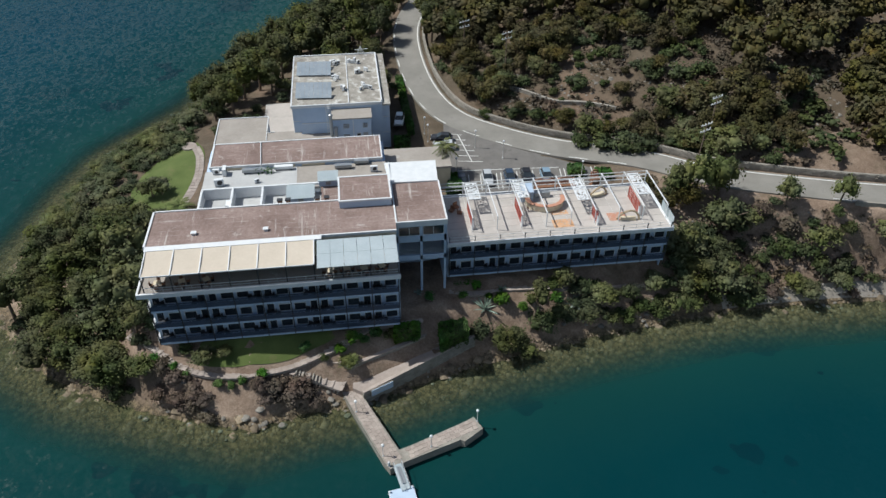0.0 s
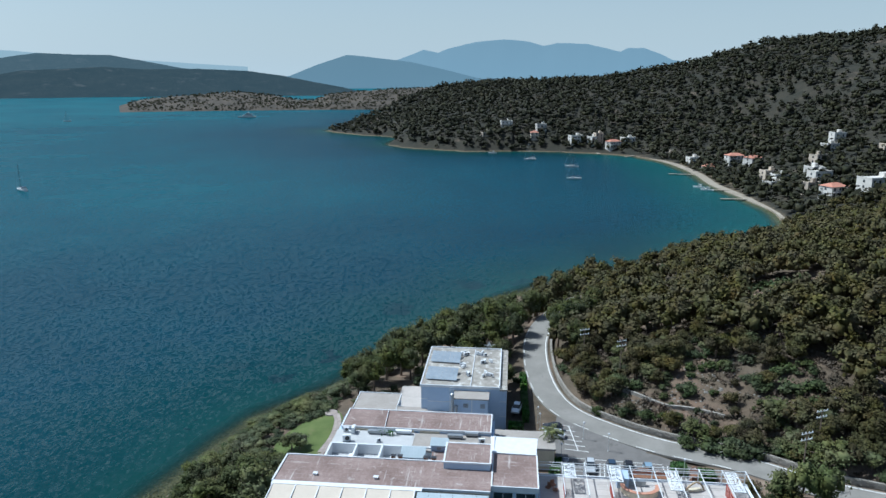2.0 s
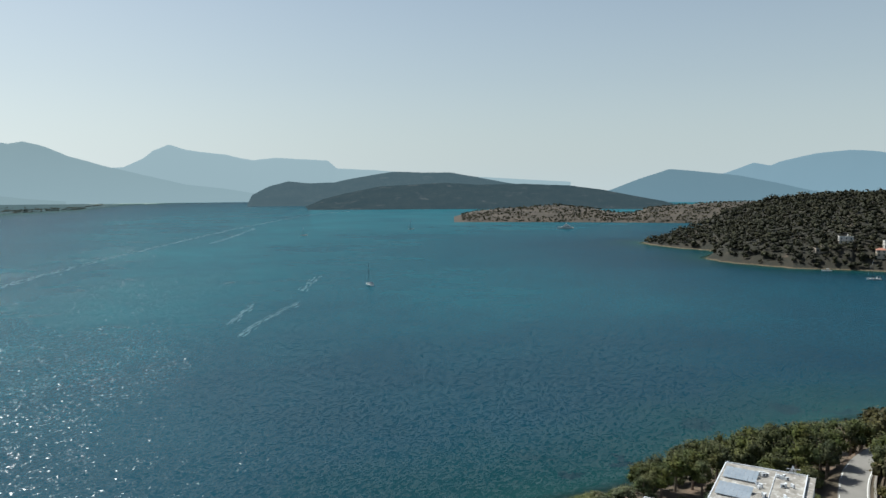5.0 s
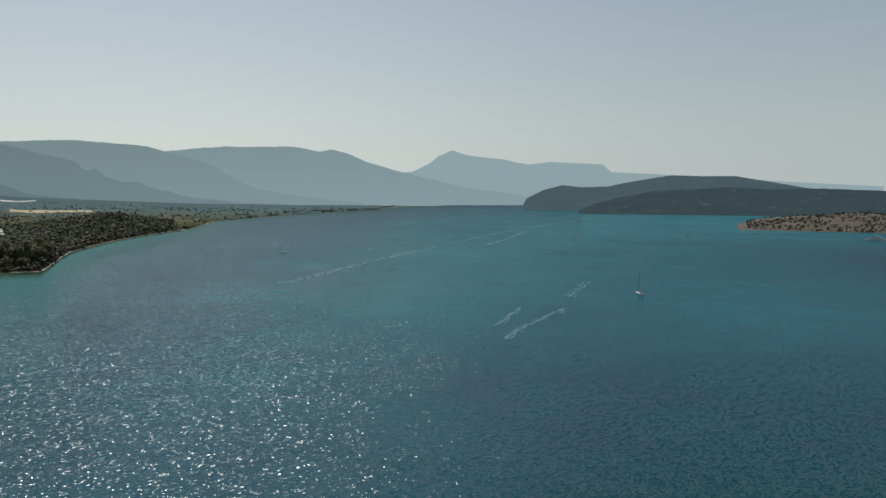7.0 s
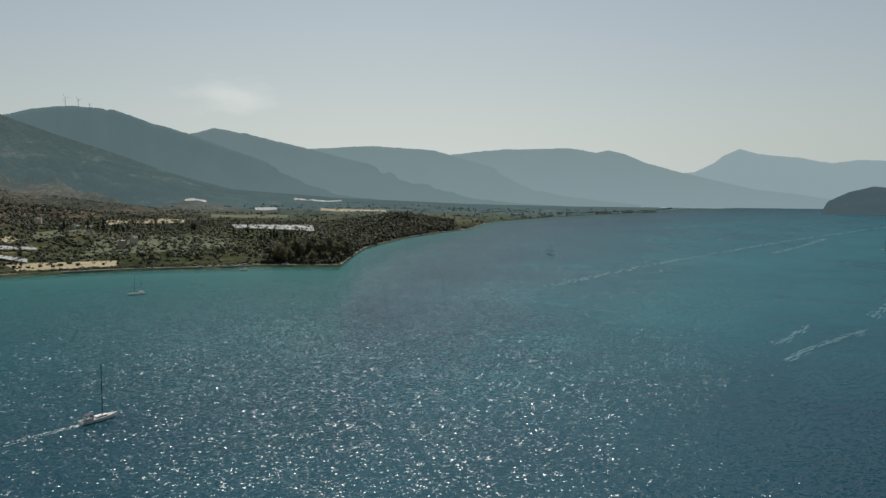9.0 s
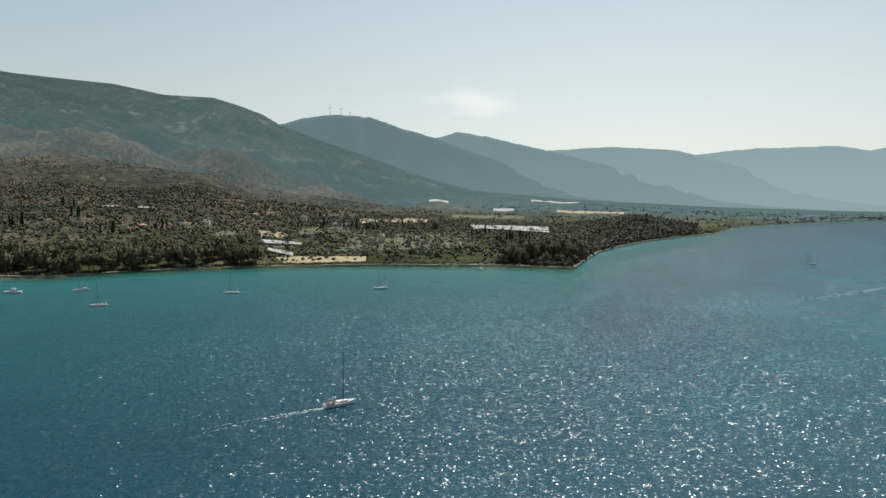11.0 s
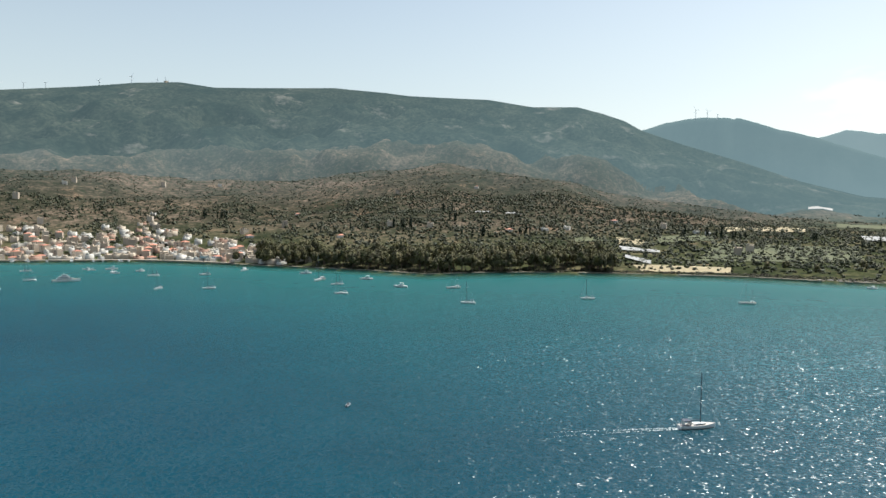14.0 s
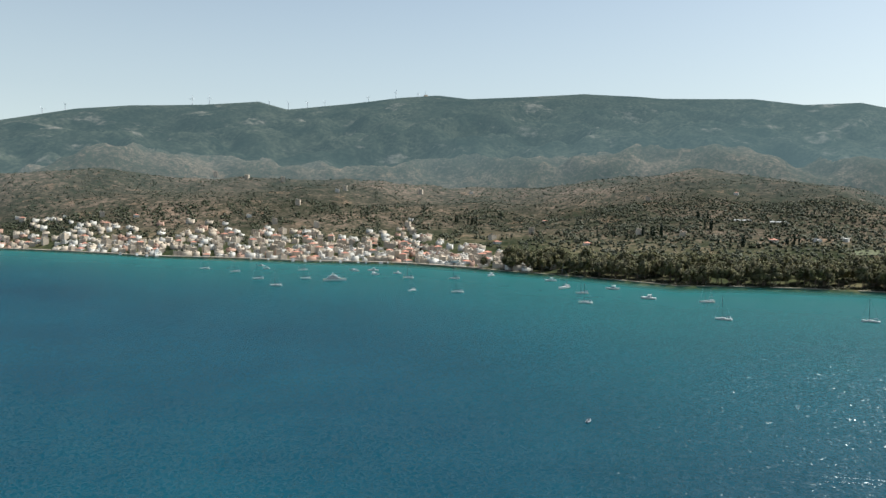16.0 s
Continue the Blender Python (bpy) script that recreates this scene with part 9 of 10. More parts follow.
# village by the bay
for k, (x, y, st, tiled) in enumerate(((17, 765, 2, True), (43, 740, 2, False), (-12, 788, 2, False), (-32, 765, 1, False), (24, 784, 2, False), (69, 745, 2, False), (80, 752, 3, False), (93, 738, 2, True), (108, 746, 2, False),
                                     (128, 680, 1, False), (146, 596, 1, True), (148, 643, 2, False), (160, 655, 1, False), (172, 609, 2, True), (181, 591, 2, True), (177, 540, 2, False), (181, 530, 1, False), (202, 527, 2, False),
                                     (175, 459, 2, False), (169, 505, 1, False), (190, 486, 2, False), (215, 555, 2, False), (230, 575, 2, False), (245, 600, 3, False), (200, 430, 1, True), (225, 440, 2, False), (176, 430, 2, True), (258, 545, 1, False))):
    while looked_up(LAND_SHORE, x, y) < 14:
        x, y = x + 3, y + 3
    house(x, y, ground_z(x, y) + 0.2, 200 - 180 + (k * 17) % 30 - 15, 8 + (k * 5) % 6, 7 + k % 3, st, tiled, M_TOWNWHITE if k % 3 else M_TOWN, HL["b" if k % 3 else "a", tiled], "village houses")
hz = ground_z(192, 412)
bigh = house(192, 412, max(hz, 4), 22, 22, 10, 3, False, M_TOWNWHITE, "white three-storey seaside hotel with blue-framed windows", "village houses")

# trees of the mainland: shore grove, cypresses, olives, scrub
def main_wood(name, label, az, inland, sizes, tall, kinds, m):
    x, y, z = main_at(az, inland)
    return wood(name, label, x, y, z - 0.3, sizes, tall, kinds, m)


euca = [lobed(500 + k, 12, 26, 6.2, 17.0, 1.6, 0.55, 0.46, 0.3, False) for k in range(6)]
az = np.r_[rn.uniform(103.9, 131.0, 255), rn.uniform(129.5, 133.5, 10), rn.uniform(79.2, 84.6, 60)]
inl = np.r_[rn.uniform(5, 70, 255), rn.uniform(6, 24, 10), rn.uniform(12, 110, 60)]
sz = np.r_[rn.uniform(0.75, 1.35, 255), rn.uniform(0.7, 0.9, 10), rn.uniform(0.75, 1.25, 60)]
main_wood("shore_grove", "tall dusty eucalyptus grove along the far shore", az, inl, sz, rn.uniform(0.85, 1.2, 325), euca, M_EUCA)
V = Shape()
gx_, gy_, gz_ = main_at(az[:255], inl[:255])
for x, y, z, s_ in zip(gx_, gy_, gz_, sz):
    V.tube([(x, y, z - 0.5), (x + rn.uniform(-1, 1), y + rn.uniform(-1, 1), z + 10 * s_)], [0.45, 0.25], 5)
tagged(part("grove_trunks", V, M_BARK, None, "pale trunks of the shore grove"), "pale trunks of the shore grove", "trunks", "", "stuff")
lone = [(93.8, -5.28), (90.6, -5.36), (92.6, -5.11), (87.9, -4.85), (84.0, -4.7), (86.0, -4.4)]
for az_, el_ in lone:
    x, y, z = main_spot(az_, el_)
    wood("shore_tree", "single dusty tree near the far shore", [x], [y], [z], [0.75], [0.9], euca, M_EUCA, "tree")
cyp = [leafy(520 + k, 26, 7, 1.25, 13.5, 0.3, 0.75, 0.22) for k in range(4)]
sp = []
for az_, el_ in ((123.6, -2.53), (123.0, -2.54), (121.2, -2.41), (114.9, -3.0), (114.5, -3.0), (113.8, -2.99), (111.1, -2.86), (110.7, -2.85), (99.9, -2.89), (99.5, -2.88), (97.4, -2.85), (96.3, -2.96), (94.3, -2.92),
                 (90.8, -2.93), (87.7, -3.33), (85.5, -3.84), (85.0, -3.82), (84.4, -3.8), (83.9, -3.79), (117.3, -1.11), (116.7, -1.9), (120.8, -2.42), (135.5, -1.59), (134.9, -1.6), (134.2, -1.73)):
    x, y, z = main_spot(az_, el_)
    for _ in range(rg.choice((1, 3, 4, 5))):
        sp.append((x + rg.gauss(0, 9), y + rg.gauss(0, 9), z - 0.5))
sp = np.array(sp)
wood("cypresses", "dark slender cypresses among the fields", sp[:, 0], sp[:, 1], sp[:, 2], rn.uniform(0.65, 1.2, len(sp)), rn.uniform(0.9, 1.2, len(sp)), cyp, M_CYPRESS, "trees")
olive_far = [lobed(540 + k, 1, 5, 2.9, 3.8, -0.4, 0.85, 0.95, 0, False) for k in range(8)]
n_ = 24000
az, q = rn.uniform(54, 172, n_), rn.uniform(0, 1, n_) ** 0.75
inl = 22 + q * (1545 - MAIN_SHORE(az))
ok = (inl > 20) & ~((az > 127) & (inl < 130) & (rn.uniform(size=n_) < 0.75)) & (value_noise(az * 12, inl * 0.2, 0.06, 95, 3) > -0.45)
ok &= ~((az > 126) & (value_noise(az * 14, inl * 0.2, 0.09, 97, 3) < 0.0))
az, inl = az[ok], inl[ok]
half = rn.uniform(size=len(az)) < 0.6
main_wood("olive_groves", "olive trees and scrub over the coastal slopes", az[half], inl[half], rn.uniform(0.6, 1.5, half.sum()), rn.uniform(0.7, 1.3, half.sum()), olive_far, M_PLAINWOOD)
main_wood("grey_olive_groves", "paler olive trees over the coastal plain", az[~half], inl[~half], rn.uniform(0.6, 1.4, (~half).sum()), rn.uniform(0.7, 1.2, (~half).sum()), olive_far, M_GREYOLIVE)
a2 = rn.uniform(90, 172, 15000)
i2 = 1350 + rn.uniform(0, 1, 15000) * 750 - MAIN_SHORE(a2)
keep = (value_noise(a2 * 12, i2 * 0.2, 0.05, 96, 3) > -0.3) & (i2 > 60)
main_wood("foothill_scrub", "scattered scrub and olive trees over the foothills", a2[keep], i2[keep], rn.uniform(0.4, 1.0, keep.sum()), rn.uniform(0.6, 1.0, keep.sum()), olive_far, M_HAZEWOOD)
a3 = rn.uniform(54.5, 104, 4200)
i3 = np.maximum(rn.uniform(1480, 3000, 4200) - MAIN_SHORE(a3), 8 + rn.uniform(0, 1, 4200) ** 2 * 160)
keep = (value_noise(a3 * 10, i3 * 0.05, 0.25, 98, 3) > -0.1) & (main_height(a3, MAIN_SHORE(a3) + i3) < 34)
main_wood("far_plain_trees", "rows of dark trees across the far coastal plain", a3[keep], i3[keep], rn.uniform(0.6, 1.4, keep.sum()), rn.uniform(0.7, 1.2, keep.sum()), olive_far, M_HAZEWOOD)
a4, i4 = rn.uniform(71, 85.5, 1500), 8 + 330 * rn.uniform(0, 1, 1500) ** 1.4
keep = value_noise(a4 * 12, i4 * 0.2, 0.07, 99, 3) > -0.3
main_wood("point_woods", "dark trees on the low far point", a4[keep], i4[keep], rn.uniform(0.9, 1.9, keep.sum()), rn.uniform(0.8, 1.4, keep.sum()), olive_far, M_FARWOOD)
az, inl = rn.uniform(55, 126, 1500), rn.uniform(3, 22, 1500)
main_wood("shore_scrub", "low green scrub along the far waterline", az, inl, rn.uniform(0.4, 0.9, 1500), rn.uniform(0.5, 0.9, 1500), olive_far, M_FARWOOD)


def field(corners, m, label, lift=0.9):
    """A field laid on the ground between four corners given as angles."""
    p = np.array([main_spot(*c) for c in corners])[:, :2]
    u, v = np.meshgrid(np.linspace(0, 1, 36), np.linspace(0, 1, 16))
    x, y = (((p[0, k] * (1 - u) + p[1, k] * u) * (1 - v) + (p[3, k] * (1 - u) + p[2, k] * u) * v) for k in (0, 1))
    z = main_height(np.degrees(np.arctan2(-x, y)), np.hypot(x, y)) + lift
    rows = [[(float(x[i, j]), float(y[i, j]), float(z[i, j])) for j in range(36)] for i in range(16)]
    structure("field", Shape().grid(rows), m, label)


field([(88.2, -2.58), (82.1, -2.69), (82.0, -3.14), (87.8, -2.93)], M_FIELD, "long white field covers of a nursery", 2.2)
field([(104.2, -3.72), (101.2, -3.98), (101.2, -4.15), (103.9, -4.02)], M_FIELD, "white covered strip of crops", 2.0)
field([(103.7, -4.37), (101.8, -4.77), (101.8, -5.07), (103.7, -4.58)], M_FIELD, "white covered strip of crops", 2.0)
field([(104.4, -2.98), (102.5, -3.14), (102.0, -3.56), (104.2, -3.5)], M_FIELDDRY, "dry straw-coloured field")
field([(115.2, -1.13), (114.0, -1.14), (114.0, -1.22), (115.2, -1.21)], M_FIELD, "white roofs of far greenhouses", 1.5)
field([(112.8, -1.24), (111.6, -1.25), (111.6, -1.34), (112.8, -1.33)], M_FIELD, "white roofs of far greenhouses", 1.5)
field([(91.4, -0.69), (89.9, -0.72), (89.9, -0.88), (91.4, -0.86)], M_FIELD, "white roofs of far greenhouses", 2.5)
field([(86.4, -1.32), (84.8, -1.34), (84.8, -1.49), (86.4, -1.48)], M_FIELD, "white roofs of far greenhouses", 2.5)
field([(83.5, -0.62), (79.9, -0.72), (79.9, -0.80), (83.5, -0.74)], M_FIELD, "white roofs of far greenhouses", 2.5)
field([(97.4, -3.27), (88.5, -3.27), (87.6, -4.3), (98.6, -4.6)], M_FIELDGREEN, "green field of crops", 0.5)
field([(103.3, -4.97), (96.2, -5.05), (96.2, -5.45), (102.4, -5.5)], M_FIELDDRY, "dry grass behind the far shore", 0.5)
field([(101.5, -2.95), (97.6, -2.75), (97.4, -3.1), (101.3, -3.4)], M_FIELDGREEN, "green field of crops", 1.0)
field([(96.8, -2.2), (91.5, -2.1), (91.5, -2.35), (96.8, -2.5)], M_FIELDDRY, "dry straw-coloured field", 1.0)
field([(89.6, -1.75), (84.0, -1.85), (84.0, -2.05), (89.6, -2.0)], M_FIELDGREEN, "green field of crops", 1.0)
field([(81.5, -1.3), (76.5, -1.45), (76.5, -1.6), (81.5, -1.5)], M_FIELDDRY, "dry straw-coloured field", 1.0)
field([(107.5, -3.0), (105.2, -3.0), (105.2, -3.3), (107.5, -3.4)], M_FIELDGREEN, "green field of crops", 1.0)
sh = np.array([(float(main_at(a_, 2)[0]), float(main_at(a_, 2)[1]), 0.35) for a_ in np.linspace(62, 168, 260)])
structure("far_beach", strip(sh, 1.6, -1.6, 0.0, 1.0), M_BEACH, "narrow pale shore of the mainland")
qu = np.array([(float(main_at(a_, 5)[0]), float(main_at(a_, 5)[1]), 1.3) for a_ in np.linspace(133, 168, 70)])
structure("quay", strip(qu, 4, -4, 0.0, 2.0), M_BEACH, "pale concrete quay of the town")
for k in range(26):
    az_, r_ = rg.uniform(85.2, 90.2), 0
    x, y, z = (float(v) for v in main_at(az_, rg.uniform(0, 14)))
    o = tagged(new("rock", ROCKS[k % 6]), "pale tumbled block of an old quay", "rock", "old quay blocks")
    o.matrix_basis = pose(x, y, z, rg.uniform(-20, 20), 0, rg.uniform(0, 360)) @ Matrix.Diagonal((rg.uniform(1.5, 4), rg.uniform(1.2, 2.5), rg.uniform(1, 2), 1))
bt = thing("blue_canopy", "bright blue awning by the town's waterfront", "canopy", at=tuple(float(v) for v in main_at(134.8, 24)), turn=-45)
part("roof", Shape().prism([(-12, -5), (12, -5), (12, 5), (-12, 5)], [3.0, 3.0, 3.8, 3.8], [3.15, 3.15, 3.95, 3.95]), plain("blue_canvas", (0.06, 0.30, 0.50), 0.8), bt)
for sx in (-11, 0, 11):
    part("post", Shape().box(sx - 0.1, sx + 0.1, -4.6, -4.4, 0, 3.0), M_STEEL, bt)


# wind turbines on the ridges
def turbine(az, el_foot, el_top, r_):
    z0, z1 = EYE_Z + r_ * math.tan(math.radians(el_foot)), EYE_Z + r_ * math.tan(math.radians(el_top))
    x, y, H = -math.sin(math.radians(az)) * r_, math.cos(math.radians(az)) * r_, (z1 - z0) * 0.72
    t = thing("wind_turbine", "white wind turbine on the mountain ridge", "wind turbine", "wind turbines", (x, y, z0 - 4), -(180 - az))
    part("tower", Shape().tube([(0, 0, -6), (0, 0, H + 4)], [1.3, 0.8], 7), M_WHITE2, t)
    part("nacelle", Shape().box(-1.2, 1.2, -3, 3, H + 3, H + 5.2), M_WHITE2, t)
    for k in range(3):
        a_ = math.radians(90 + 120 * k + az * 7)
        L = (z1 - z0) * 0.36
        part("blade", Shape().tube([(0, -3.2, H + 4), (L * 0.4 * math.cos(a_), -3.2, H + 4 + L * 0.4 * math.sin(a_)), (L * math.cos(a_), -3.2, H + 4 + L * math.sin(a_))], [0.6, 0.8, 0.2], 5), M_WHITE2, t)


for az_, f_, t_ in ((155.3, 7.0, 7.72), (154.1, 7.1, 7.81), (149.8, 7.2, 7.6), (148.4, 6.95, 7.62), (147.0, 7.05, 7.66), (145.7, 7.2, 7.75), (142.4, 7.6, 8.15), (140.3, 7.95, 8.6), (138.6, 8.05, 8.4), (165.0, 5.8, 6.4), (163.6, 6.2, 6.8)):
    turbine(az_, f_, t_, FAR_R)
for az_, f_, t_ in ((98.9, 5.75, 6.6), (98.1, 5.75, 6.45), (97.4, 5.7, 6.1)):
    turbine(az_, f_, t_, 3890)
mast = thing("radio_mast", "radio mast station on the mountain top", "mast", at=(-math.sin(math.radians(138.0)) * FAR_R, math.cos(math.radians(138.0)) * FAR_R, EYE_Z + FAR_R * math.tan(math.radians(8.1))))
part("hut", Shape().box(-8, 8, -5, 5, -6, 8), M_TOWN, mast)
part("aerial", Shape().tube([(3, 0, 8), (3, 0, 26)], 0.8, 5), M_STEEL, mast)


# boats
def hull_shape(L, B, D, free):
    """A boat's shell, bow towards +x."""
    rows = []
    for q in np.linspace(0, 1, 9):
        x = -L / 2 + L * q
        w = B / 2 * (0.78 + 0.22 * min(1, q * 3)) * (1 - max(0, (q - 0.45) / 0.55) ** 2.2)
        top = free * (1 + 0.35 * q * q)
        rows.append([(x, -w, top), (x - 0.02 * L * q, -w * 0.85, 0.1), (x - 0.04 * L * q, 0, -D), (x - 0.02 * L * q, w * 0.85, 0.1), (x, w, top)])
    s = Shape().grid(rows)
    k = len(s.v)
    s.v += rows[0]
    s.f.append((k, k + 1, k + 2, k + 3, k + 4))
    deck = Shape().grid([[(r_[0][0], r_[0][1] * 0.97, r_[0][2] - 0.06), (r_[4][0], r_[4][1] * 0.97, r_[4][2] - 0.06)] for r_ in rows])
    return s, deck


def yacht(L, masts, label, hullm=None, group="moored boats", at=(0, 0, 0), turn=0):
    t = thing("sailing_yacht", label, "sailing boat", group, at, turn)
    h, d = hull_shape(L, L * 0.30, 0.5, L * 0.085)
    part("hull", h, hullm or M_HULL, t, smooth=True)
    part("deck", d, M_DECKTILE if L > 13 else M_HULL, t)
    z = L * 0.09
    part("coachroof", Shape().prism([(-L * 0.12, -L * 0.09), (L * 0.2, -L * 0.055), (L * 0.2, L * 0.055), (-L * 0.12, L * 0.09)], z, z + 0.5), M_HULL, t)
    part("cabin_window", Shape().box(-L * 0.1, L * 0.16, -L * 0.092, L * 0.092, z + 0.16, z + 0.34), M_GLASS, t)
    part("cockpit_cover", Shape().prism([(-L * 0.40, -L * 0.10), (-L * 0.2, -L * 0.10), (-L * 0.2, L * 0.10), (-L * 0.40, L * 0.10)], z + 1.5, z + 1.65), M_CANVAS if masts == 1 else M_HULL, t, "canvas cockpit cover")
    part("cover_frame", Shape().box(-L * 0.395, -L * 0.385, -L * 0.1, L * 0.1, z, z + 1.5).box(-L * 0.215, -L * 0.205, -L * 0.1, L * 0.1, z, z + 1.5), M_STEEL, t)
    for k in range(masts):
        mx, mh = (L * 0.08, L * 1.42) if k == 0 else (-L * 0.3, L * 0.85)
        m = part("mast", Shape().tube([(mx, 0, z), (mx, 0, mh)], [0.17, 0.12], 6), M_DARK, t)
        part("boom", Shape().tube([(mx, 0, z + 1.5), (mx - L * 0.33, 0, z + 1.45)], 0.13, 6), M_CANVAS, t, "boom with a furled sail")
        for q in (0.45, 0.72):
            part("spreader", Shape().box(mx - 0.05, mx + 0.05, -L * 0.07, L * 0.07, mh * q, mh * q + 0.08), M_WHITE2, m)
        part("forestay", Shape().tube([(mx, 0, mh * 0.97), (L * 0.49 if k == 0 else mx + L * 0.25, 0, z * 1.3)], 0.05, 4), M_GREYM, t)
        part("backstay", Shape().tube([(mx, 0, mh * 0.98), (-L * 0.48, 0, z)], 0.03, 4), M_GREYM, t)
    return t


def motor_boat(L, label, at=(0, 0, 0), turn=0, dark=False, group="moored boats"):
    t = thing("motor_boat", label, "motor boat", group, at, turn)
    h, d = hull_shape(L, L * 0.32, 0.4, L * 0.11)
    part("hull", h, M_HULLBLUE if dark else M_HULL, t, smooth=True)
    part("deck", d, M_HULL, t)
    z = L * 0.10
    part("cabin", Shape().prism([(-L * 0.2, -L * 0.11), (L * 0.16, -L * 0.09), (L * 0.16, L * 0.09), (-L * 0.2, L * 0.11)], z, [z + L * 0.13, z + L * 0.06, z + L * 0.06, z + L * 0.13]), M_HULL, t)
    part("windscreen", Shape().prism([(-L * 0.1, -L * 0.115), (L * 0.12, -L * 0.1), (L * 0.12, L * 0.1), (-L * 0.1, L * 0.115)], z + L * 0.03, [z + L * 0.09, z + L * 0.045, z + L * 0.045, z + L * 0.09]), M_GLASS, t)
    part("hardtop", Shape().box(-L * 0.22, L * 0.05, -L * 0.11, L * 0.11, z + L * 0.19, z + L * 0.2), M_HULL, t)
    part("hardtop_post", Shape().box(-L * 0.2, -L * 0.19, -L * 0.1, L * 0.1, z + 0.1, z + L * 0.19), M_STEEL, t)
    return t


def big_yacht(L, label, at, turn):
    t = thing("motor_yacht", label, "motor yacht", "", at, turn)
    h, d = hull_shape(L, L * 0.22, 0.8, L * 0.085)
    part("hull", h, M_HULL, t, smooth=True)
    part("deck", d, M_TEAK, t)
    z = L * 0.08
    for k, (a_, b_, w_) in enumerate(((-0.34, 0.24, 0.085), (-0.28, 0.12, 0.07), (-0.16, 0.04, 0.05))):
        zz = z + k * L * 0.065
        part("deckhouse", Shape().prism([(L * a_, -L * w_), (L * b_, -L * w_ * 0.8), (L * b_, L * w_ * 0.8), (L * a_, L * w_)], zz, zz + L * 0.06), M_HULL, t)
        part("window_band", Shape().box(L * (a_ + 0.02), L * (b_ - 0.03), -L * w_ * 1.01, L * w_ * 1.01, zz + L * 0.022, zz + L * 0.045), M_GLASS, t)
    part("radar_mast", Shape().tube([(-L * 0.08, 0, z + L * 0.19), (-L * 0.1, 0, z + L * 0.28)], 0.15, 5), M_HULL, t)


sloop = yacht(11.5, 1, "white moored sailing yacht with bare mast", at=(-446.5, -494.3, 0), turn=15)
ketch = yacht(17.5, 2, "white two-masted yacht at its mooring", at=(-565.7, -415.5, 0), turn=5)
launch = motor_boat(8.5, "small white motor boat at its mooring", (-520.8, -646.3, 0), 20)
cruiser = motor_boat(12.5, "white cabin cruiser at its mooring", (-598.9, -539.8, 0), 10)
head = lambda x, y: math.degrees(math.atan2(-x, y)) + 180 + rg.uniform(-22, 22)
for x, y in ((-516.8, -581.4), (-549.3, -545.5), (-470.0, -459.4), (-547.6, -381.6), (-498.9, -342.6), (-501.0, -229.0), (-567.0, -157.4), (-403.3, -818.9), (-412.6, -761.6), (-481.9, -730.3), (-376.7, -610.9), (-395.1, -677.8),
             (-432.7, -647.5), (-833.7, 419.7), (-764.8, 889.6), (-701.7, 1106.4), (11.1, 674.0), (45.0, 624.8), (41.6, 552.8)):
    copy_thing(sloop, pose(x, y, 0, 0, 0, head(x, y)))
for x, y in ((-575.7, -279.3), (-599.5, -45.1)):
    copy_thing(ketch, pose(x, y, 0, 0, 0, head(x, y)) @ Matrix.Diagonal((0.72, 0.72, 0.72, 1)))
for x, y in ((-524.6, -690.5), (-540.3, -629.0), (-751.8, 42.0), (-802.4, 87.8), (-458.9, -773.3), (-473.4, -811.9), (-521.7, -680.5), (-513.6, -632.8), (-542.7, -630.8), (124.1, 518.4), (126.6, 506.4), (-24.4, 722.4)):
    copy_thing(launch, pose(x, y, 0, 0, 0, head(x, y)))
for x, y in ((-608.4, -465.3), (-595.9, -382.4), (-560.3, -323.3), (-540.0, -672.0)):
    copy_thing(cruiser, pose(x, y, 0, 0, 0, head(x, y)))
for k in range(16):
    az_ = rg.uniform(138, 162)
    x, y, _ = (float(v) for v in main_at(az_, -9))
    copy_thing(launch if k % 3 else cruiser, pose(x, y, 0, 0, 0, az_ + 90 + rg.uniform(-12, 12)))
yacht(12.5, 1, "white catamaran-like cruising yacht at anchor in the bay", at=(-330.0, 458.0, 0), turn=150)
big_yacht(24, "white three-deck motor yacht near the town", (-445.0, -611.9, 0), 144)
big_yacht(30, "large white motor yacht anchored off the island", (-460, 1239, 0), 200)
big_yacht(38, "white car ferry at the town quay", (-446, -1066, 0), 60)
# the yacht under way, and its wake
going = yacht(13.6, 1, "white sailing yacht under engine with sails furled", group="", at=(-272.0, -30.0, 0), turn=127)
foam = surface("wake_foam", (0.55, 0.62, 0.62), (0.78, 0.82, 0.82), 0.6, 4.0, 0.9, 0.2, 0.05)
ux, uy = math.cos(math.radians(127)), math.sin(math.radians(127))
fv, ff = [], []
for k in range(260):
    q = rn.uniform(0, 1) ** 1.6
    side = rn.choice((-1, 1)) * (0.5 + 1.7 * q) + rn.normal(0, 0.3)
    back_ = 6 + 46 * q
    cx_, cy_ = -272 - ux * back_ - uy * side, -30 - uy * back_ + ux * side
    s_ = rn.uniform(0.12, 0.36) * (1.1 - 0.75 * q)
    n0 = len(fv)
    fv += [(cx_ - ux * s_ * 1.8, cy_ - uy * s_ * 1.8, 0.07), (cx_ + uy * s_ * 0.5, cy_ - ux * s_ * 0.5, 0.09), (cx_ + ux * s_ * 1.8, cy_ + uy * s_ * 1.8, 0.07), (cx_ - uy * s_ * 0.5, cy_ + ux * s_ * 0.5, 0.09)]
    ff.append((n0, n0 + 1, n0 + 2, n0 + 3))
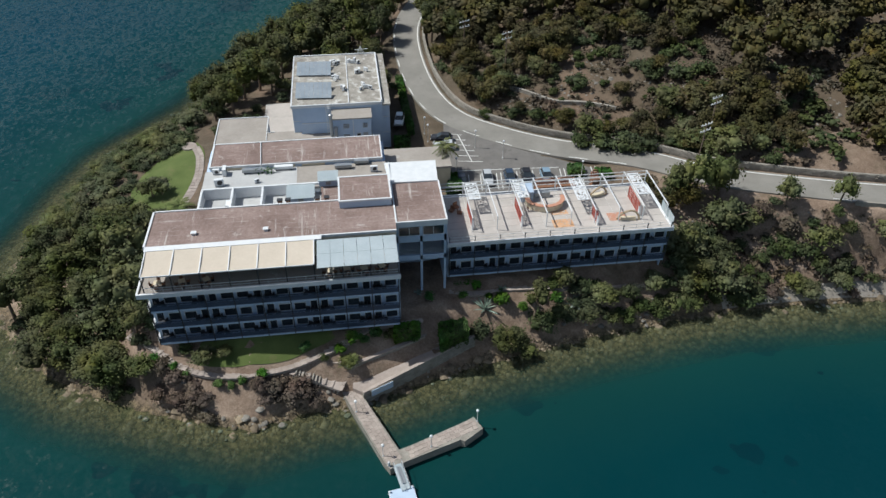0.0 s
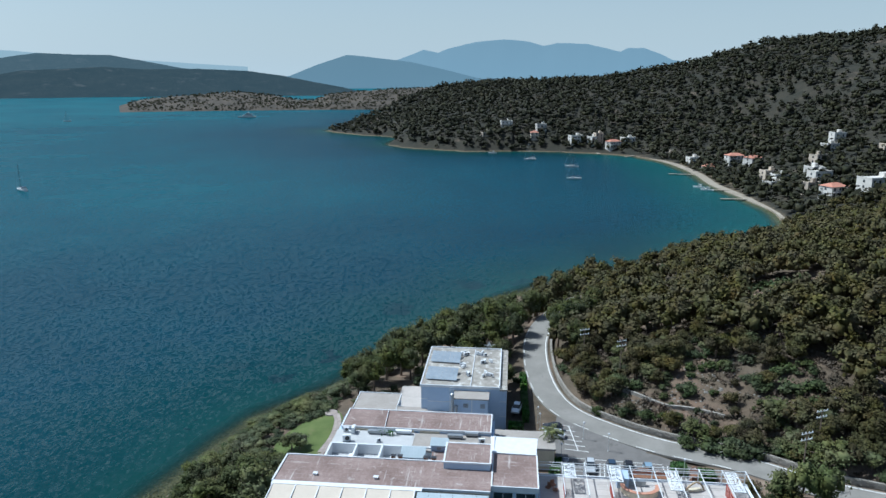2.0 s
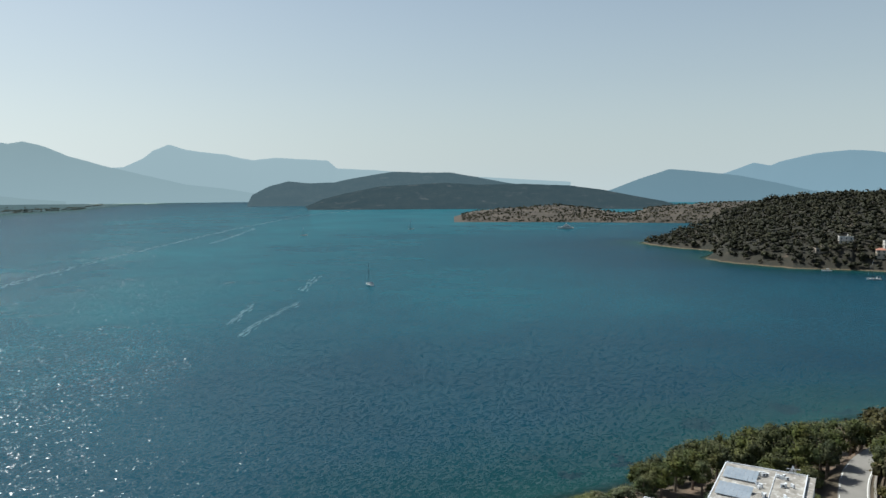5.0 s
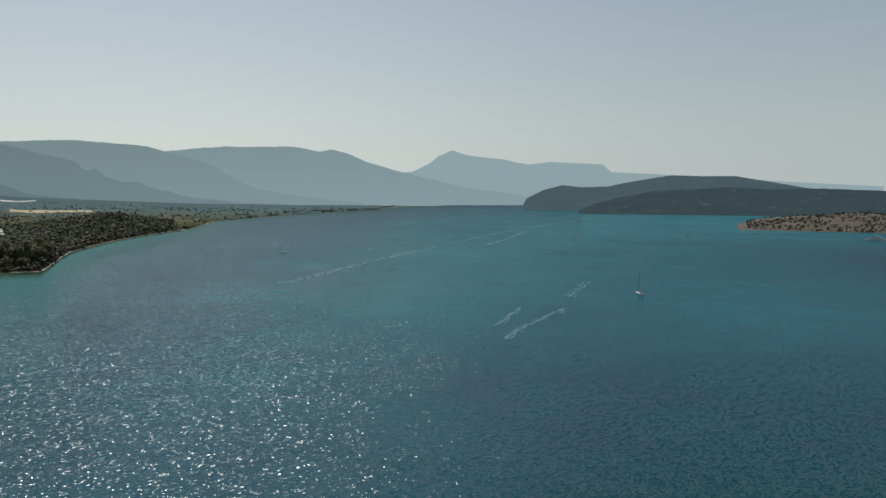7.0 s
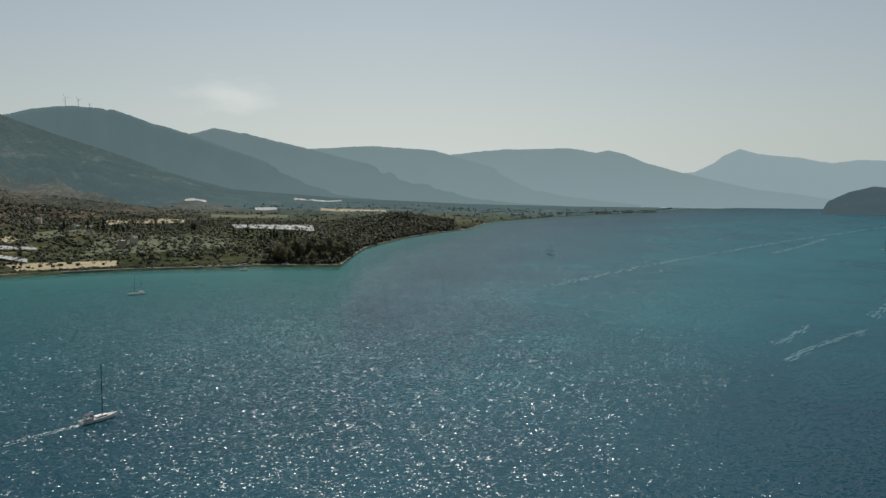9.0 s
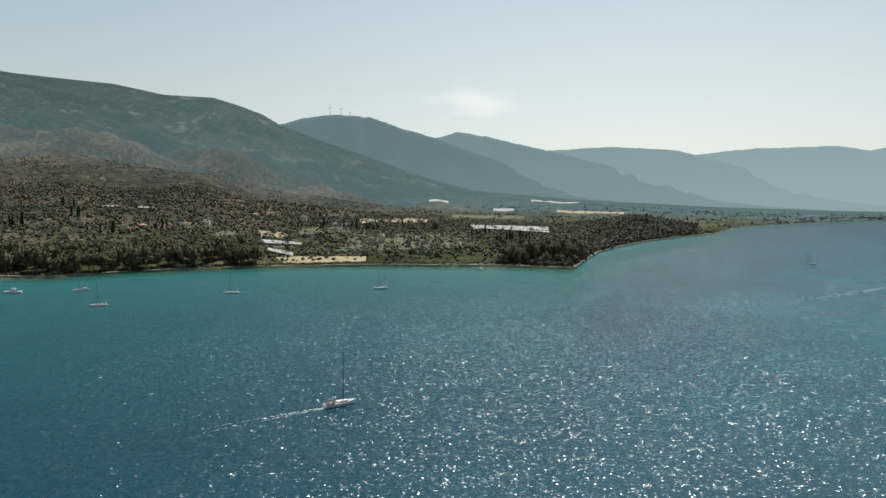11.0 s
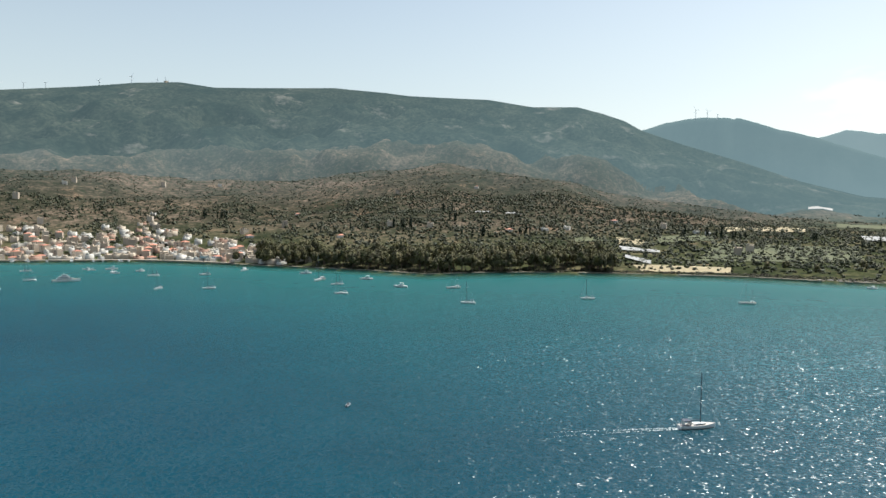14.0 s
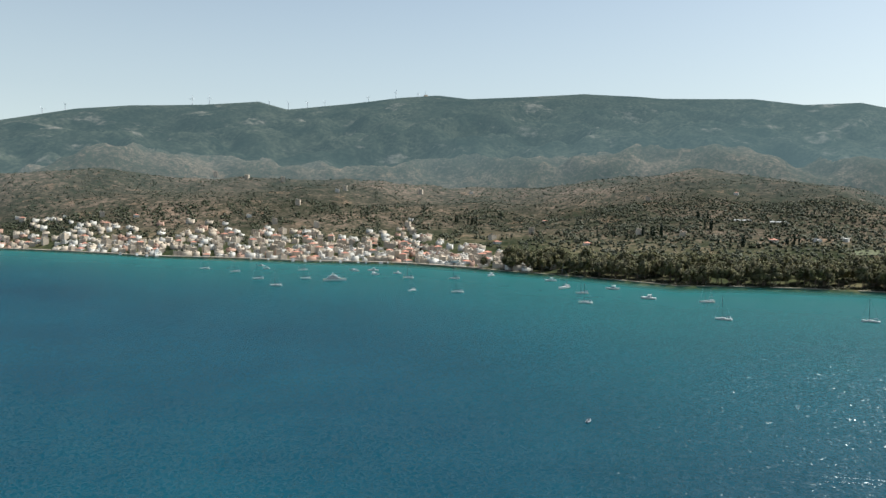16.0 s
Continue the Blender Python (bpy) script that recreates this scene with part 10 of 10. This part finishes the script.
tagged(new("boat_wake", arrays_mesh("boat_wake", fv, ff, foam)), "white foam of a boat's wake", "wake", "", "stuff")
din = thing("dinghy", "small grey inflatable dinghy under way", "dinghy", "", (-237, -151, 0), 200)
h_, d_ = hull_shape(4.4, 1.7, 0.2, 0.42)
part("hull", h_, M_GREYM, din, smooth=True)
part("floor", d_, M_GREYM, din)
part("outboard", Shape().box(-2.5, -2.15, -0.2, 0.2, 0.0, 0.95), M_DARK, din)
part("console", Shape().box(-0.3, 0.3, -0.3, 0.3, 0.4, 0.9), M_DARK, din)
# pale tracks that boats have left on the water
track = surface("smoothed_water_track", (0.02, 0.09, 0.112), (0.04, 0.125, 0.145), 0.05, 0.6, 0.35, 0.1, 0.05)
for pts, wide in (([(-1400, 1850), (-1335, 1600), (-1075, 1105), (-880, 775), (-700, 490), (-613, 362), (-557, 280)], 9.0), ([(-990, 1015), (-860, 836), (-772, 708)], 6.0),
                  ([(-274, 264), (-297, 309), (-322, 367)], 4.0), ([(-356, 408), (-402, 484)], 5.0), ([(-306, 289), (-341, 344)], 3.0)):
    line = smooth_line([(x, y, 0.03) for x, y in pts], 12)
    tv, tf = [], []
    for p, q_ in zip(line[:-1], line[1:]):
        dx_, dy_ = (q_ - p)[:2] / np.linalg.norm((q_ - p)[:2])
        for _ in range(7):
            c_, o_, l_, w_ = rn.uniform(0, 1), rn.normal(0, wide * 0.4), rn.uniform(3, 9), rn.uniform(0.2, 0.7)
            x, y, n0 = p[0] + (q_ - p)[0] * c_ - dy_ * o_, p[1] + (q_ - p)[1] * c_ + dx_ * o_, len(tv)
            tv += [(x - dx_ * l_, y - dy_ * l_, 0.04), (x + dy_ * w_, y - dx_ * w_, 0.05), (x + dx_ * l_, y + dy_ * l_, 0.04), (x - dy_ * w_, y + dx_ * w_, 0.05)]
            tf.append((n0, n0 + 1, n0 + 2, n0 + 3))
    tagged(new("boat_track", arrays_mesh("boat_track", tv, tf, track)), "pale smoothed track left by a boat on the sea", "wake", "", "stuff")
